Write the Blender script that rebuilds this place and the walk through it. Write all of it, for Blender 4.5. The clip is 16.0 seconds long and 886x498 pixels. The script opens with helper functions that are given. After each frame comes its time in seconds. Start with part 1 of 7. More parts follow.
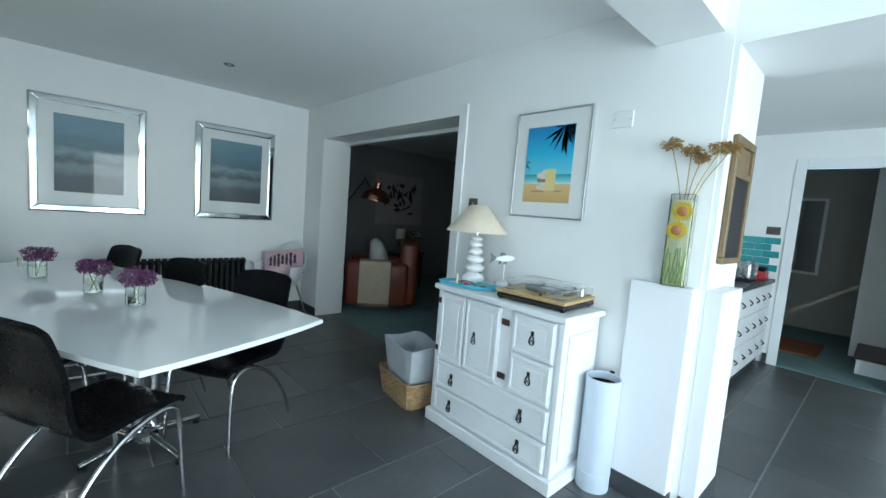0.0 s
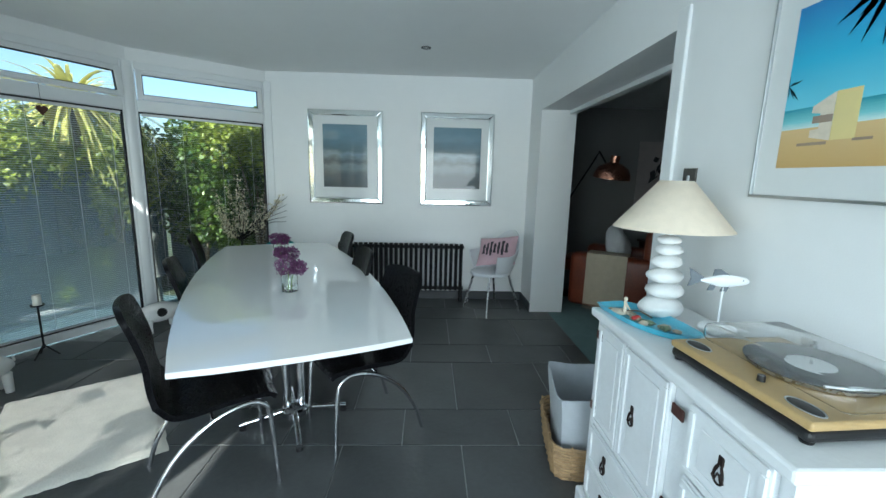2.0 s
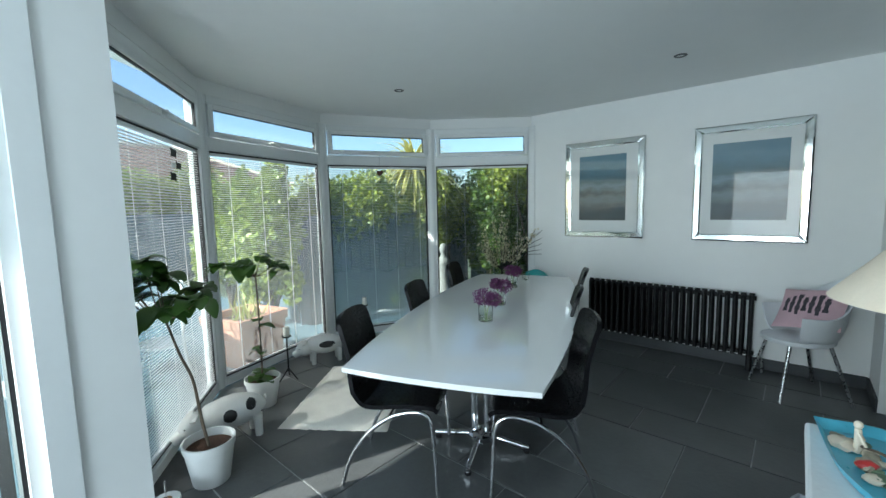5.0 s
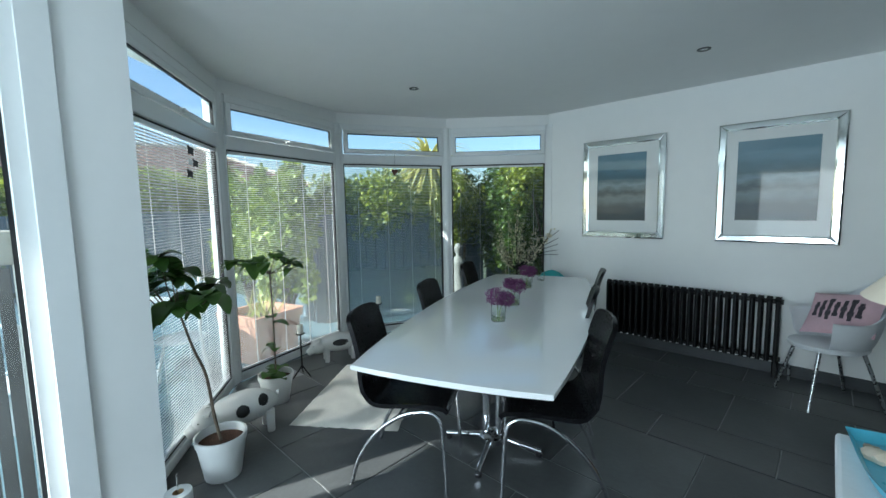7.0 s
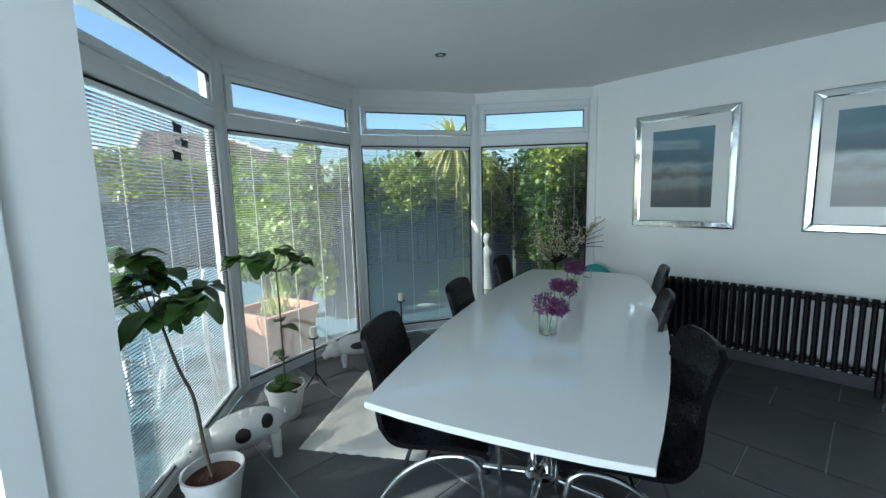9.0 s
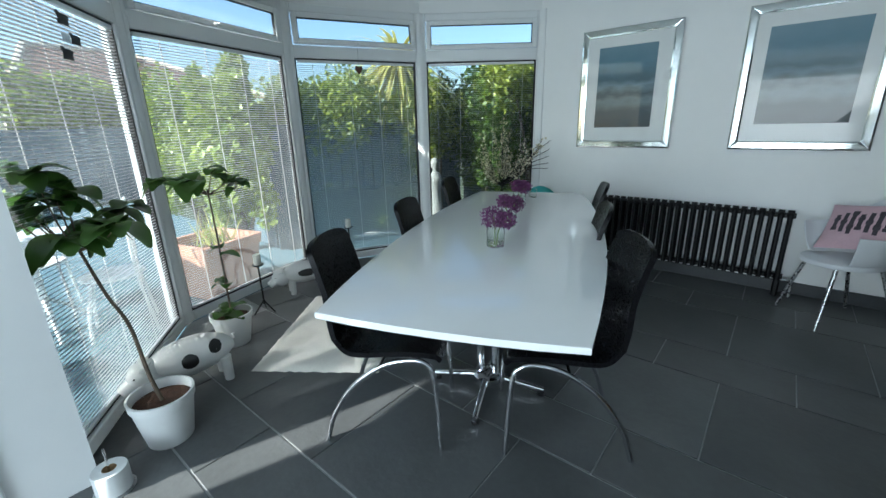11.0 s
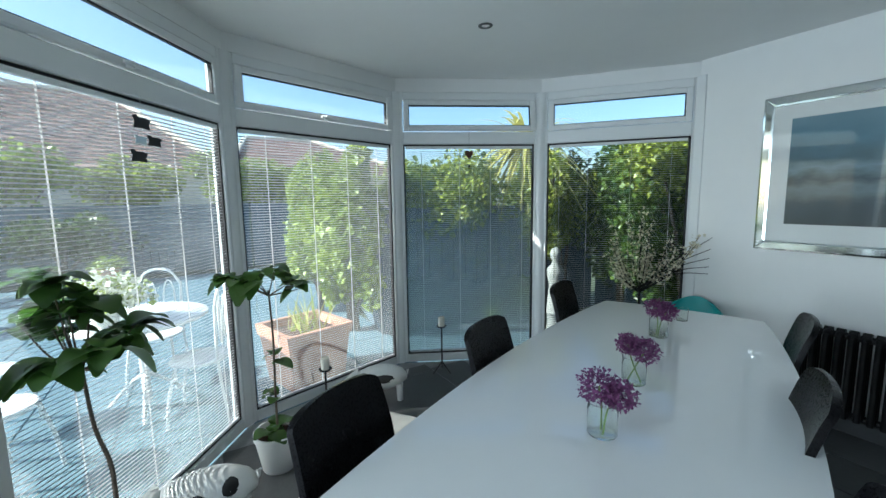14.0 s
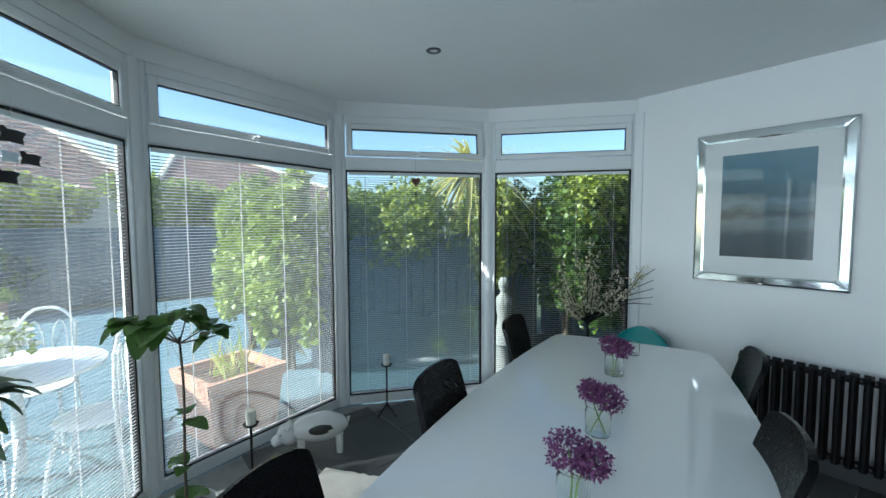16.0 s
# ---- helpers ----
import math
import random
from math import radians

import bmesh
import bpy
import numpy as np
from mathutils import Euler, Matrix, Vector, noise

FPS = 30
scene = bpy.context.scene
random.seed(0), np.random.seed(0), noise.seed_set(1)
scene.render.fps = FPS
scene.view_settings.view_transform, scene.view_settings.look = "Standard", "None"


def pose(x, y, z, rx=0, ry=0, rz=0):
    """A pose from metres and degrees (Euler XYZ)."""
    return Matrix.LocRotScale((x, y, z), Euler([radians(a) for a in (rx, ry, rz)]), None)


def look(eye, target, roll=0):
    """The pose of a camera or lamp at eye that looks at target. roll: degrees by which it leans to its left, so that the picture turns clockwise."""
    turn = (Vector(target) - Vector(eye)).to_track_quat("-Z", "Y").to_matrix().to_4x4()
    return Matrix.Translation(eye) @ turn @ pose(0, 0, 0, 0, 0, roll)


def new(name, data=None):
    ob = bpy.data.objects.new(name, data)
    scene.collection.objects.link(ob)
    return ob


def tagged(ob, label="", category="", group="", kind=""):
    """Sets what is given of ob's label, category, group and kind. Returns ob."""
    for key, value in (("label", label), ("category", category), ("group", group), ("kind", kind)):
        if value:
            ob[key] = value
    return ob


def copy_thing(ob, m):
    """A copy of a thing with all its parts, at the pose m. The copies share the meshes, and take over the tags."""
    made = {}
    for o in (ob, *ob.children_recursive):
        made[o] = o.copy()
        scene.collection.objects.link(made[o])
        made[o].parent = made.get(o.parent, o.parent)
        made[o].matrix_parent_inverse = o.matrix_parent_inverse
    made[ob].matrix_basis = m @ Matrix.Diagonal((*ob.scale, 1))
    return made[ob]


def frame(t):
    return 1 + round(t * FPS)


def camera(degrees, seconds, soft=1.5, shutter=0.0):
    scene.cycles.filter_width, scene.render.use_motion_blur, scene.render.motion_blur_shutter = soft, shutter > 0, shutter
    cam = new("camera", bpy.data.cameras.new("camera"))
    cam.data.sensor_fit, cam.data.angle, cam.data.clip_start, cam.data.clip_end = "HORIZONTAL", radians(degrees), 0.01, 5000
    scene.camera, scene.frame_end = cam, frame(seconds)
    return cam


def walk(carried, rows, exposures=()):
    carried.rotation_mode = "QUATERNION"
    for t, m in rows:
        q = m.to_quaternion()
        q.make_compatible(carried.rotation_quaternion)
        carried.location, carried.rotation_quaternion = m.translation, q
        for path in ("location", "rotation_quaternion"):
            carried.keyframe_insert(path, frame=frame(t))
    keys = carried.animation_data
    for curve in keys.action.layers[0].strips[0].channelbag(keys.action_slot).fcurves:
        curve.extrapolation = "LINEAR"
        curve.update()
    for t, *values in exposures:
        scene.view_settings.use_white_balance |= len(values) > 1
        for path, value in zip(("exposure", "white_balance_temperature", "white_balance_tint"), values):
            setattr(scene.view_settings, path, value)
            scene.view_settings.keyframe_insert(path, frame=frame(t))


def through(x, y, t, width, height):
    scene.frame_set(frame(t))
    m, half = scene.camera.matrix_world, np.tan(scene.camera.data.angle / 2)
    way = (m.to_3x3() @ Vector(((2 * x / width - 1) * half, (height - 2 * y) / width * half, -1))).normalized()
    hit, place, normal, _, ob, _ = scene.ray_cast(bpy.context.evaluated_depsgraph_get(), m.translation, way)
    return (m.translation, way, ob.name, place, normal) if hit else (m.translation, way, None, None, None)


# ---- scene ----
cam = camera(94.9, 16.0)
PATH = [
    (0, (-0.149, 0.037, 1.36), (1.198, 1.504, 1.179), 4.6),
    (0.5, (0.183, 0.043, 1.393), (1.167, 1.775, 1.218), 2.2),
    (1, (0.433, 0.136, 1.415), (1.161, 1.972, 1.1), 1.9),
    (1.5, (0.657, 0.294, 1.409), (1.074, 2.216, 1.048), 1.6),
    (2, (0.897, 0.38, 1.417), (0.97, 2.347, 1.065), 1.4),
    (2.5, (1.102, 0.523, 1.404), (1.009, 2.492, 1.065), 1.9),
    (3, (1.248, 0.646, 1.415), (0.89, 2.592, 1.119), 0.9),
    (3.5, (1.378, 0.685, 1.432), (0.689, 2.538, 1.132), -0.7),
    (4, (1.463, 0.68, 1.442), (0.502, 2.415, 1.185), -1.3),
    (4.5, (1.534, 0.661, 1.452), (0.283, 2.207, 1.239), -1.5),
    (7, (1.536, 0.705, 1.431), (0.163, 2.145, 1.23), -1.0),
    (7.5, (1.506, 0.733, 1.434), (0.115, 2.156, 1.231), -1.1),
    (8, (1.325, 0.835, 1.436), (-0.118, 2.204, 1.228), -0.9),
    (10.5, (1.118, 1.067, 1.368), (-0.23, 2.457, 0.868), -1.6),
    (11, (1.155, 1.0, 1.337), (-0.065, 2.472, 0.75), -1.4),
    (11.5, (1.186, 0.962, 1.342), (0.009, 2.475, 0.772), -0.9),
    (12, (1.176, 1.032, 1.376), (-0.026, 2.553, 0.883), -0.8),
    (12.5, (1.13, 1.216, 1.402), (-0.139, 2.705, 0.987), -0.7),
    (13, (1.075, 1.374, 1.421), (-0.262, 2.82, 1.072), -0.5),
    (13.5, (0.98, 1.58, 1.436), (-0.465, 2.931, 1.144), -0.3),
    (14, (0.858, 1.664, 1.469), (-0.839, 2.693, 1.223), -0.8),
    (14.5, (0.751, 1.698, 1.473), (-1.088, 2.462, 1.285), -0.7),
    (15, (0.684, 1.688, 1.503), (-1.131, 2.519, 1.369), -0.0),
    (15.5, (0.653, 1.675, 1.505), (-1.073, 2.681, 1.393), -0.1),
    (16, (0.698, 1.756, 1.503), (-0.852, 3.013, 1.375), -0.2),
]
EXPOSURE = [(0.0, 1.98, 5950, 2), (0.6, 1.98, 5680, 1), (1.5, 2.07, 5920, 2), (3.5, 2.15, 6200, 4), (4.5, 2.03, 6080, 3), (8.0, 1.82, 5840, 2), (10.5, 1.93, 5900, 4), (12.0, 2.07, 5950, 5), (16.0, 2.0, 5780, 4)]
walk(cam, [(t, look(eye, target, roll)) for t, eye, target, roll in PATH], EXPOSURE)
# ---- light ----
SUN_TRAVEL = Vector((0.33, 0.945, 0.0)).normalized()
SUN_ELEVATION = radians(35.5)
world = bpy.data.worlds.new("sky")
scene.world = world
world.use_nodes = True
wn = world.node_tree.nodes
sky = wn.new("ShaderNodeTexSky")
sky.sky_type, sky.sun_disc = "NISHITA", False
sky.sun_elevation = SUN_ELEVATION
sky.sun_rotation = math.atan2(-SUN_TRAVEL.x, -SUN_TRAVEL.y)
sky.air_density, sky.dust_density, sky.ozone_density = 1.0, 1.6, 3.0
wn["Background"].inputs["Strength"].default_value = 0.072
world.node_tree.links.new(sky.outputs["Color"], wn["Background"].inputs["Color"])
sun_data = bpy.data.lights.new("sun", "SUN")
sun_data.energy, sun_data.angle, sun_data.color = 3.5, radians(1.0), (1.0, 0.95, 0.87)
sun = new("sun", sun_data)
sun_dir = Vector((SUN_TRAVEL.x * math.cos(SUN_ELEVATION), SUN_TRAVEL.y * math.cos(SUN_ELEVATION), -math.sin(SUN_ELEVATION)))
sun.matrix_world = look(-sun_dir * 20, (0, 0, 0))


def window_light(name, at, to, w, h, watts):
    """An area lamp at an opening, standing in for the sky's light."""
    data = bpy.data.lights.new(name, "AREA")
    data.shape, data.size, data.size_y, data.energy, data.color = "RECTANGLE", w, h, watts, (0.82, 0.92, 1.0)
    ob = new(name, data)
    ob.matrix_world = look(at, to)
    return ob


# sky light through the tall garden glazing behind the walk
window_light("garden_side_sky", (-0.72, -2.1, 1.15), (2, -1.6, 1.5), 2.3, 2.1, 15)
# added fill lamp in a south opening that never comes into view
window_light("south_window_sky", (1.3, -3.36, 1.15), (1.3, 0, 1.9), 2.1, 2.0, 36)
window_light("garden_door_sky", (-0.87, 0.32, 1.15), (2, 0.3, 1.0), 0.65, 2.0, 3.5)


# ---- materials ----
def mat(name, color, rough=0.5, metal=0.0, vary=0.12, scale=6.0, bump=0.0, bump_scale=60.0, color2=None, coat=0.0, per_object=0.0, sheen=0.0, spec=0.5):
    """A paint, stone, cloth or metal: base colour varied at two scales, with fine relief."""
    m = bpy.data.materials.new(name)
    m.use_nodes = True
    nt = m.node_tree
    p = nt.nodes["Principled BSDF"]
    p.inputs["Roughness"].default_value, p.inputs["Metallic"].default_value = rough, metal
    p.inputs["Coat Weight"].default_value, p.inputs["Coat Roughness"].default_value = coat, 0.05
    p.inputs["Sheen Weight"].default_value = sheen
    p.inputs["Specular IOR Level"].default_value = spec
    co = nt.nodes.new("ShaderNodeTexCoord")
    big, small = nt.nodes.new("ShaderNodeTexNoise"), nt.nodes.new("ShaderNodeTexNoise")
    big.inputs["Scale"].default_value, big.inputs["Detail"].default_value = scale, 5
    small.inputs["Scale"].default_value, small.inputs["Detail"].default_value = scale * 9, 3
    for n in (big, small):
        nt.links.new(co.outputs["Object"], n.inputs["Vector"])
    blend = nt.nodes.new("ShaderNodeMath")
    blend.operation = "MULTIPLY_ADD"
    blend.inputs[1].default_value = 0.35
    nt.links.new(small.outputs["Fac"], blend.inputs[0])
    part2 = nt.nodes.new("ShaderNodeMath")
    part2.operation = "MULTIPLY"
    part2.inputs[1].default_value = 0.65
    nt.links.new(big.outputs["Fac"], part2.inputs[0])
    nt.links.new(part2.outputs[0], blend.inputs[2])
    ramp = nt.nodes.new("ShaderNodeMapRange")
    ramp.inputs["From Min"].default_value, ramp.inputs["From Max"].default_value = 0.3, 0.7
    nt.links.new(blend.outputs[0], ramp.inputs["Value"])
    mix = nt.nodes.new("ShaderNodeMix")
    mix.data_type = "RGBA"
    c2 = color2 or tuple(min(1.0, c * (1 + vary)) for c in color)
    c1 = color if color2 else tuple(c * (1 - vary) for c in color)
    mix.inputs["A"].default_value, mix.inputs["B"].default_value = (*c1, 1), (*c2, 1)
    nt.links.new(ramp.outputs["Result"], mix.inputs["Factor"])
    out = mix.outputs["Result"]
    if per_object:
        info = nt.nodes.new("ShaderNodeObjectInfo")
        mr = nt.nodes.new("ShaderNodeMapRange")
        mr.inputs["To Min"].default_value, mr.inputs["To Max"].default_value = 1 - per_object, 1 + per_object
        nt.links.new(info.outputs["Random"], mr.inputs["Value"])
        hsv = nt.nodes.new("ShaderNodeHueSaturation")
        nt.links.new(mr.outputs["Result"], hsv.inputs["Value"])
        nt.links.new(out, hsv.inputs["Color"])
        out = hsv.outputs["Color"]
    nt.links.new(out, p.inputs["Base Color"])
    rr = nt.nodes.new("ShaderNodeMapRange")
    rr.inputs["To Min"].default_value, rr.inputs["To Max"].default_value = max(0.0, rough - 0.06), min(1.0, rough + 0.06)
    nt.links.new(small.outputs["Fac"], rr.inputs["Value"])
    nt.links.new(rr.outputs["Result"], p.inputs["Roughness"])
    if bump:
        bn, b = nt.nodes.new("ShaderNodeTexNoise"), nt.nodes.new("ShaderNodeBump")
        bn.inputs["Scale"].default_value, bn.inputs["Detail"].default_value = bump_scale, 4
        nt.links.new(co.outputs["Object"], bn.inputs["Vector"])
        b.inputs["Strength"].default_value, b.inputs["Distance"].default_value = bump, 0.01
        nt.links.new(bn.outputs["Fac"], b.inputs["Height"])
        nt.links.new(b.outputs["Normal"], p.inputs["Normal"])
    return m


def leaf_mat(name, dark, light, rough=0.45, through=0.25):
    """Leaves that differ one from another and let some light through."""
    m = bpy.data.materials.new(name)
    m.use_nodes = True
    nt = m.node_tree
    p = nt.nodes["Principled BSDF"]
    geo, mix = nt.nodes.new("ShaderNodeNewGeometry"), nt.nodes.new("ShaderNodeMix")
    mix.data_type = "RGBA"
    mix.inputs["A"].default_value, mix.inputs["B"].default_value = (*dark, 1), (*light, 1)
    nt.links.new(geo.outputs["Random Per Island"], mix.inputs["Factor"])
    nt.links.new(mix.outputs["Result"], p.inputs["Base Color"])
    p.inputs["Roughness"].default_value = rough
    tr, ms = nt.nodes.new("ShaderNodeBsdfTranslucent"), nt.nodes.new("ShaderNodeMixShader")
    nt.links.new(mix.outputs["Result"], tr.inputs["Color"])
    ms.inputs["Fac"].default_value = through
    nt.links.new(p.outputs["BSDF"], ms.inputs[1])
    nt.links.new(tr.outputs["BSDF"], ms.inputs[2])
    nt.links.new(ms.outputs["Shader"], nt.nodes["Material Output"].inputs["Surface"])
    return m


def glass_mat(name, color=(1, 1, 1), rough=0.0, ior=1.45):
    m = bpy.data.materials.new(name)
    m.use_nodes = True
    p = m.node_tree.nodes["Principled BSDF"]
    p.inputs["Base Color"].default_value = (*color, 1)
    p.inputs["Roughness"].default_value, p.inputs["IOR"].default_value, p.inputs["Transmission Weight"].default_value = rough, ior, 1.0
    return m


def pane_mat(name, film=(0.010, 0.028), overlay=0.0):
    """Thin window glass: clear, with a slight gloss. The last argument puts glare haze into the film, strongest low on
    the pane.
    """
    m = bpy.data.materials.new(name)
    m.use_nodes = True
    nt = m.node_tree
    nt.nodes.remove(nt.nodes["Principled BSDF"])
    t, g, ms, f, pw = (nt.nodes.new("ShaderNode" + k) for k in ("BsdfTransparent", "BsdfGlossy", "MixShader", "LayerWeight", "Math"))
    t.inputs["Color"].default_value = (0.94, 0.97, 0.96, 1)
    g.inputs["Roughness"].default_value = 0.02
    pw.operation = "MULTIPLY_ADD"
    pw.inputs[1].default_value, pw.inputs[2].default_value = 0.12, 0.015
    f.inputs["Blend"].default_value = 0.25
    nt.links.new(f.outputs["Facing"], pw.inputs[0])
    nt.links.new(pw.outputs[0], ms.inputs["Fac"])
    nt.links.new(t.outputs["BSDF"], ms.inputs[1])
    nt.links.new(g.outputs["BSDF"], ms.inputs[2])
    # a patchy translucent film that scatters the sun, glare haze put into its strength
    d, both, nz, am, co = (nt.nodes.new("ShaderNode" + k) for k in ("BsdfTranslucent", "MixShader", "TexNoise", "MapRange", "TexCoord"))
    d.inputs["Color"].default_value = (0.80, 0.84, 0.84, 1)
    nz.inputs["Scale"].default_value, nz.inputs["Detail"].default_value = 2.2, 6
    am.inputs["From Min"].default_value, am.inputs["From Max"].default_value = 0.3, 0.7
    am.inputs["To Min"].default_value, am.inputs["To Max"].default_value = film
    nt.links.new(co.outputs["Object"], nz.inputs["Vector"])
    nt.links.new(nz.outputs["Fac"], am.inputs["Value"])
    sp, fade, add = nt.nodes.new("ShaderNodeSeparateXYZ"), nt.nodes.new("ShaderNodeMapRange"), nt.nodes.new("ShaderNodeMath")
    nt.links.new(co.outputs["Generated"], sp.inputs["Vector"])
    # extra haze towards the bottom, glare painted into the pane
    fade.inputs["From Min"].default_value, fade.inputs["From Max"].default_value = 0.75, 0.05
    fade.inputs["To Min"].default_value, fade.inputs["To Max"].default_value = 0.0, overlay
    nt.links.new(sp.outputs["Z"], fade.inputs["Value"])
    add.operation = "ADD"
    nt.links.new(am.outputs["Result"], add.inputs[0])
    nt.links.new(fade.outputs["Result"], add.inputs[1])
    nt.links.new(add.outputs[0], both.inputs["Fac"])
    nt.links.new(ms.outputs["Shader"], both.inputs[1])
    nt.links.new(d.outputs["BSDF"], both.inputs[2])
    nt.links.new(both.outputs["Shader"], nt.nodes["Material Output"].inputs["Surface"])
    return m


def print_mat(name, bands, scale=3.0, coat=0.6, warp=0.12, axis="Z"):
    """A print behind glass: soft bands of colour from the bottom to the top, broken by brushy noise. bands: (height 0..1, colour)."""
    m = bpy.data.materials.new(name)
    m.use_nodes = True
    nt = m.node_tree
    p = nt.nodes["Principled BSDF"]
    p.inputs["Roughness"].default_value, p.inputs["Coat Weight"].default_value, p.inputs["Coat Roughness"].default_value = 0.5, coat, 0.02
    co, sep = nt.nodes.new("ShaderNodeTexCoord"), nt.nodes.new("ShaderNodeSeparateXYZ")
    nt.links.new(co.outputs["Generated"], sep.inputs["Vector"])
    mp = nt.nodes.new("ShaderNodeMapping")
    mp.inputs["Scale"].default_value = (1.0, 1.0, 3.0)
    nt.links.new(co.outputs["Generated"], mp.inputs["Vector"])
    nz, ma = nt.nodes.new("ShaderNodeTexNoise"), nt.nodes.new("ShaderNodeMath")
    nz.inputs["Scale"].default_value, nz.inputs["Detail"].default_value = scale, 7
    nt.links.new(mp.outputs["Vector"], nz.inputs["Vector"])
    ma.operation = "MULTIPLY_ADD"
    ma.inputs[1].default_value = warp * 2
    nt.links.new(nz.outputs["Fac"], ma.inputs[0])
    sub = nt.nodes.new("ShaderNodeMath")
    sub.operation = "SUBTRACT"
    sub.inputs[1].default_value = warp
    nt.links.new(sep.outputs[axis], sub.inputs[0])
    nt.links.new(sub.outputs[0], ma.inputs[2])
    cr = nt.nodes.new("ShaderNodeValToRGB")
    while len(cr.color_ramp.elements) < len(bands):
        cr.color_ramp.elements.new(0.5)
    for e, (h, c) in zip(cr.color_ramp.elements, bands):
        e.position, e.color = h, (*c, 1)
    nt.links.new(ma.outputs[0], cr.inputs["Fac"])
    nt.links.new(cr.outputs["Color"], p.inputs["Base Color"])
    return m


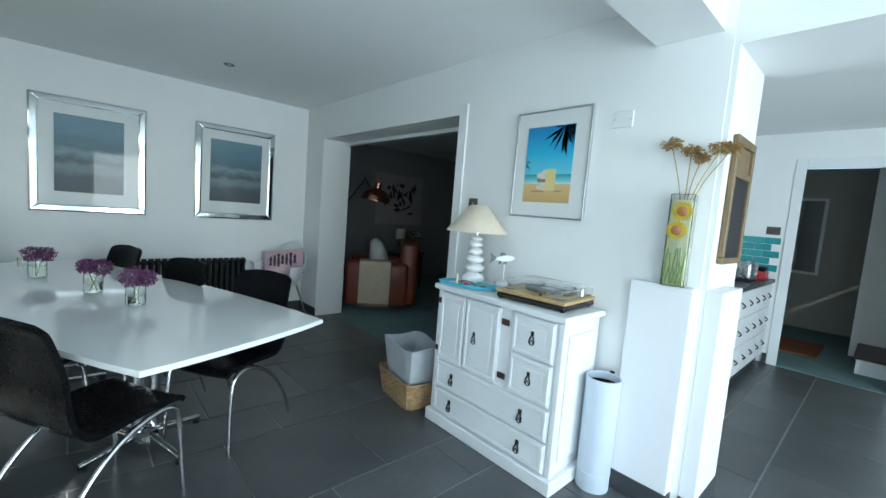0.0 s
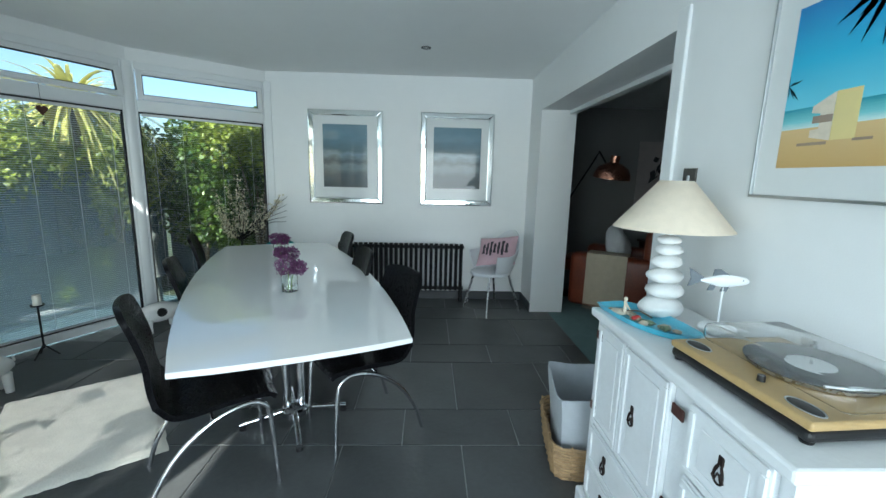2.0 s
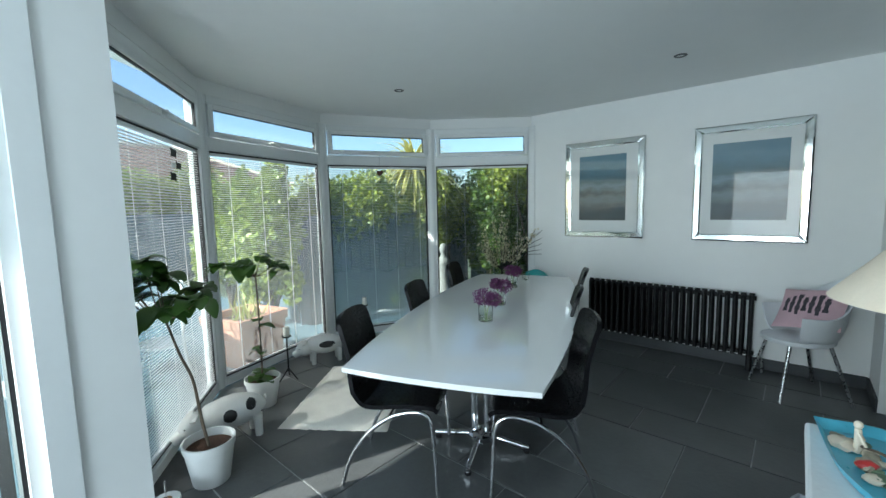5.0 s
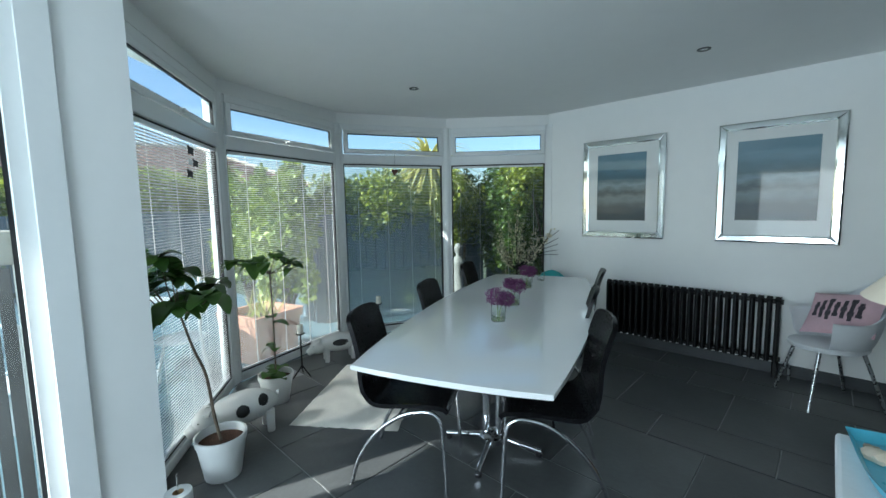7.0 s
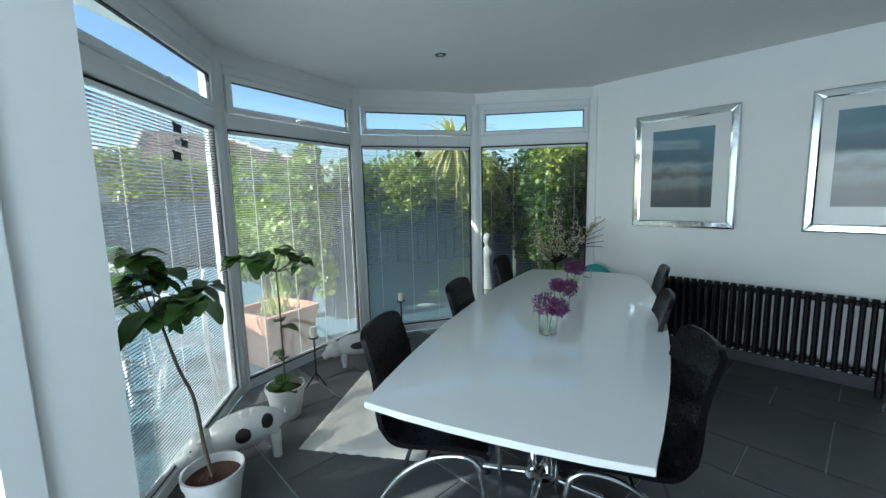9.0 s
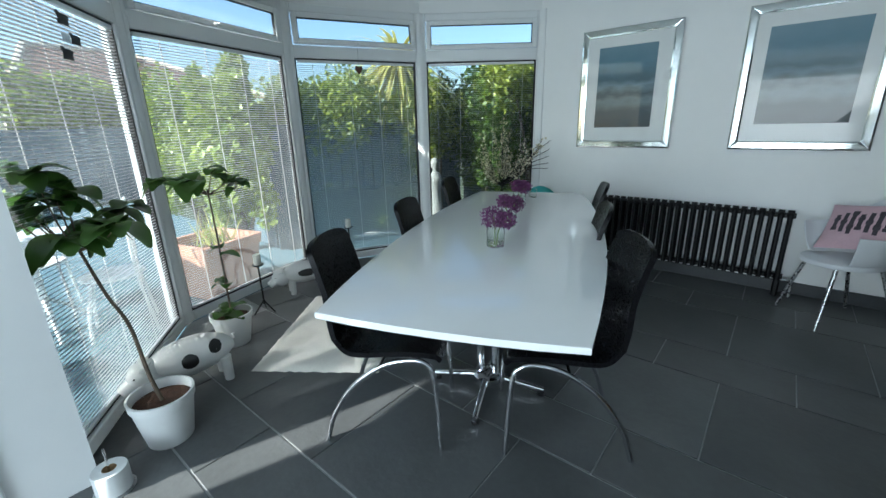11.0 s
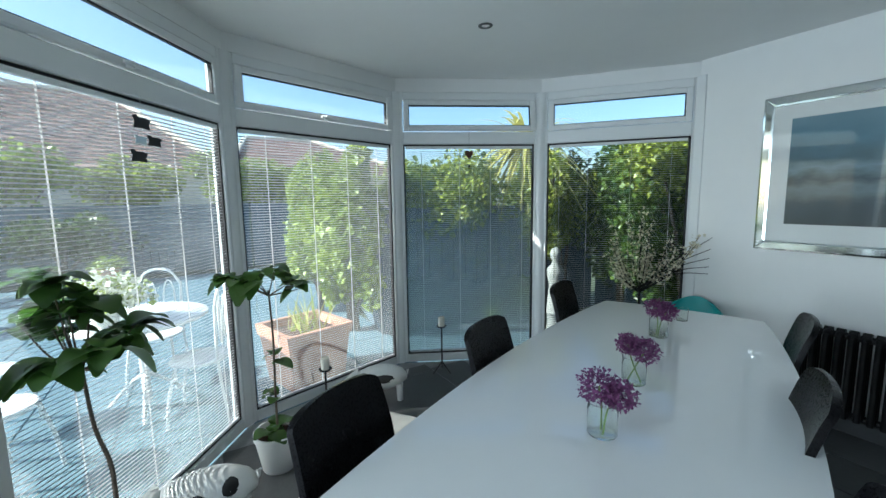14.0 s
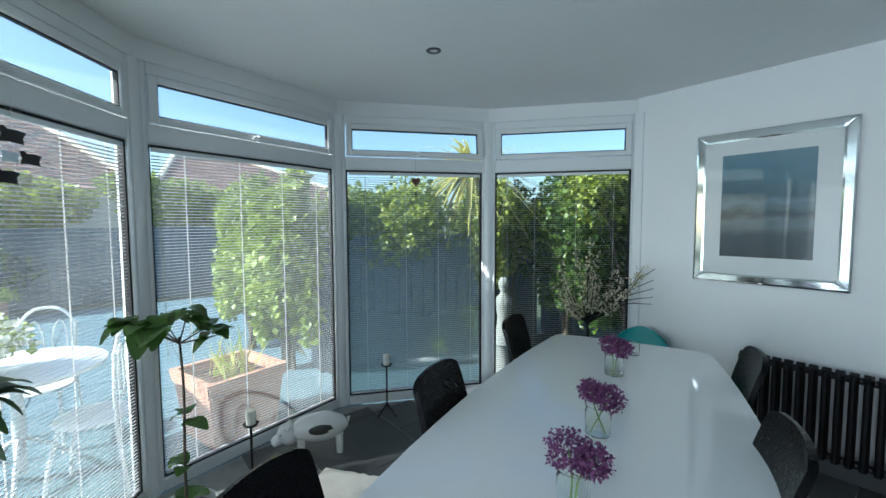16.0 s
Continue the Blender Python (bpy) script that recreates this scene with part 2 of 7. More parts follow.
M = {
    "wall": mat("white_wall_paint", (0.82, 0.83, 0.82), 0.6, vary=0.02, scale=1.5, bump=0.05, bump_scale=180),
    "ceiling": mat("ceiling_paint", (0.86, 0.87, 0.86), 0.85, vary=0.02, scale=1.0, bump=0.04, bump_scale=120),
    "grout": mat("grout", (0.33, 0.34, 0.34), 0.9, vary=0.2, scale=12, bump=0.3, bump_scale=300),
    "slate": mat("slate_tile", (0.082, 0.087, 0.089), 0.33, vary=0.22, scale=3.5, bump=0.12, bump_scale=45, per_object=0.16),
    "slate_base": mat("slate_skirting", (0.045, 0.05, 0.055), 0.5, vary=0.2, scale=5, bump=0.1),
    "upvc": mat("white_plastic_frame", (0.78, 0.80, 0.80), 0.32, vary=0.02, scale=3),
    "gasket": mat("black_rubber_gasket", (0.012, 0.012, 0.014), 0.6, vary=0.2),
    "pane": pane_mat("window_glass"),
    "hazy_pane": pane_mat("glare_hazed_glass", (0.065, 0.11), 0.36),
    "sunny_pane": pane_mat("sunlit_hazed_glass", (0.010, 0.026), 0.045),
    "slat": leaf_mat("white_blind_slat", (0.72, 0.73, 0.75), (0.76, 0.77, 0.79), 0.45, 0.11),
    "cord": leaf_mat("white_ladder_tape", (0.78, 0.78, 0.77), (0.82, 0.82, 0.81), 0.8, 0.5),
    "gloss_white": mat("white_glass_table", (0.86, 0.87, 0.87), 0.06, vary=0.01, coat=0.5, scale=2),
    "table_edge": mat("white_table_edge", (0.78, 0.79, 0.79), 0.2, vary=0.02),
    "chrome": mat("chrome", (0.75, 0.76, 0.78), 0.09, 1.0, vary=0.04, scale=20),
    "black_seat": mat("black_leather", (0.005, 0.005, 0.006), 0.28, spec=0.09, vary=0.3, scale=14, bump=0.03, bump_scale=350),
    "dark_metal": mat("black_cast_iron", (0.007, 0.007, 0.008), 0.42, spec=0.25, vary=0.3, scale=10, bump=0.06, bump_scale=200),
    "mirror": mat("bevelled_mirror", (0.72, 0.76, 0.76), 0.09, 1.0, vary=0.02, scale=5),
    "mount": mat("white_card_mount", (0.70, 0.72, 0.71), 0.6, vary=0.02, coat=0.45),
    "silver": mat("brushed_silver", (0.55, 0.57, 0.58), 0.3, 1.0, vary=0.1, scale=30),
    "white_wood": mat("white_painted_pine", (0.76, 0.78, 0.79), 0.5, vary=0.05, scale=4, bump=0.12, bump_scale=70),
    "iron": mat("rusty_iron", (0.030, 0.020, 0.017), 0.55, 0.6, vary=0.4, scale=40, bump=0.2, bump_scale=200),
    "rust": mat("rust_brown_hinge", (0.085, 0.035, 0.028), 0.6, 0.3, vary=0.4, scale=40),
    "shade": mat("cream_linen_shade", (0.75, 0.65, 0.52), 0.8, vary=0.06, scale=30, bump=0.25, bump_scale=500),
    "pebble": mat("white_pebble", (0.74, 0.75, 0.74), 0.6, vary=0.06, scale=9, bump=0.12, bump_scale=60),
    "bamboo": mat("pale_bamboo_wood", (0.44, 0.30, 0.13), 0.4, vary=0.12, scale=10, coat=0.2),
    "black": mat("black_plastic", (0.010, 0.010, 0.011), 0.35, vary=0.2),
    "vinyl": mat("black_vinyl", (0.06, 0.065, 0.07), 0.22, vary=0.15, scale=20),
    "paper_label": mat("pale_paper", (0.66, 0.68, 0.68), 0.6, vary=0.05),
    "clear": glass_mat("clear_acrylic", (0.97, 0.98, 0.98), 0.02, 1.3),
    "clear_glass": glass_mat("clear_glass", (0.96, 0.99, 0.97), 0.0, 1.4),
    "aqua": mat("aqua_glazed_ceramic", (0.10, 0.46, 0.62), 0.3, vary=0.12, scale=7, coat=0.3),
    "shell": mat("mottled_shell", (0.22, 0.20, 0.15), 0.5, vary=0.5, scale=45, color2=(0.52, 0.46, 0.36)),
    "green_shell": mat("green_sea_glass", (0.05, 0.10, 0.06), 0.4, vary=0.5, scale=45, color2=(0.2, 0.26, 0.16)),
    "red": mat("red_enamel", (0.42, 0.02, 0.02), 0.4, vary=0.1),
    "skin_shell": mat("cream_shell", (0.68, 0.60, 0.48), 0.5, vary=0.1, scale=40),
    "grey_cloth": mat("grey_felt", (0.40, 0.43, 0.46), 0.95, vary=0.08, scale=20, bump=0.3, bump_scale=400, sheen=0.2),
    "wicker": mat("wicker", (0.34, 0.22, 0.11), 0.7, vary=0.35, scale=25, bump=0.3, bump_scale=200),
    "bin": mat("pale_blue_enamel", (0.56, 0.62, 0.70), 0.4, vary=0.03, scale=5),
    "pedestal": mat("white_pedestal_paint", (0.79, 0.80, 0.82), 0.55, vary=0.015, scale=3),
    "yellow": mat("yellow_glass_paint", (0.75, 0.55, 0.05), 0.25, vary=0.2, scale=25),
    "brown": mat("brown_glass_paint", (0.20, 0.085, 0.03), 0.35, vary=0.5, scale=70, color2=(0.42, 0.18, 0.06)),
    "stem_green": mat("green_stem", (0.16, 0.24, 0.06), 0.5, vary=0.25, scale=20),
    "straw": mat("dried_stalk", (0.40, 0.30, 0.15), 0.8, vary=0.2, scale=30),
    "dried_head": mat("dried_seed_head", (0.30, 0.23, 0.07), 0.9, vary=0.4, scale=60, color2=(0.36, 0.18, 0.08)),
    "allium": leaf_mat("purple_allium", (0.09, 0.022, 0.085), (0.27, 0.085, 0.23), 0.6, 0.2),
    "frame_gold": mat("aged_oak_frame", (0.16, 0.11, 0.05), 0.5, vary=0.3, scale=18),
    "blackboard": mat("chalkboard", (0.018, 0.018, 0.019), 0.8, vary=0.4, scale=8),
    "rug": mat("cream_sheepskin", (0.72, 0.69, 0.62), 1.0, vary=0.1, scale=10, bump=0.25, bump_scale=120, sheen=0.4),
    "pot": mat("white_plastic_pot", (0.74, 0.75, 0.74), 0.4, vary=0.03, scale=8),
    "soil": mat("potting_soil", (0.075, 0.035, 0.02), 0.95, vary=0.4, scale=50, bump=0.8, bump_scale=150),
    "bark": mat("grey_brown_bark", (0.11, 0.085, 0.06), 0.8, vary=0.35, scale=40, bump=0.4, bump_scale=150),
    "house_leaf": leaf_mat("house_plant_leaf", (0.028, 0.075, 0.018), (0.11, 0.22, 0.035), 0.35, 0.4),
    "pig": mat("white_glazed_clay", (0.72, 0.72, 0.70), 0.35, vary=0.04, scale=8, coat=0.3),
    "pig_spot": mat("black_glaze", (0.012, 0.012, 0.012), 0.35, vary=0.2, coat=0.3),
    "wax": mat("ivory_candle_wax", (0.74, 0.72, 0.64), 0.5, vary=0.03),
    "blossom": leaf_mat("white_silk_blossom", (0.42, 0.38, 0.26), (0.72, 0.68, 0.52), 0.7, 0.2),
    "teal": mat("teal_plastic", (0.02, 0.30, 0.30), 0.35, vary=0.05),
    "tub": mat("white_moulded_plastic", (0.72, 0.74, 0.76), 0.4, vary=0.02),
    "steel": mat("satin_steel", (0.5, 0.51, 0.52), 0.28, 1.0, vary=0.08),
    "pink": mat("pale_pink_cotton", (0.62, 0.42, 0.46), 0.9, vary=0.08, scale=12, bump=0.3, bump_scale=300),
    "print_grey": mat("charcoal_print", (0.06, 0.05, 0.06), 0.9, vary=0.4, scale=20),
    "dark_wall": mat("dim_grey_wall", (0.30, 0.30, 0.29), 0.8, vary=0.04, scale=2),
    "teal_carpet": mat("sea_green_carpet", (0.16, 0.25, 0.25), 1.0, vary=0.1, scale=8, bump=0.5, bump_scale=300),
    "leather": mat("chestnut_leather", (0.17, 0.036, 0.014), 0.38, vary=0.35, scale=5, bump=0.15, bump_scale=120),
    "throw": mat("beige_wool_throw", (0.50, 0.42, 0.31), 0.95, vary=0.08, scale=15, bump=0.4, bump_scale=250),
    "white_fur": mat("white_fur_cushion", (0.66, 0.66, 0.66), 1.0, vary=0.08, scale=20, bump=0.8, bump_scale=90, sheen=0.3),
    "copper": mat("brushed_copper", (0.42, 0.20, 0.14), 0.28, 1.0, vary=0.1, scale=20),
    "canvas": mat("pale_canvas", (0.42, 0.38, 0.38), 0.8, vary=0.12, scale=5),
    "ink": mat("dark_ink_wash", (0.03, 0.03, 0.035), 0.8, vary=0.6, scale=18),
    "mahogany": mat("dark_mahogany", (0.055, 0.018, 0.012), 0.4, vary=0.3, scale=8),
    "worktop": mat("dark_worktop", (0.05, 0.055, 0.06), 0.35, vary=0.3, scale=30),
    "tile_teal": mat("teal_glazed_tile", (0.04, 0.32, 0.34), 0.15, vary=0.1, scale=4, per_object=0.12, coat=0.3),
    "bronze": mat("dark_bronze_plate", (0.12, 0.11, 0.10), 0.4, 0.7, vary=0.1),
    "doormat": mat("rust_coir_mat", (0.26, 0.085, 0.03), 1.0, vary=0.35, scale=14, bump=0.6, bump_scale=200),
    # the hall's dimness is put into this wall colour
    "hall_wall": mat("darkened_hall_wall", (0.36, 0.36, 0.32), 0.8, vary=0.05, scale=2),
    "paving": mat("pale_blue_paving", (0.088, 0.150, 0.185), 0.7, vary=0.10, scale=2, bump=0.15, bump_scale=40, per_object=0.06),
    "ground": mat("dark_earth_and_lawn", (0.045, 0.06, 0.03), 0.95, vary=0.4, scale=3, bump=0.6, bump_scale=30),
    "terracotta": mat("terracotta", (0.50, 0.25, 0.17), 0.8, vary=0.14, scale=5, bump=0.15, bump_scale=50),
    "fence": mat("slate_blue_painted_fence", (0.085, 0.125, 0.160), 0.7, vary=0.2, scale=5, bump=0.1, bump_scale=40, per_object=0.12),
    "hedge": leaf_mat("hedge_leaf", (0.10, 0.15, 0.025), (0.42, 0.47, 0.08), 0.4, 0.4),
    "hedge_dark": leaf_mat("dark_hedge_leaf", (0.018, 0.05, 0.014), (0.12, 0.19, 0.03), 0.35, 0.3),
    "hedge_light": leaf_mat("light_shrub_leaf", (0.12, 0.19, 0.03), (0.38, 0.45, 0.08), 0.45, 0.3),
    "cordyline": leaf_mat("cordyline_blade", (0.22, 0.26, 0.06), (0.56, 0.52, 0.18), 0.5, 0.35),
    "white_petal": leaf_mat("white_petal", (0.62, 0.62, 0.52), (0.82, 0.82, 0.74), 0.6, 0.3),
    "roof_tile": mat("brown_red_roof_tile", (0.30, 0.19, 0.17), 0.85, vary=0.22, scale=6, bump=0.2, bump_scale=30),
    "render_wall": mat("cream_render", (0.62, 0.56, 0.46), 0.9, vary=0.08, scale=2),
    "white_iron": mat("white_painted_iron", (0.72, 0.74, 0.75), 0.4, vary=0.05),
    # cast stone greyed down, the figure's shade put into its colour
    "stone_statue": mat("shaded_cast_stone", (0.24, 0.25, 0.24), 0.85, vary=0.15, scale=10, bump=0.2),
    "rock": mat("garden_rock", (0.34, 0.33, 0.30), 0.9, vary=0.3, scale=6, bump=0.4, bump_scale=30),
    "bulb": mat("frosted_lamp", (0.10, 0.10, 0.10), 0.25, vary=0.02),
    "dark_frame": mat("charcoal_door_frame", (0.03, 0.03, 0.032), 0.4, vary=0.2),
}
M["sea_print"] = print_mat("grey_blue_seascape_print", [(0.0, (0.045, 0.06, 0.065)), (0.2, (0.055, 0.08, 0.09)), (0.34, (0.14, 0.19, 0.21)), (0.42, (0.05, 0.08, 0.09)), (0.52, (0.16, 0.24, 0.28)), (0.6, (0.07, 0.13, 0.16)), (0.8, (0.09, 0.19, 0.25)), (1.0, (0.13, 0.23, 0.29))], 3.0, coat=0.45)
M["beach_sky"] = print_mat("poster_sky", [(0.0, (0.16, 0.58, 0.72)), (0.45, (0.04, 0.44, 0.68)), (1.0, (0.012, 0.20, 0.50))], 1.0, warp=0.01)
M["beach_sand"] = print_mat("poster_sand", [(0.0, (0.55, 0.36, 0.14)), (1.0, (0.66, 0.47, 0.22))], 8.0, warp=0.1)
M["beach_sea"] = print_mat("poster_sea", [(0.0, (0.60, 0.74, 0.72)), (0.35, (0.20, 0.58, 0.60)), (1.0, (0.01, 0.26, 0.34))], 8.0, warp=0.12)
M["poster_cream"] = mat("poster_cream", (0.72, 0.60, 0.26), 0.5, vary=0.03, coat=0.5)
M["poster_shade"] = mat("poster_shade", (0.30, 0.22, 0.16), 0.5, vary=0.1, coat=0.5)
M["poster_palm"] = mat("poster_palm", (0.01, 0.09, 0.12), 0.5, vary=0.2, coat=0.5)


# ---- mesh helpers ----
def finish(bm, smooth=False, angle=40):
    bmesh.ops.recalc_face_normals(bm, faces=bm.faces[:])
    if smooth:
        for f in bm.faces:
            f.smooth = True
        for e in bm.edges:
            if len(e.link_faces) == 2 and e.calc_face_angle(0) > radians(angle):
                e.smooth = False
    return bm


def mesh_of(name, bm, material):
    me = bpy.data.meshes.new(name)
    bm.to_mesh(me)
    bm.free()
    me.materials.append(material)
    return me


def part(name, bm, material, parent=None, label="", at=None):
    """Links a bmesh as one mesh object under a thing or under a part."""
    ob = new(name, mesh_of(name, bm, material))
    ob.parent = parent
    if at is not None:
        ob.matrix_basis = at
    if label:
        tagged(ob, label)
    return ob


def thing(name, label, category, at=None, group="", kind=""):
    ob = new(name)
    ob.empty_display_size = 0.1
    if at is not None:
        ob.matrix_basis = at
    return tagged(ob, label, category, group, kind)


def solid(name, bm, material, label, category, at=None, group="", kind=""):
    """A thing that is one mesh."""
    ob = new(name, mesh_of(name, bm, material))
    if at is not None:
        ob.matrix_basis = at
    return tagged(ob, label, category, group, kind)


def box(x0, y0, z0, x1, y1, z1, bevel=0.0, seg=1, bm=None):
    own = bm is None
    b = bmesh.new() if own else bm
    v = [b.verts.new((x, y, z)) for z in (z0, z1) for x, y in ((x0, y0), (x1, y0), (x1, y1), (x0, y1))]
    fs = [b.faces.new([v[i] for i in q]) for q in ((3, 2, 1, 0), (4, 5, 6, 7), (0, 1, 5, 4), (1, 2, 6, 5), (2, 3, 7, 6), (3, 0, 4, 7))]
    if bevel:
        es = list({e for f in fs for e in f.edges})
        bmesh.ops.bevel(b, geom=es, offset=bevel, segments=seg, affect="EDGES", profile=0.5)
    return b


def prism(pts, z0, z1, bm=None, bevel=0.0, seg=2):
    """A plan outline (x, y) raised from z0 to z1."""
    b = bm or bmesh.new()
    lo, hi = [b.verts.new((x, y, z0)) for x, y in pts], [b.verts.new((x, y, z1)) for x, y in pts]
    n = len(pts)
    fs = [b.faces.new(hi), b.faces.new(lo[::-1])]
    fs += [b.faces.new((lo[i], lo[(i + 1) % n], hi[(i + 1) % n], hi[i])) for i in range(n)]
    if bevel:
        bmesh.ops.bevel(b, geom=list(set(fs[0].edges) | set(fs[1].edges)), offset=bevel, segments=seg, affect="EDGES", profile=0.5)
    return finish(b)


def lathe(profile, n=24, bm=None, at=(0, 0, 0), closed=False):
    """A profile of (radius, height) turned round the z axis."""
    b = bm or bmesh.new()
    rings = []
    for r, z in profile:
        if r < 1e-5:
            rings.append([b.verts.new((at[0], at[1], at[2] + z))])
        else:
            rings.append([b.verts.new((at[0] + r * math.cos(2 * math.pi * k / n), at[1] + r * math.sin(2 * math.pi * k / n), at[2] + z)) for k in range(n)])
    for a, c in zip(rings, rings[1:]):
        for k in range(n):
            q = [a[k % len(a)], a[(k + 1) % len(a)], c[(k + 1) % len(c)], c[k % len(c)]]
            q = list(dict.fromkeys(q))
            if len(q) > 2:
                b.faces.new(q)
    return b


def tube(pts, r, n=8, bm=None, r_end=None, cap=True):
    """A round bar along points; r_end tapers it."""
    b = bm or bmesh.new()
    pts = [Vector(p) for p in pts]
    last, rings = None, []
    for i, p in enumerate(pts):
        d = (pts[min(i + 1, len(pts) - 1)] - pts[max(i - 1, 0)]).normalized()
        if last is None:
            side = d.orthogonal().normalized()
        else:
            side = (last - d * last.dot(d)).normalized()
        last = side
        up = d.cross(side)
        rr = r if r_end is None else r + (r_end - r) * i / (len(pts) - 1)
        rings.append([b.verts.new(p + rr * (math.cos(2 * math.pi * k / n) * side + math.sin(2 * math.pi * k / n) * up)) for k in range(n)])
    for a, c in zip(rings, rings[1:]):
        for k in range(n):
            b.faces.new((a[k], a[(k + 1) % n], c[(k + 1) % n], c[k]))
    if cap:
        b.faces.new(rings[0][::-1])
        b.faces.new(rings[-1])
    return b


def curve_pts(ctrl, n=24):
    """A smooth run of points through the given ones."""
    c = [Vector(p) for p in ctrl]
    c = [2 * c[0] - c[1]] + c + [2 * c[-1] - c[-2]]
    out = []
    seg = len(c) - 3
    for i in range(seg):
        for k in range(n // seg):
            t = k / (n // seg)
            p0, p1, p2, p3 = c[i:i + 4]
            out.append(0.5 * (2 * p1 + (p2 - p0) * t + (2 * p0 - 5 * p1 + 4 * p2 - p3) * t * t + (3 * p1 - p0 - 3 * p2 + p3) * t ** 3))
    out.append(c[-2])
    return out


def blob(rx, ry, rz, at=(0, 0, 0), sub=2, rough=0.0, seed=0, bm=None):
    """A rounded lump."""
    b = bmesh.new()
    bmesh.ops.create_icosphere(b, subdivisions=sub, radius=1.0)
    for v in b.verts:
        k = 1 + rough * noise.noise(v.co * 1.7 + Vector((seed, seed * 2.3, 0)))
        v.co = Vector((v.co.x * rx * k + at[0], v.co.y * ry * k + at[1], v.co.z * rz * k + at[2]))
    for f in b.faces:
        f.smooth = True
    if bm is None:
        return b
    me = bpy.data.meshes.new("lump")
    b.to_mesh(me)
    b.free()
    bm.from_mesh(me)
    bpy.data.meshes.remove(me)
    return bm


def sheet(rows, thick=0.0):
    """A surface through rows of points; given a thickness, a shell."""
    b = bmesh.new()
    vs = [[b.verts.new(p) for p in row] for row in rows]
    for a, c in zip(vs, vs[1:]):
        for k in range(len(a) - 1):
            b.faces.new((a[k], a[k + 1], c[k + 1], c[k]))
    bmesh.ops.recalc_face_normals(b, faces=b.faces[:])
    if thick:
        bmesh.ops.solidify(b, geom=b.faces[:], thickness=thick)
    return finish(b, True, 50)


def leaves(count, place, size, rng, wide=0.45, droop=0.3):
    """Many small folded leaves. place(rng) gives a point and the way that it faces."""
    verts, faces = [], []
    for _ in range(count):
        p, out = place(rng)
        d = Vector((rng.gauss(0, 1), rng.gauss(0, 1), rng.gauss(0, 0.7) - droop))
        d = (d + 0.9 * Vector(out)).normalized()
        s = d.cross(Vector((rng.gauss(0, 1), rng.gauss(0, 1), rng.gauss(0, 1) + 1.2))).normalized()
        up = s.cross(d)
        ln = size * rng.uniform(0.6, 1.3)
        w = ln * wide
        i = len(verts)
        verts += [p, p + d * ln * 0.5 + s * w + up * ln * 0.08, p + d * ln, p + d * ln * 0.5 - s * w + up * ln * 0.08]
        faces += [(i, i + 1, i + 2), (i, i + 2, i + 3)]
    me = bpy.data.meshes.new("leaves")
    me.from_pydata([tuple(v) for v in verts], [], faces)
    b = bmesh.new()
    b.from_mesh(me)
    bpy.data.meshes.remove(me)
    return b


def plan_frame(p, q):
    """A pose at p whose x axis runs to q, with y to the left of it (inwards for the bay)."""
    d = Vector(q) - Vector(p)
    return pose(p[0], p[1], 0, 0, 0, math.degrees(math.atan2(d.y, d.x))), d.length


# ---- setting ----
CEIL = 2.47
BAY = [(-0.83, 1.045), (-1.98, 1.87), (-2.36, 3.17), (-1.80, 4.29), (-0.86, 5.04)]
EAST, NORTH, WEST = 2.0, 5.0, -0.75
OPEN_Y0, OPEN_Y1, OPEN_Z = 2.30, 4.55, 2.09
SOUTH = -3.4


def setting(name, bm, material, label, category):
    return solid(name, bm, material, label, category, kind="structure")


setting("wall_north", box(BAY[4][0], NORTH, 0, 2.35, NORTH + 0.3, CEIL), M["wall"], "smooth white painted wall with two framed prints", "wall")
b = box(EAST, OPEN_Y1, 0, 2.35, NORTH, CEIL)
box(EAST, OPEN_Y0, OPEN_Z, 2.35, OPEN_Y1, CEIL, bm=b)
box(EAST, 0.60, 0, 2.35, OPEN_Y0, CEIL, bm=b)
setting("wall_east", b, M["wall"], "white painted wall with a wide opening to the living room", "wall")
b = box(EAST + 0.004, 0.575, 0, 2.50, 0.60, CEIL)
box(2.35, 0.60, 0, 2.50, 1.45, CEIL, bm=b)
box(EAST, SOUTH, 2.19, 2.58, 0.575, CEIL, bm=b)
setting("wall_pier", b, M["wall"], "white painted pier and lintel before the kitchen", "wall")
setting("beam", box(0.9, 0.64, 2.26, EAST - 0.002, 0.93, CEIL), M["wall"], "white plastered ceiling beam", "beam")
# architrave of the living room opening
b = box(EAST - 0.016, OPEN_Y0 - 0.085, 0, EAST, OPEN_Y0 - 0.001, OPEN_Z + 0.07, 0.004)
setting("trim_opening", b, M["upvc"], "white moulded door surround", "trim")
setting("head_track", box(2.28, OPEN_Y0, OPEN_Z - 0.035, 2.34, OPEN_Y1, OPEN_Z - 0.001, 0.003), M["upvc"], "white curtain track under the opening's head", "trim")

# west side: piers, glazed door and full-height glazing
WT = 0.11
b = box(WEST - WT, 0.775, 0, WEST, 1.11, CEIL)
box(WEST - WT, -0.85, 0, WEST, -0.10, CEIL, bm=b)
box(WEST - WT, SOUTH, 2.27, WEST, -0.85, CEIL, bm=b)
box(WEST - WT, -0.10, 2.27, WEST, 0.775, CEIL, bm=b)
setting("wall_west", b, M["wall"], "white painted pier beside the garden door", "wall")
b = box(WEST - WT, SOUTH - 0.3, 0, 0.2, SOUTH, CEIL)
box(2.4, SOUTH - 0.3, 0, 6.0, SOUTH, CEIL, bm=b)
box(0.2, SOUTH - 0.3, 2.2, 2.4, SOUTH, CEIL, bm=b)
setting("wall_south", b, M["wall"], "plain white painted wall", "wall")

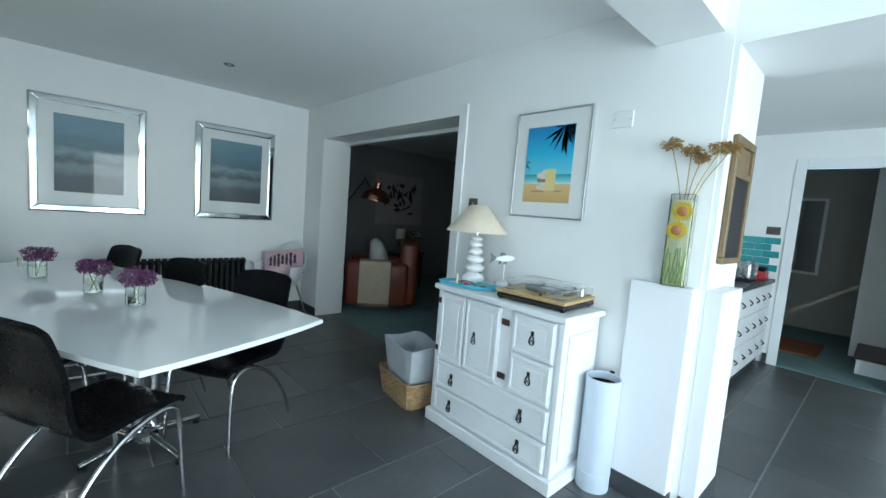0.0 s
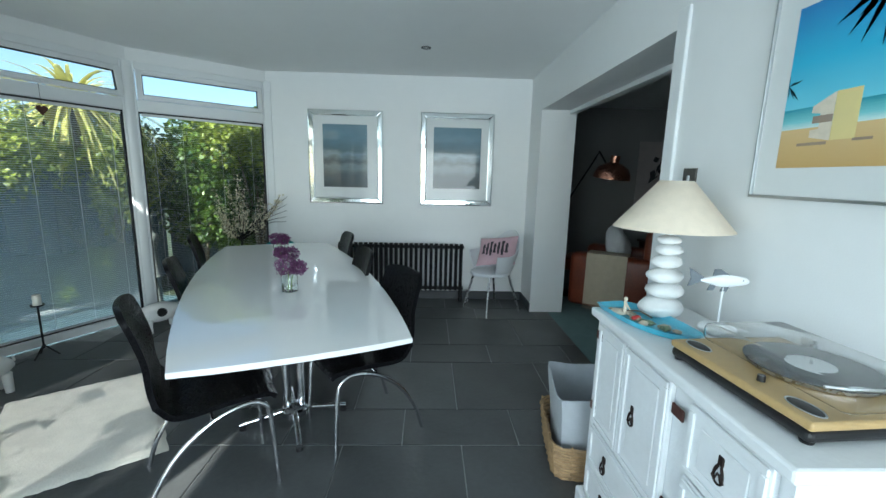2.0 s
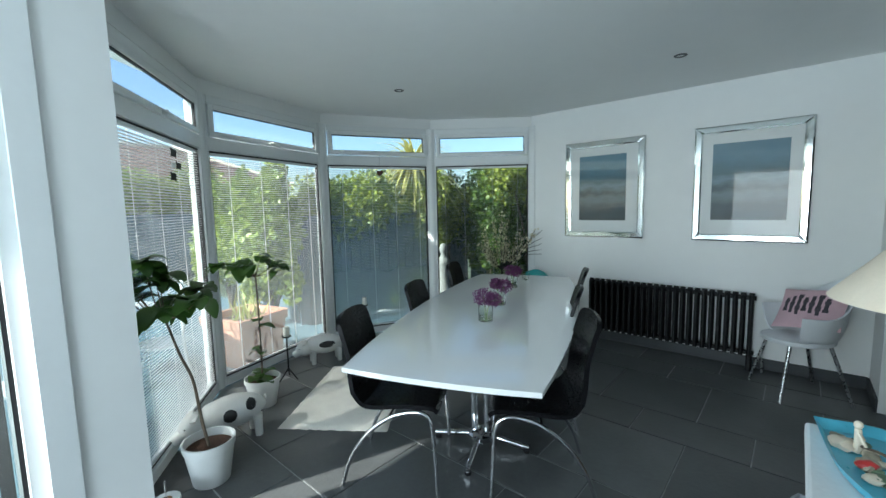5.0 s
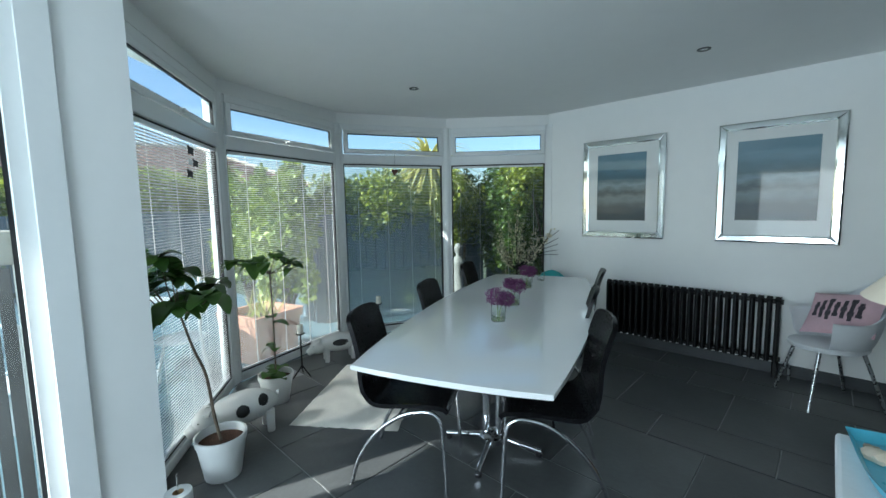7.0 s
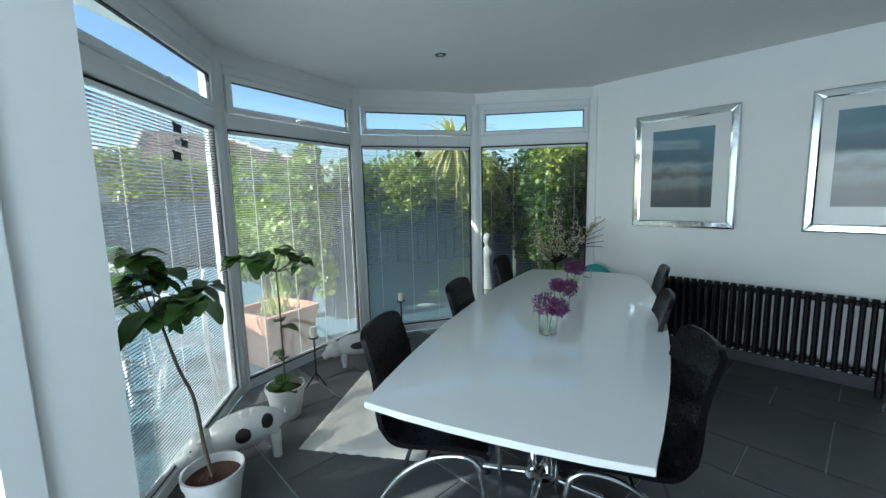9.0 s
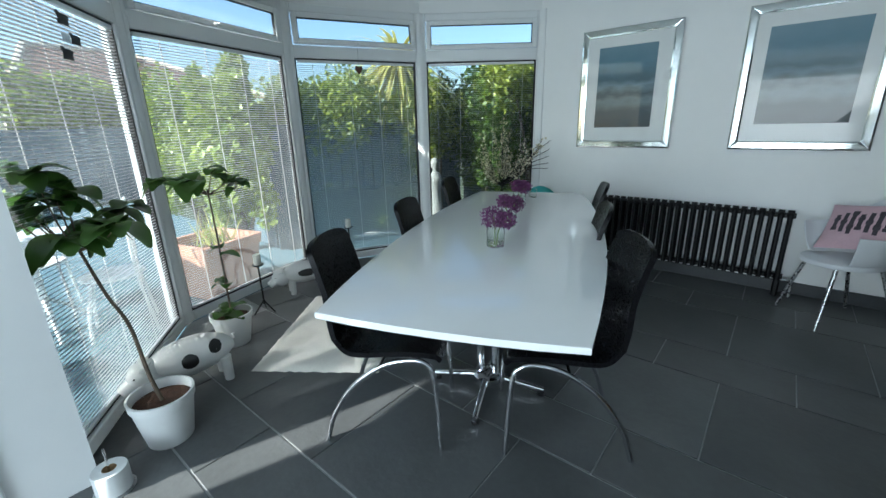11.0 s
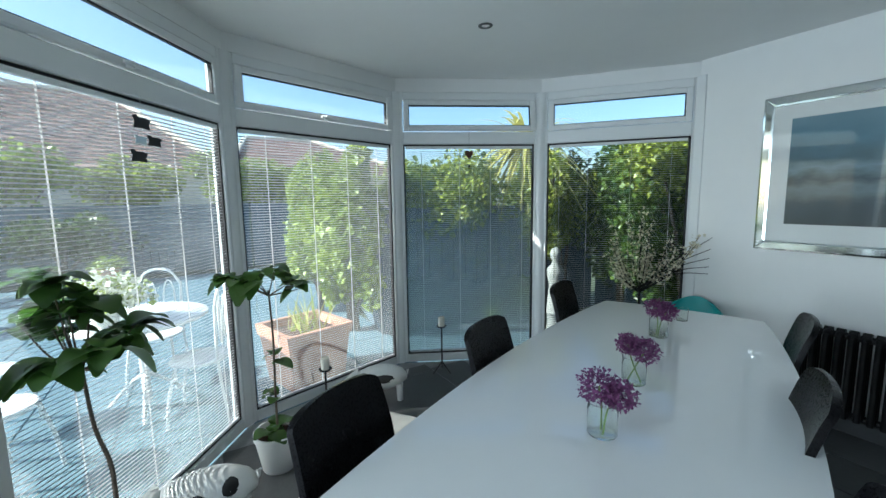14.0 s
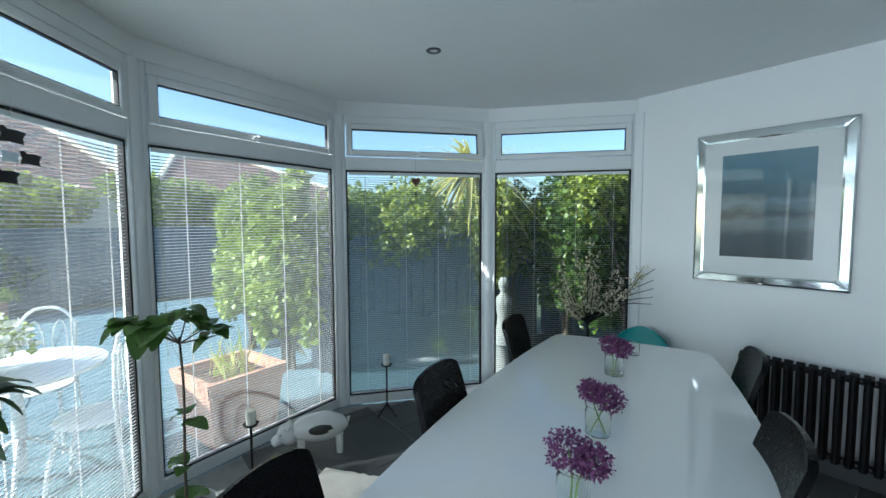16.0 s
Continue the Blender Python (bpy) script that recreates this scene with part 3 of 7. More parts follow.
# bay: dwarf plinth, head and corner posts
OUT = 0.10
plan = [Vector(p) for p in BAY]
for n, (p, q) in enumerate(zip(BAY, BAY[1:])):
    m, ln = plan_frame(p, q)
    t = box(-0.03 + 0.002 * n, 0.0, 2.36, ln + 0.03, 0.12, CEIL)
    bmesh.ops.transform(t, matrix=m, verts=t.verts[:])
    setting(f"wall_bay_{n + 1}", t, M["wall"], "white painted band above the bay window", "wall")

# floor slab and ceilings
room = [(WEST - 0.11, SOUTH), (EAST + 0.34, SOUTH), (EAST + 0.34, NORTH), (BAY[4][0], NORTH), BAY[3], BAY[2], BAY[1], BAY[0], (WEST - 0.11, 1.07)]
setting("floor", prism([(WEST - 0.11, SOUTH), (6.0, SOUTH), (6.0, 1.45), (EAST + 0.2, 1.45), (EAST + 0.2, NORTH), (BAY[4][0], NORTH), BAY[3], BAY[2], BAY[1], BAY[0], (WEST - 0.11, 1.07)], -0.12, -0.006), M["grout"], "pale grout bed under slate floor tiles", "floor")
# overhangs the bay as an added unseen eave that blocks sun on the table
far = [(WEST - 0.55, SOUTH - 0.3), (6.2, SOUTH - 0.3), (6.2, 1.5), (2.45, 1.5), (2.45, NORTH + 0.3), (-1.0, NORTH + 0.4), (-2.03, 4.48), (-2.66, 3.21), (-2.20, 1.66), (WEST - 0.55, 0.60)]
setting("ceiling", prism(far, CEIL, CEIL + 0.2), M["ceiling"], "flat white plaster ceiling with small spotlights", "ceiling")

# slate skirting
for n, (x0, y0, x1, y1) in enumerate([(-0.86, NORTH - 0.014, 1.99, NORTH), (EAST - 0.014, 4.55, EAST, 4.985), (EAST - 0.014, 0.90, EAST, OPEN_Y0 - 0.09)]):
    setting(f"baseboard_{n + 1}", box(x0, y0, 0, x1, y1, 0.095, 0.003), M["slate_base"], "dark slate skirting", "skirting")


# ---- bay windows with blinds ----
SLAT_PITCH, SLAT_W = 0.0175, 0.0155
TRANSOM0, TRANSOM1, HEAD, SILL = 1.93, 2.035, 2.36, 0.05


def bar(parent, name, x0, y0, z0, x1, y1, z1, material, bevel=0.006):
    return part(name, box(x0, y0, z0, x1, y1, z1, bevel), material, parent)


def bay_window(n, p, q, cords, vent_open=0.0, wand=None, tilt=16.0, cord=0.0035, glass="pane"):
    m, ln = plan_frame(p, q)
    slant = radians(tilt)
    # local x runs along the wall, y out of the room (the bay is walked clockwise)
    w = tagged(new(f"window_{n}"), "tall white plastic bay window with a lowered fine venetian blind", "window", kind="structure")
    w.matrix_basis = m
    e = 0.055
    for nm, a in (("jamb", (0, 0.0, 0.0, e, 0.07, HEAD)), ("jamb", (ln - e, 0.0, 0.0, ln, 0.07, HEAD)), ("head", (e, 0.0, 2.295, ln - e, 0.07, HEAD)), ("sill", (e, 0, 0.0, ln - e, 0.07, SILL + 0.02)), ("transom", (e, 0.0, TRANSOM0, ln - e, 0.07, TRANSOM1))):
        bar(w, nm, *a, M["upvc"])
    # fixed lower light
    g0, g1 = e + 0.012, ln - e - 0.012
    bm = box(e, 0.02, SILL + 0.02, g0, 0.05, TRANSOM0)
    box(g1, 0.02, SILL + 0.02, ln - e, 0.05, TRANSOM0, bm=bm)
    box(g0, 0.02, SILL + 0.02, g1, 0.05, SILL + 0.032, bm=bm)
    box(g0, 0.02, TRANSOM0 - 0.012, g1, 0.05, TRANSOM0, bm=bm)
    part("gasket", bm, M["gasket"], w)
    pane = part("pane", box(g0, 0.046, SILL + 0.032, g1, 0.050, TRANSOM0 - 0.012), M[glass], w)
    pane.visible_shadow = False
    # top light in its sash
    sash = part("sash", bmesh.new(), M["upvc"], w)
    s0, s1, t0, t1 = e + 0.006, ln - e - 0.006, TRANSOM1 + 0.004, 2.293
    sb = box(s0, 0, 0, s0 + 0.045, 0.045, t1 - t0, 0.005)
    for a in ((s1 - 0.045, 0, 0, s1, 0.045, t1 - t0), (s0 + 0.045, 0.002, 0, s1 - 0.045, 0.043, 0.04), (s0 + 0.045, 0.002, t1 - t0 - 0.04, s1 - 0.045, 0.043, t1 - t0)):
        box(*a, 0.005, bm=sb)
    sb.to_mesh(sash.data)
    sb.free()
    sash.matrix_basis = pose(0, -0.012, t1, -vent_open) @ pose(0, 0, t0 - t1)
    top = part("pane", box(s0 + 0.05, 0.02, 0.045, s1 - 0.05, 0.024, t1 - t0 - 0.045), M["pane"], sash)
    top.visible_shadow = False
    gk = box(s0 + 0.045, 0.012, 0.04, s1 - 0.045, 0.034, 0.046)
    box(s0 + 0.045, 0.012, t1 - t0 - 0.046, s1 - 0.045, 0.034, t1 - t0 - 0.04, bm=gk)
    box(s1 - 0.051, 0.012, 0.046, s1 - 0.045, 0.034, t1 - t0 - 0.046, bm=gk)
    box(s0 + 0.045, 0.012, 0.046, s0 + 0.051, 0.034, t1 - t0 - 0.046, bm=gk)
    part("gasket", gk, M["gasket"], sash)
    mid = (s0 + s1) / 2
    hb = box(mid - 0.05, -0.035, 0.008, mid + 0.045, -0.018, 0.022, 0.004)
    box(mid - 0.012, -0.03, 0.0, mid + 0.012, 0.003, 0.032, 0.003, bm=hb)
    part("handle", hb, M["upvc"], sash)
    # blind: headrail, slats, ladder cords, bottom rail
    blind = thing("venetian_blind", "white fine-slatted venetian blind, lowered and tilted open", "blind", m, "bay window blinds")
    a, c, yb = g0 + 0.008, g1 - 0.008, 0.026
    part("headrail", box(a, yb - 0.012, TRANSOM0 - 0.036, c, yb + 0.012, TRANSOM0 - 0.014, 0.002), M["upvc"], blind)
    part("bottom_rail", box(a, yb - 0.010, SILL + 0.034, c, yb + 0.010, SILL + 0.046, 0.002), M["slat"], blind)
    sl = bmesh.new()
    hw = SLAT_W / 2
    prof = [(-hw, 0.0), (-hw * 0.4, 0.0009), (hw * 0.4, 0.0009), (hw, 0.0)]
    ring = []
    for x in (a, c):
        ring.append([sl.verts.new((x, u * math.cos(slant) + v * math.sin(slant), v * math.cos(slant) - u * math.sin(slant))) for u, v in prof])
    for k in range(3):
        f = sl.faces.new((ring[0][k], ring[1][k], ring[1][k + 1], ring[0][k + 1]))
        f.smooth = True
    bmesh.ops.solidify(sl, geom=sl.faces[:], thickness=0.0003)
    me = mesh_of("slat", sl, M["slat"])
    z = SILL + 0.054
    while z < TRANSOM0 - 0.042:
        o = new("slat", me)
        o.parent, o.location = blind, (0, yb, z)
        z += SLAT_PITCH
    for f in cords:
        x = a + f * (c - a)
        part("ladder_cord", box(x - cord, yb + hw + 0.0012, SILL + 0.046, x + cord, yb + hw + 0.0022, TRANSOM0 - 0.036), M["cord"], blind)
    if wand:
        part("wand", tube([(a + wand * (c - a), yb - 0.02, TRANSOM0 - 0.04), (a + wand * (c - a) + 0.004, yb - 0.022, 0.75)], 0.0035, 6), M["clear"], blind)
    return w, blind


bay_window(1, BAY[0], BAY[1], (0.22, 0.48, 0.73, 0.93))
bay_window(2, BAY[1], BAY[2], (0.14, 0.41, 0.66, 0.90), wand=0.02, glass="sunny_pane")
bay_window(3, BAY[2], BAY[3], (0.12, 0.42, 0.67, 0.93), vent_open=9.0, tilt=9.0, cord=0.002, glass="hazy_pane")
bay_window(4, BAY[3], BAY[4], (0.08, 0.3, 0.62, 0.9), wand=0.05, tilt=3.0, cord=0.0012)

# corner posts between the windows
for n, i in enumerate((1, 2, 3)):
    p = Vector(BAY[i])
    d = ((Vector(BAY[i - 1]) - p).normalized() + (Vector(BAY[i + 1]) - p).normalized()).normalized()
    bm = lathe([(0.0, 0.0), (0.066, 0.0), (0.066, HEAD), (0, HEAD)], 10)
    o = setting(f"bay_post_{n + 1}", finish(bm, True, 40), M["upvc"], "white plastic corner post of the bay window", "post")
    o.location = (p.x - d.x * 0.045, p.y - d.y * 0.045, 0)
setting("bay_end_trim", box(BAY[4][0] - 0.02, NORTH - 0.012, 0, BAY[4][0] + 0.05, NORTH, HEAD, 0.003), M["upvc"], "white plastic cover strip at the end of the bay", "trim")

# glazed west side
def west_glazing(n, y0, y1, door=False):
    w = tagged(new(f"{'door' if door else 'window'}_{n + 4}"), "white framed full-height garden glazing" if not door else "white framed garden door with dark rubber edges", "door" if door else "window", kind="structure")
    f = 0.07
    for nm, a in (("jamb", (y0, y0 + f, 0.0, 2.27)), ("jamb", (y1 - f, y1, 0.0, 2.27)), ("rail", (y0 + f, y1 - f, 0.0, 0.09)), ("rail", (y0 + f, y1 - f, 2.19, 2.27))):
        part(nm, box(WEST - 0.10, a[0], a[2], WEST - 0.03, a[1], a[3], 0.006), M["upvc"], w)
    g = box(WEST - 0.09, y0 + f, 0.09, WEST - 0.05, y0 + f + 0.016, 2.19)
    box(WEST - 0.09, y1 - f - 0.016, 0.09, WEST - 0.05, y1 - f, 2.12, bm=g)
    part("gasket", g, M["gasket"], w)
    pn = part("pane", box(WEST - 0.072, y0 + f + 0.016, 0.09, WEST - 0.068, y1 - f - 0.016, 2.19), M["pane"], w)
    pn.visible_shadow = False


west_glazing(1, -0.10, 0.775, True)
west_glazing(2, -2.1, -0.85)
west_glazing(3, -3.4, -2.1)
setting("trim_garden_door", box(WEST, 0.765, 0, WEST + 0.018, 0.87, 2.34, 0.004), M["upvc"], "white moulded surround of the garden door", "trim")

# recessed spotlights
M["spot_steel"] = mat("dark_brushed_steel", (0.13, 0.135, 0.14), 0.4, 1.0, vary=0.2, scale=40)
M["spot_face"] = mat("dark_lamp_glass", (0.05, 0.05, 0.05), 0.15, vary=0.3, scale=40)
def spot(x, y):
    s = thing("ceiling_spotlight", "small round brushed steel recessed ceiling spotlight, switched off", "spotlight", pose(x, y, CEIL), "ceiling spotlights")
    part("bezel", finish(lathe([(0.026, -0.001), (0.028, -0.006), (0.041, -0.004), (0.043, 0.0)], 28), True), M["spot_steel"], s)
    part("lamp_face", finish(lathe([(0, 0.004), (0.016, 0.002), (0.0255, -0.0005)], 20), True), M["spot_face"], s)


spot(-1.16, 3.2)
spot(0.85, 4.02)

# ---- dining table ----
TABLE = pose(-0.055, 3.055, 0, 0, 0, 21.8)
table = thing("dining_table", "long boat-shaped dining table with a glossy white top on chrome pedestals", "table", TABLE)
HALF_L = 1.30


def table_outline(grow=0.0):
    pts = []
    for k in range(15):
        s = -1 + 2 * k / 14
        pts.append((0.442 + 0.105 * (1 - s * s) + grow, s * (HALF_L + grow)))
    for k in range(1, 6):
        s = 1 - 2 * k / 6
        pts.append((0.442 * s, HALF_L + grow + 0.022 * (1 - s * s)))
    for k in range(15):
        s = 1 - 2 * k / 14
        pts.append((-0.442 - 0.105 * (1 - s * s) - grow, s * (HALF_L + grow)))
    for k in range(1, 6):
        s = -1 + 2 * k / 6
        pts.append((0.442 * s, -HALF_L - grow - 0.022 * (1 - s * s)))
    return pts


part("tabletop", prism(table_outline(), 0.716, 0.74, bevel=0.005), M["gloss_white"], table)
part("underframe", prism([(0.25, -1.0), (0.25, 1.0), (-0.25, 1.0), (-0.25, -1.0)], 0.685, 0.716), M["table_edge"], table)
for y in (-0.52, 0.52):
    for x in (-0.04, 0.04):
        part("column", tube([(x, y, 0.05), (x, y, 0.69)], 0.024, 16), M["chrome"], table)
    part("hub", finish(lathe([(0, 0.045), (0.075, 0.045), (0.075, 0.075), (0.05, 0.095), (0, 0.095)], 24), True), M["chrome"], table, at=pose(0, y, 0))
    for dx, dy, reach in ((1, 0, 0.29), (-1, 0, 0.29), (0, 1, 0.31), (0, -1, 0.31)):
        part("foot", finish(tube(curve_pts([(dx * 0.05, y + dy * 0.05, 0.068), (dx * reach * 0.6, y + dy * reach * 0.6, 0.048), (dx * reach, y + dy * reach, 0.030)], 10), 0.019, 10, r_end=0.015), True), M["chrome"], table)
        part("glide", finish(lathe([(0, 0), (0.02, 0), (0.02, 0.018), (0, 0.018)], 12), True), M["black"], table, at=pose(dx * (reach - 0.015), y + dy * (reach - 0.015), 0))
part("stretcher", box(-0.02, -0.52, 0.66, 0.02, 0.52, 0.684), M["chrome"], table)


# ---- dining chairs ----
def dining_chair(at):
    """Front towards +y."""
    c = thing("dining_chair", "black leather dining chair with arched chrome tube legs", "chair", at, "chairs round the dining table")

    def shell(path, w0, w1, hollow=0.0):
        """hollow: how far the sides of a backrest come forward; its top corners are rounded."""
        n = len(path)
        rows = []
        for i, (y, z) in enumerate(path):
            w = w0 + (w1 - w0) * i / (n - 1)
            if hollow:
                w -= 0.075 * max(0.0, i / (n - 1) - 0.86) ** 2 / 0.0196
            row = []
            for k in range(9):
                s = -1 + k / 4
                ss = max(-1, min(1, s))
                row.append((ss * w / 2, y + hollow * ss * ss * min(1.0, 2 * i / n), z + (-0.014 * i / n if hollow else 0.008) * ss * ss))
            rows.append(row)
        return sheet(rows, 0.022)

    seat_path = [(p.y, p.z) for p in curve_pts([(0, 0.23, 0.425), (0, 0.19, 0.448), (0, 0.05, 0.452), (0, -0.10, 0.440), (0, -0.165, 0.450), (0, -0.205, 0.50)], 30)]
    back_path = [(p.y, p.z) for p in curve_pts([(0, -0.2055, 0.501), (0, -0.228, 0.58), (0, -0.246, 0.70), (0, -0.283, 0.84), (0, -0.308, 0.90)], 24)]
    part("seat", shell(seat_path, 0.40, 0.425), M["black_seat"], c)
    part("backrest", shell(back_path, 0.425, 0.37, 0.018), M["black_seat"], c)
    for sx in (-1, 1):
        x = sx * 0.205
        pts = curve_pts([(x * 1.04, 0.215, 0.0), (x, 0.205, 0.2), (x, 0.192, 0.355), (x, 0.165, 0.408), (x, 0.10, 0.424), (x, -0.02, 0.39), (x, -0.15, 0.29), (x * 1.02, -0.245, 0.15), (x * 1.05, -0.295, 0.0)], 48)
        part("leg", finish(tube(pts, 0.0115, 10), True), M["chrome"], c)
    for y, z in ((0.13, 0.415), (-0.03, 0.389)):
        part("rail", tube([(-0.205, y, z), (0.205, y, z)], 0.008, 8), M["chrome"], c)
    return c


def seat_at(x, y, dx, dy):
    return pose(x, y, 0, 0, 0, math.degrees(math.atan2(-dx, dy)))


first = dining_chair(seat_at(-0.069, 2.145, 0.853, 0.523))
for x, y, dx, dy in [(0.515, 2.52, -0.835, -0.55), (-0.365, 2.92, 0.90, 0.43), (0.175, 3.16, -0.91, -0.40), (-0.77, 3.86, 0.91, 0.40), (-0.10, 3.95, -0.92, -0.39)]:
    copy_thing(first, seat_at(x, y, dx, dy))

# patterned pad on one of the chairs
pad = thing("seat_cushion", "flat red, cream and teal striped cushion on a dining chair", "cushion", seat_at(-0.365, 2.92, 0.90, 0.43) @ pose(0, 0.03, 0.463))
part("pad", box(-0.17, -0.15, 0, 0.17, 0.15, 0.030, 0.013, 3), mat("cream_cotton", (0.62, 0.58, 0.50), 0.9, vary=0.1, scale=12, bump=0.3, bump_scale=250), pad)
for y0, y1, name, col in ((-0.115, -0.055, "red_cotton", (0.36, 0.02, 0.03)), (-0.03, 0.02, "teal_cotton", (0.03, 0.22, 0.26)), (0.06, 0.115, "red_cotton_band", (0.36, 0.02, 0.03))):
    part("stripe", box(-0.158, y0, 0.0295, 0.158, y1, 0.0315), mat(name, col, 0.9, vary=0.15, scale=15, bump=0.3, bump_scale=250), pad)


# ---- framed prints on the north wall ----
def mirror_print(x0, x1, z0, z1, ix0, ix1, iz0, iz1, material, label):
    """A print in a wide bevelled mirror frame; y runs into the room as less than the wall's."""
    y = NORTH
    f = thing("seascape_picture", label, "wall art", pose((x0 + x1) / 2, y, z0), "mirror-framed seascapes")
    w, h, cx = (x1 - x0) / 2, z1 - z0, (x0 + x1) / 2
    part("backing", box(-w + 0.012, -0.020, 0.012, w - 0.012, -0.001, h - 0.012), M["silver"], f)
    b = 0.060
    lip = 0.012
    for nm, pts in (("bottom", [(-w, 0), (w, 0), (w - b, b), (-w + b, b)]), ("top", [(-w, h), (w, h), (w - b, h - b), (-w + b, h - b)]), ("left", [(-w, 0), (-w, h), (-w + b, h - b), (-w + b, b)]), ("right", [(w, 0), (w, h), (w - b, h - b), (w - b, b)])):
        bm = bmesh.new()
        cxm, czm = sum(p[0] for p in pts) / 4, sum(p[1] for p in pts) / 4
        outer = [bm.verts.new((p[0], -0.0262, p[1])) for p in pts]
        inner = [bm.verts.new((cxm + (p[0] - cxm) * (1 - lip / w if nm in ("top", "bottom") else 0.62), -0.030, czm + (p[1] - czm) * (0.62 if nm in ("top", "bottom") else 1 - lip / (h / 2)))) for p in pts]
        for k in range(4):
            bm.faces.new((outer[k], outer[(k + 1) % 4], inner[(k + 1) % 4], inner[k]))
        bm.faces.new(inner)
        part("mirror_strip", finish(bm), M["mirror"], f, "bevelled mirror strip")
    part("mount", box(-w + b - 0.002, -0.024, b - 0.002, w - b + 0.002, -0.021, h - b + 0.002), M["mount"], f)
    part("print", box(ix0 - cx, -0.0265, iz0 - z0, ix1 - cx, -0.025, iz1 - z0), material, f)
    return f


mirror_print(-0.425, 0.381, 1.097, 2.094, -0.267, 0.212, 1.273, 1.944, M["sea_print"], "blue-grey seascape with a wide shiny mirrored border")
mirror_print(0.797, 1.598, 1.097, 2.094, 0.937, 1.458, 1.283, 1.941, M["sea_print"], "dark stormy seascape with a wide shiny mirrored border")

# ---- beach poster on the east wall ----
poster = thing("framed_poster", "beach hut poster with a white mount in a thin silver frame", "picture", pose(EAST, 1.475, 1.373))
pw, ph = 0.258, 0.648
bm = bmesh.new()
for a in ((-pw, 0, pw, 0.009), (-pw, ph - 0.009, pw, ph), (-pw, 0.009, -pw + 0.009, ph - 0.009), (pw - 0.009, 0.009, pw, ph - 0.009)):
    box(-0.026, a[0], a[1], -0.001, a[2], a[3], 0.0015, bm=bm)
part("frame", bm, M["silver"], poster)
part("mount", box(-0.016, -pw + 0.009, 0.009, -0.004, pw - 0.009, ph - 0.009), M["mount"], poster)
iy0, iy1, iz0, iz1 = -0.158, 0.172, 0.094, 0.552
part("sky", box(-0.0175, iy0, iz0 + 0.17, -0.0165, iy1, iz1), M["beach_sky"], poster)
part("sea", box(-0.0175, iy0, iz0 + 0.112, -0.0165, iy1, iz0 + 0.17), M["beach_sea"], poster)
part("sand", box(-0.0175, iy0, iz0, -0.0165, iy1, iz0 + 0.112), M["beach_sand"], poster)
bm = box(-0.0185, -0.055, iz0 + 0.072, -0.0178, 0.012, iz0 + 0.20)
part("hut_front", bm, M["poster_cream"], poster, "cream beach hut wall")
bm = prism([(0.013, 0.0), (0.075, 0.012), (0.075, 0.032), (0.05, 0.034), (0.05, 0.075), (0.078, 0.08), (0.076, 0.098), (0.013, 0.128)], 0, 0.0007)
bmesh.ops.transform(bm, matrix=Matrix(((0, 0, -1, -0.0178), (1, 0, 0, 0), (0, 1, 0, iz0 + 0.072), (0, 0, 0, 1))), verts=bm.verts[:])
part("hut_side", finish(bm), M["skin_shell"], poster)
for x1, y0, z0, y1, z1 in ((-0.0186, 0.013, 0.122, 0.072, 0.142), (-0.0179, 0.02, 0.062, 0.11, 0.070), (-0.0179, -0.10, 0.066, -0.05, 0.073)):
    part("hut_shadow", box(-0.0187, y0, iz0 + z0, x1, y1, iz0 + z1), M["poster_shade"], poster)
pr = random.Random(2)


def palm_fronds(cy, cz, n, ln):
    b = bmesh.new()
    for k in range(n):
        a = pr.uniform(0, 2 * math.pi)
        d, s = Vector((0, math.cos(a), math.sin(a) - 0.25)), Vector((0, -math.sin(a), math.cos(a)))
        l = ln * pr.uniform(0.5, 1.0)
        p = Vector((-0.0182, cy, cz))
        q = [p, p + d * l * 0.5 + s * l * 0.06, p + d * l, p + d * l * 0.5 - s * l * 0.06]
        for v in q:
            v.y, v.z = max(iy0 + 0.001, min(iy1 - 0.001, v.y)), max(iz0 + 0.18, min(iz1 - 0.001, v.z))
        b.faces.new([b.verts.new(v) for v in q])
    bmesh.ops.solidify(b, geom=b.faces[:], thickness=0.0004)
    return b


part("palm", palm_fronds(-0.09, 0.545, 40, 0.15), M["poster_palm"], poster, "dark palm fronds")
part("palm", palm_fronds(0.168, 0.335, 22, 0.06), M["poster_palm"], poster, "dark palm fronds")

# switches on the east wall
sw = thing("light_switch", "square white wall switch plate", "switch", pose(EAST, 1.054, 1.876) @ Matrix.Diagonal((1, 0.72, 1, 1)))
part("plate", box(-0.009, -0.073, 0, -0.0005, 0.073, 0.086, 0.003), M["upvc"], sw)
for y in (-0.055, 0.055):
    part("screw", finish(lathe([(0, 0.0022), (0.004, 0.0018), (0.0045, 0)], 10), True), M["steel"], sw, at=pose(-0.009, y, 0.043, 0, -90))
sw = thing("light_switch", "brushed bronze switch plate beside the opening", "switch", pose(EAST, 2.09, 1.385))
part("plate", box(-0.008, -0.043, 0, -0.0005, 0.043, 0.09, 0.002), M["bronze"], sw)
part("rocker", box(-0.013, -0.008, 0.03, -0.0082, 0.008, 0.06, 0.002), M["steel"], sw)

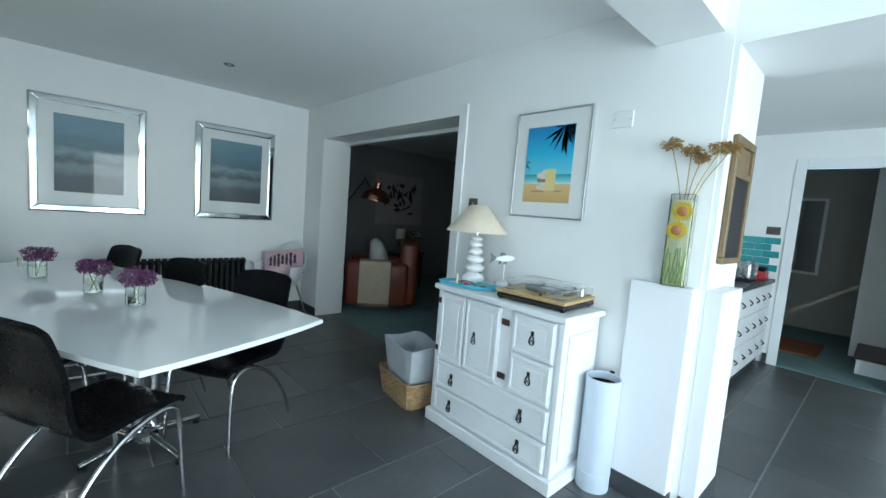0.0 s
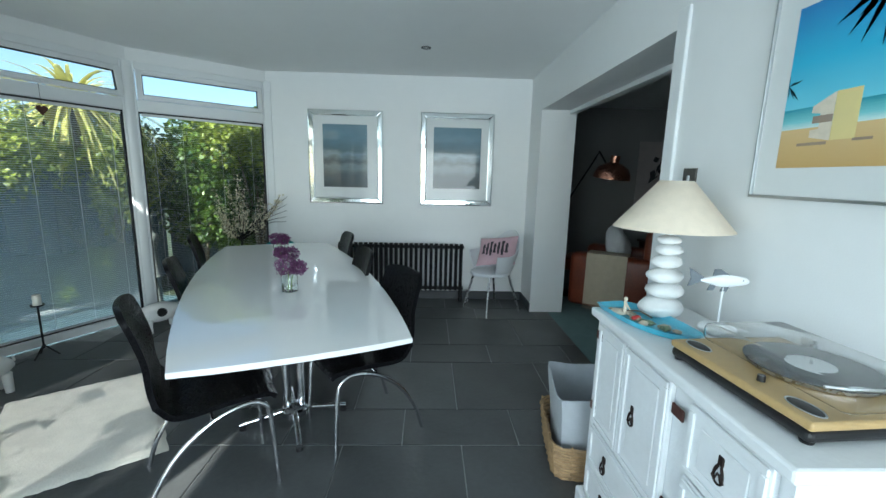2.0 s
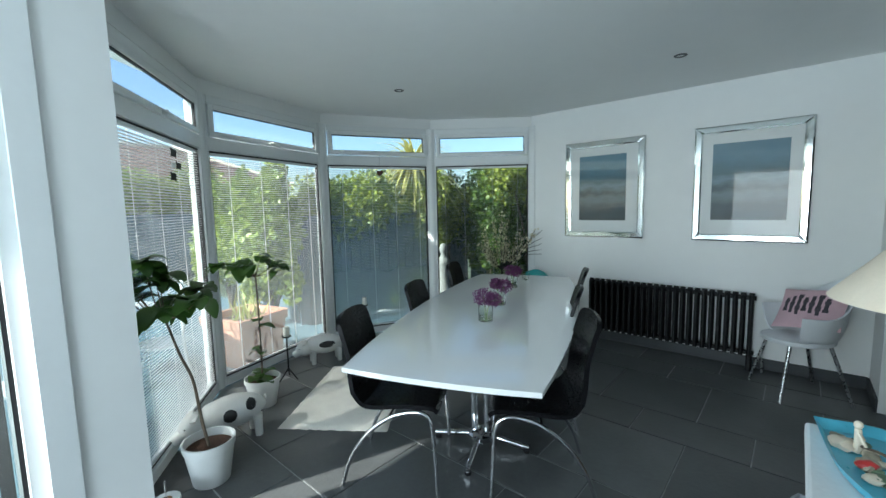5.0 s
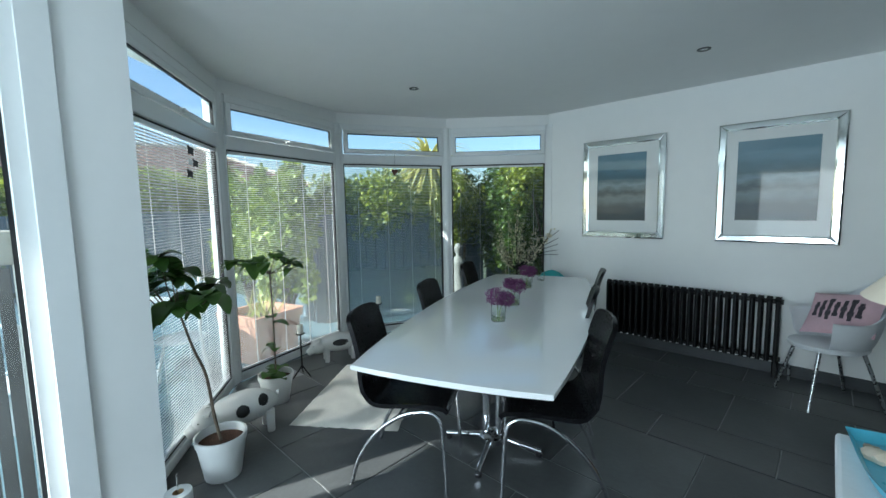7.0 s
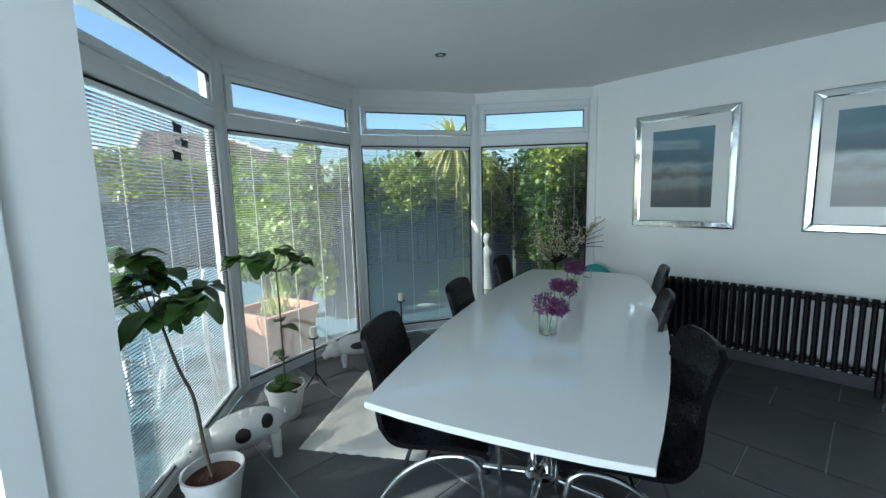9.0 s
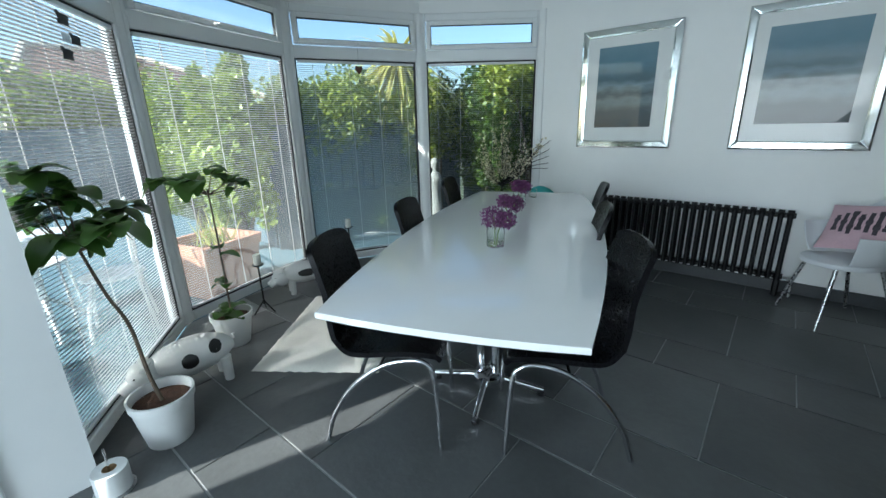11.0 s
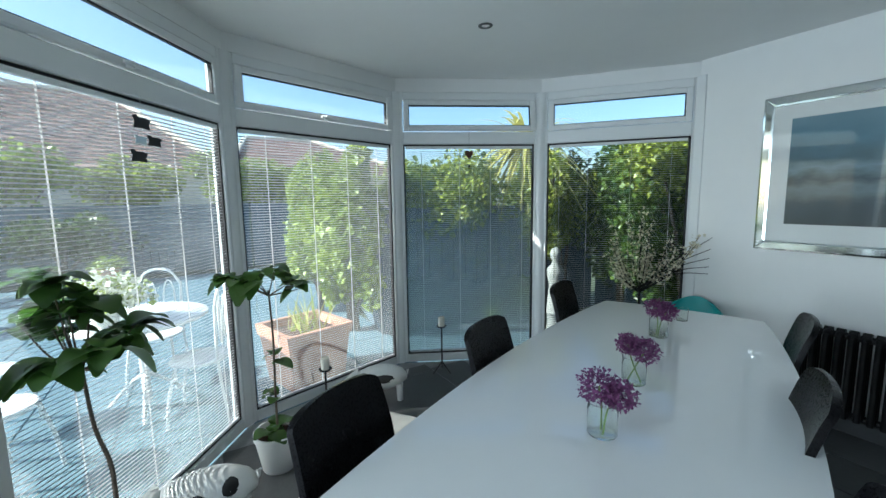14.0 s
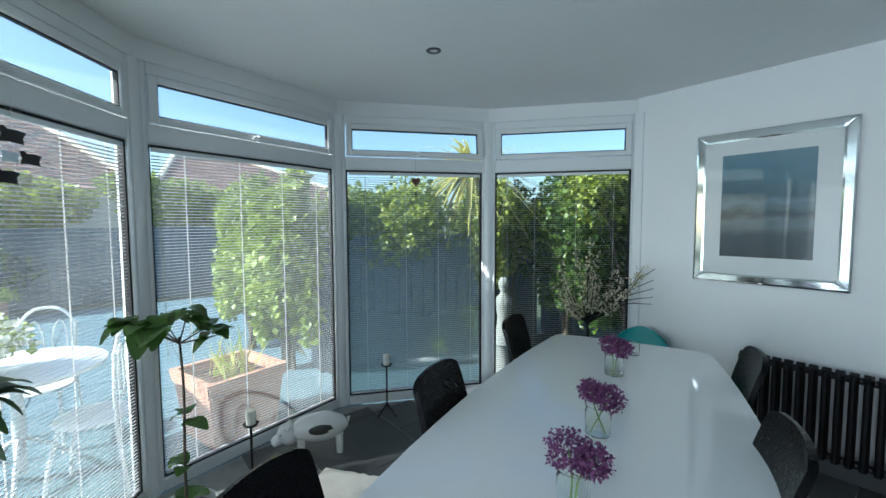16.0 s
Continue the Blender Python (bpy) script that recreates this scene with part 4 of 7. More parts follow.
# ---- column radiator ----
rad = thing("radiator", "long black cast-iron column radiator under the prints", "radiator", pose(-0.11, 4.90, 0))
RAD_N, RAD_STEP = 25, 0.0565
me_col = bmesh.new()
for y in (-0.038, 0.0, 0.038):
    tube([(0, y, 0.14), (0, y, 0.63)], 0.0165, 10, me_col)
for z in (0.155, 0.63):
    blob(0.0245, 0.052, 0.030, (0, 0, z), 2, bm=me_col)
tube([(-0.02, 0, 0.652), (0.02, 0, 0.652)], 0.018, 8, me_col)
me_sec = mesh_of("section", finish(me_col, True), M["dark_metal"])
for k in range(RAD_N):
    o = new("section", me_sec)
    o.parent, o.location = rad, (k * RAD_STEP + 0.025, 0, 0)
part("top_rail", tube([(0.0, 0, 0.63), (RAD_N * RAD_STEP, 0, 0.63)], 0.02, 10), M["dark_metal"], rad)
part("bottom_rail", tube([(0.0, 0, 0.155), (RAD_N * RAD_STEP, 0, 0.155)], 0.02, 10), M["dark_metal"], rad)
for x in (0.03, RAD_N * RAD_STEP - 0.03):
    part("foot", box(x - 0.02, -0.045, 0, x + 0.02, 0.045, 0.145, 0.01), M["dark_metal"], rad)
part("valve", tube(curve_pts([(RAD_N * RAD_STEP, 0, 0.13), (RAD_N * RAD_STEP + 0.05, 0, 0.13), (RAD_N * RAD_STEP + 0.06, 0, 0.05), (RAD_N * RAD_STEP + 0.06, 0, 0.0)], 12), 0.009, 8), M["steel"], rad, "steel valve and pipe")

# ---- sideboard ----
SB = pose(1.60, 1.03, 0)
sb = thing("sideboard", "white painted rustic pine sideboard with black iron pulls", "sideboard", SB)
SBW, SBD = 0.915, 0.375
part("carcass", box(0.012, 0.014, 0.07, SBD, SBW - 0.014, 0.872, 0.003), M["white_wood"], sb)
part("top", box(-0.028, -0.018, 0.872, SBD + 0.002, SBW + 0.018, 0.906, 0.008, 2), M["white_wood"], sb)
part("plinth", box(-0.026, -0.02, 0, SBD, SBW + 0.02, 0.075, 0.006), M["white_wood"], sb)
for y in (0.0, SBW - 0.032):
    part("stile", box(0.0, y, 0.0752, 0.034, y + 0.032, 0.8718, 0.004), M["white_wood"], sb)
part("side_panel", box(0.07, 0.004, 0.14, SBD - 0.06, 0.0135, 0.80, 0.004), M["white_wood"], sb)


def pull(parent, y, z):
    h = part("pull", tube([(-0.012 - 0.003 * math.sin(a), y + 0.016 * math.sin(a) * (0.4 + 0.6 * abs(math.sin(a / 2))), z - 0.032 + 0.026 * math.cos(a)) for a in [k * math.pi / 8 for k in range(17)]], 0.0027, 6), M["iron"], parent, "black iron bow pull")
    bm = tube([(-0.012, y - 0.004, z - 0.012), (-0.014, y - 0.018, z - 0.045), (-0.013, y - 0.012, z - 0.052), (-0.013, y - 0.002, z - 0.03)], 0.0026, 6)
    tube([(-0.012, y + 0.004, z - 0.012), (-0.014, y + 0.018, z - 0.045), (-0.013, y + 0.012, z - 0.052), (-0.013, y + 0.002, z - 0.03)], 0.0026, 6, bm)
    part("ring", bm, M["iron"], h)
    part("rose", box(-0.013, y - 0.011, z - 0.012, -0.002, y + 0.011, z + 0.016, 0.004), M["iron"], h)


def panel(name, y0, y1, z0, z1, pulls, raised=True, label=""):
    d = part(name, box(-0.006, y0, z0, 0.0118, y1, z1, 0.003), M["white_wood"], sb, label)
    bm = bmesh.new()
    for a in ((y0 + 0.006, z0 + 0.006, y1 - 0.006, z0 + 0.026), (y0 + 0.006, z1 - 0.026, y1 - 0.006, z1 - 0.006), (y0 + 0.006, z0 + 0.026, y0 + 0.026, z1 - 0.026), (y1 - 0.026, z0 + 0.026, y1 - 0.006, z1 - 0.026)):
        box(-0.014, a[0], a[1], -0.0062, a[2], a[3], 0.003, bm=bm)
    part("moulding", bm, M["white_wood"], d)
    if raised:
        part("raised_field", box(-0.010, y0 + 0.05, z0 + 0.05, -0.0062, y1 - 0.05, z1 - 0.05, 0.003), M["white_wood"], d)
    for y, z in pulls:
        pull(d, y, z)
    return d


panel("fixed_panel", 0.665, 0.878, 0.43, 0.86, [])
panel("cupboard_door", 0.395, 0.655, 0.43, 0.86, [(0.575, 0.66)], label="white cupboard door with rusty iron hinges")
panel("small_drawer", 0.045, 0.305, 0.65, 0.86, [(0.175, 0.775)])
panel("small_drawer", 0.045, 0.305, 0.43, 0.64, [(0.175, 0.56)])
panel("long_drawer", 0.04, 0.878, 0.25, 0.415, [(0.735, 0.345), (0.205, 0.345)], raised=False)
panel("long_drawer", 0.04, 0.878, 0.085, 0.238, [(0.735, 0.175), (0.205, 0.175)], raised=False)
for y, z in ((0.362, 0.79), (0.362, 0.49), (0.885, 0.80), (0.885, 0.49)):
    part("hinge", box(-0.0085, y - 0.033, z - 0.017, -0.0005, y + 0.02, z + 0.017, 0.003), M["rust"], sb, "rusty iron strap hinge")

# ---- things on the sideboard ----
SBT = 0.9065
lamp = thing("table_lamp", "stacked white pebble table lamp with a cream conical shade, off", "lamp", pose(1.785, 1.832, SBT))
z = 0.0
for k, (r, h) in enumerate([(0.080, 0.084), (0.070, 0.062), (0.066, 0.058), (0.057, 0.052), (0.050, 0.044), (0.045, 0.036)]):
    part("pebble", finish(blob(r, r * 0.82, h / 2, (0.006 * math.sin(k * 2.1), 0.006 * math.cos(k * 1.7), z + h / 2), 3, 0.10, k + 2), True), M["pebble"], lamp)
    z += h * 0.94
part("stem", tube([(0, 0, z - 0.01), (0, 0, z + 0.05)], 0.007, 10), M["silver"], lamp)
sh0 = z + 0.027
part("shade", finish(lathe([(0.199, 0.0), (0.0555, 0.172), (0.0535, 0.172), (0.197, 0.0)], 48), True, 60), M["shade"], lamp, at=pose(0, 0, sh0))
part("shade_ring", tube([(0.052 * math.cos(a), 0.052 * math.sin(a), sh0 + 0.160) for a in [k * math.pi / 12 for k in range(25)]], 0.002, 6), M["silver"], lamp)
part("spider", tube([(-0.052, 0, sh0 + 0.160), (0.052, 0, sh0 + 0.160)], 0.002, 6), M["silver"], lamp)

fish = thing("wooden_fish", "white wooden fish with grey fins on a thin stand", "ornament", pose(1.885, 1.665, SBT, 0, 0, 158))
part("base", finish(blob(0.056, 0.046, 0.026, (0, 0, 0.022), 3, 0.15, 4), True), M["pebble"], fish)
part("stand", tube([(0, 0, 0.03), (0, 0, 0.175)], 0.0035, 8), M["white_wood"], fish)
fb = blob(0.072, 0.011, 0.022, (0, 0, 0.19), 3)
for v in fb.verts:
    u = v.co.x / 0.072
    v.co.z = 0.19 + (v.co.z - 0.19) * (1.0 if u < 0.1 else 1.0 - 0.55 * (u - 0.1)) - 0.004 * u
part("body", finish(fb, True), M["white_wood"], fish)
part("eye", blob(0.003, 0.0125, 0.003, (-0.052, 0, 0.197), 2), M["pig_spot"], fish)
grey = mat("grey_painted_wood", (0.11, 0.13, 0.15), 0.6, vary=0.2, scale=20)
part("tail", finish(prism([(0.058, -0.006), (0.104, -0.030), (0.096, 0), (0.104, 0.034), (0.058, 0.007)], -0.003, 0.003), False), grey, fish, at=pose(0, 0, 0.19, 90))
part("fin", prism([(-0.024, 0.015), (0.034, 0.012), (0.030, 0.036), (0.012, 0.038)], -0.003, 0.003), grey, fish, at=pose(0, 0, 0.19, 90))
for x in (-0.012, 0.025):
    part("fin", prism([(x - 0.008, -0.013), (x + 0.012, -0.013), (x + 0.020, -0.038), (x + 0.003, -0.036)], -0.003, 0.003), grey, fish, at=pose(0, 0, 0.19, 90))

tray = thing("shell_tray", "turquoise ceramic tray holding shells and beach finds", "tray", pose(1.68, 1.79, SBT, 0, 0, 0))
outline = [(-0.095, 0.155), (0.035, 0.165), (0.105, 0.02), (0.118, -0.19), (0.02, -0.19), (-0.062, -0.06)]
outline = [(p.x, p.y) for p in curve_pts([(x, y, 0) for x, y in outline + outline[:1]], 48)][:-1]
bm = bmesh.new()
lo = [bm.verts.new((x * 0.86, y * 0.9, 0.002)) for x, y in outline]
hi = [bm.verts.new((x, y, 0.024)) for x, y in outline]
ins = [bm.verts.new((x * 0.93, y * 0.95, 0.021)) for x, y in outline]
flr = [bm.verts.new((x * 0.82, y * 0.86, 0.007)) for x, y in outline]
n = len(outline)
for a, c in ((lo, hi), (hi, ins), (ins, flr)):
    for k in range(n):
        bm.faces.new((a[k], a[(k + 1) % n], c[(k + 1) % n], c[k]))
bm.faces.new(flr)
bm.faces.new(lo[::-1])
part("dish", finish(bm, True, 35), M["aqua"], tray)
tr = random.Random(9)
for k in range(15):
    s = k / 14
    x, y = -0.055 + 0.10 * s + tr.uniform(-0.022, 0.022), 0.105 - 0.235 * s + tr.uniform(-0.015, 0.015)
    r = tr.uniform(0.010, 0.021)
    ob = solid(tr.choice(["sea_shell", "beach_pebble"]), finish(blob(r * 1.3, r, r * 0.55, (0, 0, r * 0.45), 2, 0.45, k), True), tr.choice([M["shell"], M["green_shell"], M["shell"], M["skin_shell"]]), "mottled shell lying in the turquoise tray", "shell", pose(1.68 + x, 1.79 + y, SBT + 0.007, 0, 0, tr.uniform(0, 360)), "shells in the tray")
fig = bmesh.new()
tube([(0, 0, 0.0), (0.002, 0, 0.02), (0.0, 0, 0.052)], 0.0085, 8, fig, 0.006)
blob(0.008, 0.008, 0.009, (0, 0, 0.060), 2, bm=fig)
tube([(0, 0.008, 0.045), (0.012, 0.018, 0.022)], 0.003, 6, fig)
tube([(0, -0.008, 0.045), (0.012, -0.018, 0.022)], 0.003, 6, fig)
tube([(0, 0.004, 0.006), (0.035, 0.01, 0.005)], 0.004, 6, fig)
solid("figurine", finish(fig, True), M["skin_shell"], "small cream ceramic bather figurine in the tray", "figurine", pose(1.652, 1.845, SBT + 0.008))
solid("red_cap_shell", finish(blob(0.018, 0.012, 0.01, (0, 0, 0.009), 2, 0.3, 5), True), M["red"], "small red painted shell in the tray", "shell", pose(1.662, 1.775, SBT + 0.008))
solid("driftwood_twig", tube(curve_pts([(-0.05, 0, 0.012), (0, 0.012, 0.02), (0.055, 0.0, 0.014)], 10), 0.003, 6), M["bark"], "thin dark driftwood twig in the tray", "twig", pose(1.68, 1.80, SBT + 0.012, 0, 0, -60))

deck = thing("record_player", "bamboo-topped record player with a clear lid and a record on it", "record player", pose(1.803, 1.295, SBT, 0, 0, 4))
part("base", box(-0.168, -0.21, 0.006, 0.185, 0.21, 0.034, 0.012, 3), M["black"], deck)
part("deck_top", box(-0.170, -0.212, 0.0342, 0.187, 0.212, 0.055, 0.007, 3), M["bamboo"], deck)
for x, y in ((-0.15, -0.19), (-0.15, 0.19), (0.14, -0.19), (0.14, 0.19)):
    part("rubber_foot", finish(lathe([(0, 0), (0.012, 0), (0.014, 0.0058), (0, 0.0058)], 12), True), M["black"], deck, at=pose(x, y, 0))
for y in (-0.155, 0.155):
    s = part("speaker_grille", finish(lathe([(0, 0.0565), (0.024, 0.0565), (0.0265, 0.0552)], 28), True), M["black"], deck, at=Matrix.Translation((-0.125, y, 0)) @ Matrix.Diagonal((0.75, 1.45, 1, 1)))
    part("grille_rim", finish(lathe([(0.0265, 0.0552), (0.0285, 0.0572), (0.0300, 0.0552)], 28), True), M["silver"], s)
part("knob", finish(lathe([(0, 0.070), (0.008, 0.070), (0.009, 0.055), (0, 0.055)], 16), True), M["black"], deck, at=pose(-0.122, -0.045, 0))
part("platter", finish(lathe([(0, 0.057), (0.132, 0.057), (0.134, 0.068), (0, 0.068)], 48), True), M["steel"], deck, at=pose(0.055, 0.0, 0))
part("record", finish(lathe([(0, 0.0685), (0.138, 0.0685), (0.138, 0.0705), (0.052, 0.0705), (0.050, 0.0705), (0, 0.0705)], 56), True), M["vinyl"], deck, at=pose(0.055, 0.0, 0))
part("record_label", finish(lathe([(0.004, 0.0712), (0.05, 0.0712), (0.05, 0.0706)], 36), True), M["paper_label"], deck, "pale grey record label", at=pose(0.055, 0.0, 0))
part("spindle", tube([(0.055, 0.0, 0.07), (0.055, 0.0, 0.08)], 0.003, 8), M["chrome"], deck)
part("tone_arm", tube(curve_pts([(0.10, -0.165, 0.085), (0.03, -0.15, 0.085), (-0.045, -0.12, 0.078)], 10), 0.004, 8), M["silver"], deck)
part("arm_pivot", finish(lathe([(0, 0.095), (0.014, 0.095), (0.018, 0.055), (0, 0.055)], 20), True), M["silver"], deck, at=pose(0.10, -0.165, 0))
for y in (-0.09, 0.12):
    part("lid_hinge", box(0.175, y - 0.02, 0.055, 0.188, y + 0.02, 0.085, 0.002), M["steel"], deck)
bm = box(-0.085, -0.205, 0.056, 0.174, 0.205, 0.112, 0.02, 3)
for f in [f for f in bm.faces if f.normal.z < -0.9]:
    bm.faces.remove(f)
bmesh.ops.solidify(bm, geom=bm.faces[:], thickness=0.0025)
lid = part("lid", finish(bm, True), M["clear"], deck, "clear acrylic lid")
lid.visible_shadow = False

# ---- basket beside the sideboard ----
bask = thing("wicker_basket", "wicker basket holding a grey felt storage bag", "basket", pose(1.69, 2.27, 0, 0, 0, -8) @ Matrix.Diagonal((1.1, 1.1, 1.05, 1)))
wk = bmesh.new()
for k in range(11):
    z = 0.006 + k * 0.0165
    g = 1 + 0.16 * k / 10
    cor = []
    for j in range(40):
        a = 2 * math.pi * j / 40
        ca, sa = math.cos(a), math.sin(a)
        rr = 1 / max(abs(ca) / 0.13, abs(sa) / 0.185)
        rr = min(rr, 0.205)
        wob = 0.0035 * (1 if (j + k) % 2 else -1)
        cor.append(((rr * g + wob) * ca, (rr * g + wob) * sa, z))
    tube(cor + cor[:1], 0.0085, 5, wk)
part("weave", finish(wk, True), M["wicker"], bask)
part("base", box(-0.12, -0.17, 0.004, 0.12, 0.17, 0.014), M["wicker"], bask)
st = bmesh.new()
for j in range(20):
    a = 2 * math.pi * j / 20
    ca, sa = math.cos(a), math.sin(a)
    rr = min(1 / max(abs(ca) / 0.13, abs(sa) / 0.185), 0.205)
    tube([(rr * ca * 1.0, rr * sa * 1.0, 0.0), (rr * ca * 1.17, rr * sa * 1.17, 0.185)], 0.006, 5, st)
part("stakes", st, M["wicker"], bask)
bag = thing("storage_bag", "soft grey felt storage bag standing in the wicker basket", "bag", pose(1.69, 2.27, 0.017, 0, 0, -8) @ Matrix.Diagonal((1.1, 1.1, 1.05, 1)))
rows = []
for z, g in ((0.0, 0.88), (0.10, 0.95), (0.20, 1.02), (0.30, 1.10), (0.375, 1.18)):
    row = []
    for j in range(33):
        a = 2 * math.pi * j / 32
        ca, sa = math.cos(a), math.sin(a)
        rr = min(1 / max(abs(ca) / 0.115, abs(sa) / 0.168), 0.19) * g
        row.append((rr * ca + 0.004 * noise.noise(Vector((ca * 3, sa * 3, z * 9))), rr * sa, z + (0.012 * math.sin(3 * a) if z > 0.3 else 0)))
    rows.append(row)
part("cloth", sheet(rows, 0.006), M["grey_cloth"], bag)
part("bottom", box(-0.09, -0.14, 0.0, 0.09, 0.14, 0.008), M["grey_cloth"], bag)
solid("wicker_tray", finish(lathe([(0, 0), (0.15, 0.0), (0.165, 0.025), (0.155, 0.026), (0.145, 0.008), (0, 0.008)], 36), True), M["wicker"], "round pale wicker tray leaning on the wall", "tray", pose(1.93, 2.16, 0.165, 0, -80, 0))

# ---- bin, pedestal and vase ----
binn = thing("waste_bin", "tall pale blue enamel bin with a dark inside", "bin", pose(1.865, 0.935, 0))
part("body", finish(lathe([(0, 0.0), (0.080, 0.0), (0.082, 0.004), (0.086, 0.585), (0.083, 0.588), (0.079, 0.585), (0.076, 0.01), (0, 0.01)], 40), True), M["bin"], binn)
part("liner", finish(lathe([(0.0785, 0.55), (0.0745, 0.012), (0, 0.012)], 32), True), M["black"], binn)
part("handle", box(0.083, -0.012, 0.50, 0.094, 0.012, 0.60, 0.003), M["black"], binn)
part("band", finish(lathe([(0.0835, 0.09), (0.0845, 0.092), (0.0845, 0.098), (0.0835, 0.10)], 40), True), M["bin"], binn)

ped = thing("pedestal", "tall plain white boxed pedestal with a slate foot", "pedestal", pose(1.955, 0.745, 0))
part("shaft", box(-0.015, -0.135, 0.095, 0.044, 0.145, 1.10, 0.003), M["pedestal"], ped)
part("foot", box(-0.019, -0.139, 0.0, 0.044, 0.149, 0.0948, 0.002), M["slate_base"], ped)
stub = thing("half_wall", "low white painted half wall end behind the pedestal", "wall", pose(2.02, 0.58, 0), kind="structure")
part("body", box(-0.02, -0.075, 0.095, 0.33, -0.006, 1.098, 0.003), M["pedestal"], stub)
part("foot", box(-0.024, -0.079, 0.0, 0.334, -0.006, 0.0948), M["slate_base"], stub)

vase = thing("sunflower_vase", "square glass vase painted with sunflowers", "vase", pose(1.955, 0.70, 1.1005, 0, 0, 8))
bm = box(-0.05, -0.05, 0, 0.05, 0.05, 0.43, 0.006, 2)
for f in [f for f in bm.faces if f.normal.z > 0.9 and f.calc_center_median().z > 0.42]:
    bm.faces.remove(f)
bmesh.ops.solidify(bm, geom=bm.faces[:], thickness=0.004)
part("glass", finish(bm, True), M["clear_glass"], vase)
part("painted_lining", box(-0.044, -0.044, 0.006, 0.044, 0.044, 0.40, 0.004), mat("pale_painted_glass", (0.55, 0.60, 0.44), 0.4, vary=0.4, scale=16, color2=(0.70, 0.62, 0.30)), vase, "painted pale green and yellow ground")


def sunflower(y, z, r, tilt):
    b = bmesh.new()
    for k in range(18):
        a = 2 * math.pi * k / 18
        c, s = math.cos(a), math.sin(a)
        q = [(0, r * 0.45 * math.cos(a - 0.16), r * 0.45 * math.sin(a - 0.16)), (0, r * 0.8 * math.cos(a - 0.17), r * 0.8 * math.sin(a - 0.17)), (0, r * c, r * s), (0, r * 0.8 * math.cos(a + 0.17), r * 0.8 * math.sin(a + 0.17)), (0, r * 0.45 * math.cos(a + 0.16), r * 0.45 * math.sin(a + 0.16))]
        b.faces.new([b.verts.new(v) for v in q])
    bmesh.ops.solidify(b, geom=b.faces[:], thickness=0.0012)
    p = part("sunflower", b, M["yellow"], vase, "yellow painted sunflower", at=pose(-0.0525, y, z))
    part("disc", finish(lathe([(0, 0.0032), (r * 0.42, 0.0025), (r * 0.5, 0.0)], 20), True), M["brown"], p, at=pose(0, 0, 0, 0, -90))


sunflower(-0.006, 0.350, 0.046, 0)
sunflower(0.008, 0.262, 0.046, 0)
bm = bmesh.new()
vr = random.Random(5)
for k in range(16):
    y = vr.uniform(-0.042, 0.042)
    h = vr.uniform(0.06, 0.19)
    tube([(-0.0525, y, 0.012), (-0.0525, max(-0.044, min(0.044, y + vr.uniform(-0.02, 0.02))), h)], 0.0026, 5, bm)
part("painted_stems", bm, M["stem_green"], vase)
dried = thing("dried_alliums", "dried allium seed heads on long stalks in the vase", "dried flowers", pose(1.955, 0.70, 1.12))
for k, (dx, dy, dz, r) in enumerate([(0.0, 0.085, 0.645, 0.044), (0.01, 0.0, 0.610, 0.042), (0.0, -0.05, 0.575, 0.034), (-0.01, -0.125, 0.615, 0.048), (0.02, -0.155, 0.615, 0.040)]):
    s = part("stalk", tube(curve_pts([(0.004 * k - 0.01, 0.0, 0.29), (dx * 0.5, dy * 0.4, 0.46), (dx, dy, dz)], 12), 0.0025, 6), M["straw"], dried)

    def head_place(rr, c=Vector((dx, dy, dz)), r=r):
        d = Vector((rr.gauss(0, 1), rr.gauss(0, 1), rr.gauss(0, 0.7))).normalized()
        return c + Vector((d.x, d.y, d.z * 0.62)) * r * rr.uniform(0.35, 1), d
    part("seed_head", leaves(240, head_place, 0.015, random.Random(k), 0.3, 0), M["dried_head"], s)

# blackboard on the pier
bb = thing("blackboard", "small chalkboard in an aged wooden frame on the pier", "blackboard", pose(2.235, 0.574, 1.22))
part("board", box(-0.13, -0.014, 0.02, 0.17, -0.006, 0.42), M["blackboard"], bb)
bm = bmesh.new()
for a in ((-0.15, 0, 0.19, 0.03), (-0.15, 0.56, 0.19, 0.60), (-0.15, 0.03, -0.12, 0.56), (0.16, 0.03, 0.19, 0.56), (-0.12, 0.41, 0.16, 0.44)):
    box(a[0], -0.026, a[1], a[2], -0.001, a[3], 0.004, bm=bm)
part("frame", bm, M["frame_gold"], bb)
part("panel", box(-0.12, -0.012, 0.44, 0.16, -0.006, 0.56), M["frame_gold"], bb)

# ---- white tub chair with cushion ----
tub = thing("tub_chair", "white moulded plastic tub armchair with steel legs", "chair", seat_at(1.59, 4.61, -0.865, -0.50))
rows = []
for i in range(9):
    v = i / 8
    row = []
    for k in range(25):
        a = math.pi * (-0.16 + 1.32 * k / 24)
        c, s = math.cos(a), math.sin(a)
        rise = 0.20 + 0.23 * max(0.0, s) ** 2.0
        rx, ry = 0.175 + 0.105 * v ** 0.6, 0.185 + 0.080 * v ** 0.6
        row.append((rx * c, -ry * s * 1.05 + 0.01, 0.43 + rise * v ** 1.3))
    rows.append(row)
part("shell", sheet(rows, 0.010), M["tub"], tub)
seatp = [(0.19 * math.cos(2 * math.pi * k / 32) * (1.08 if math.sin(2 * math.pi * k / 32) > 0 else 1), 0.02 + 0.225 * math.sin(2 * math.pi * k / 32)) for k in range(32)]
part("seat", finish(prism(seatp, 0.405, 0.438, bevel=0.008), True), M["tub"], tub)
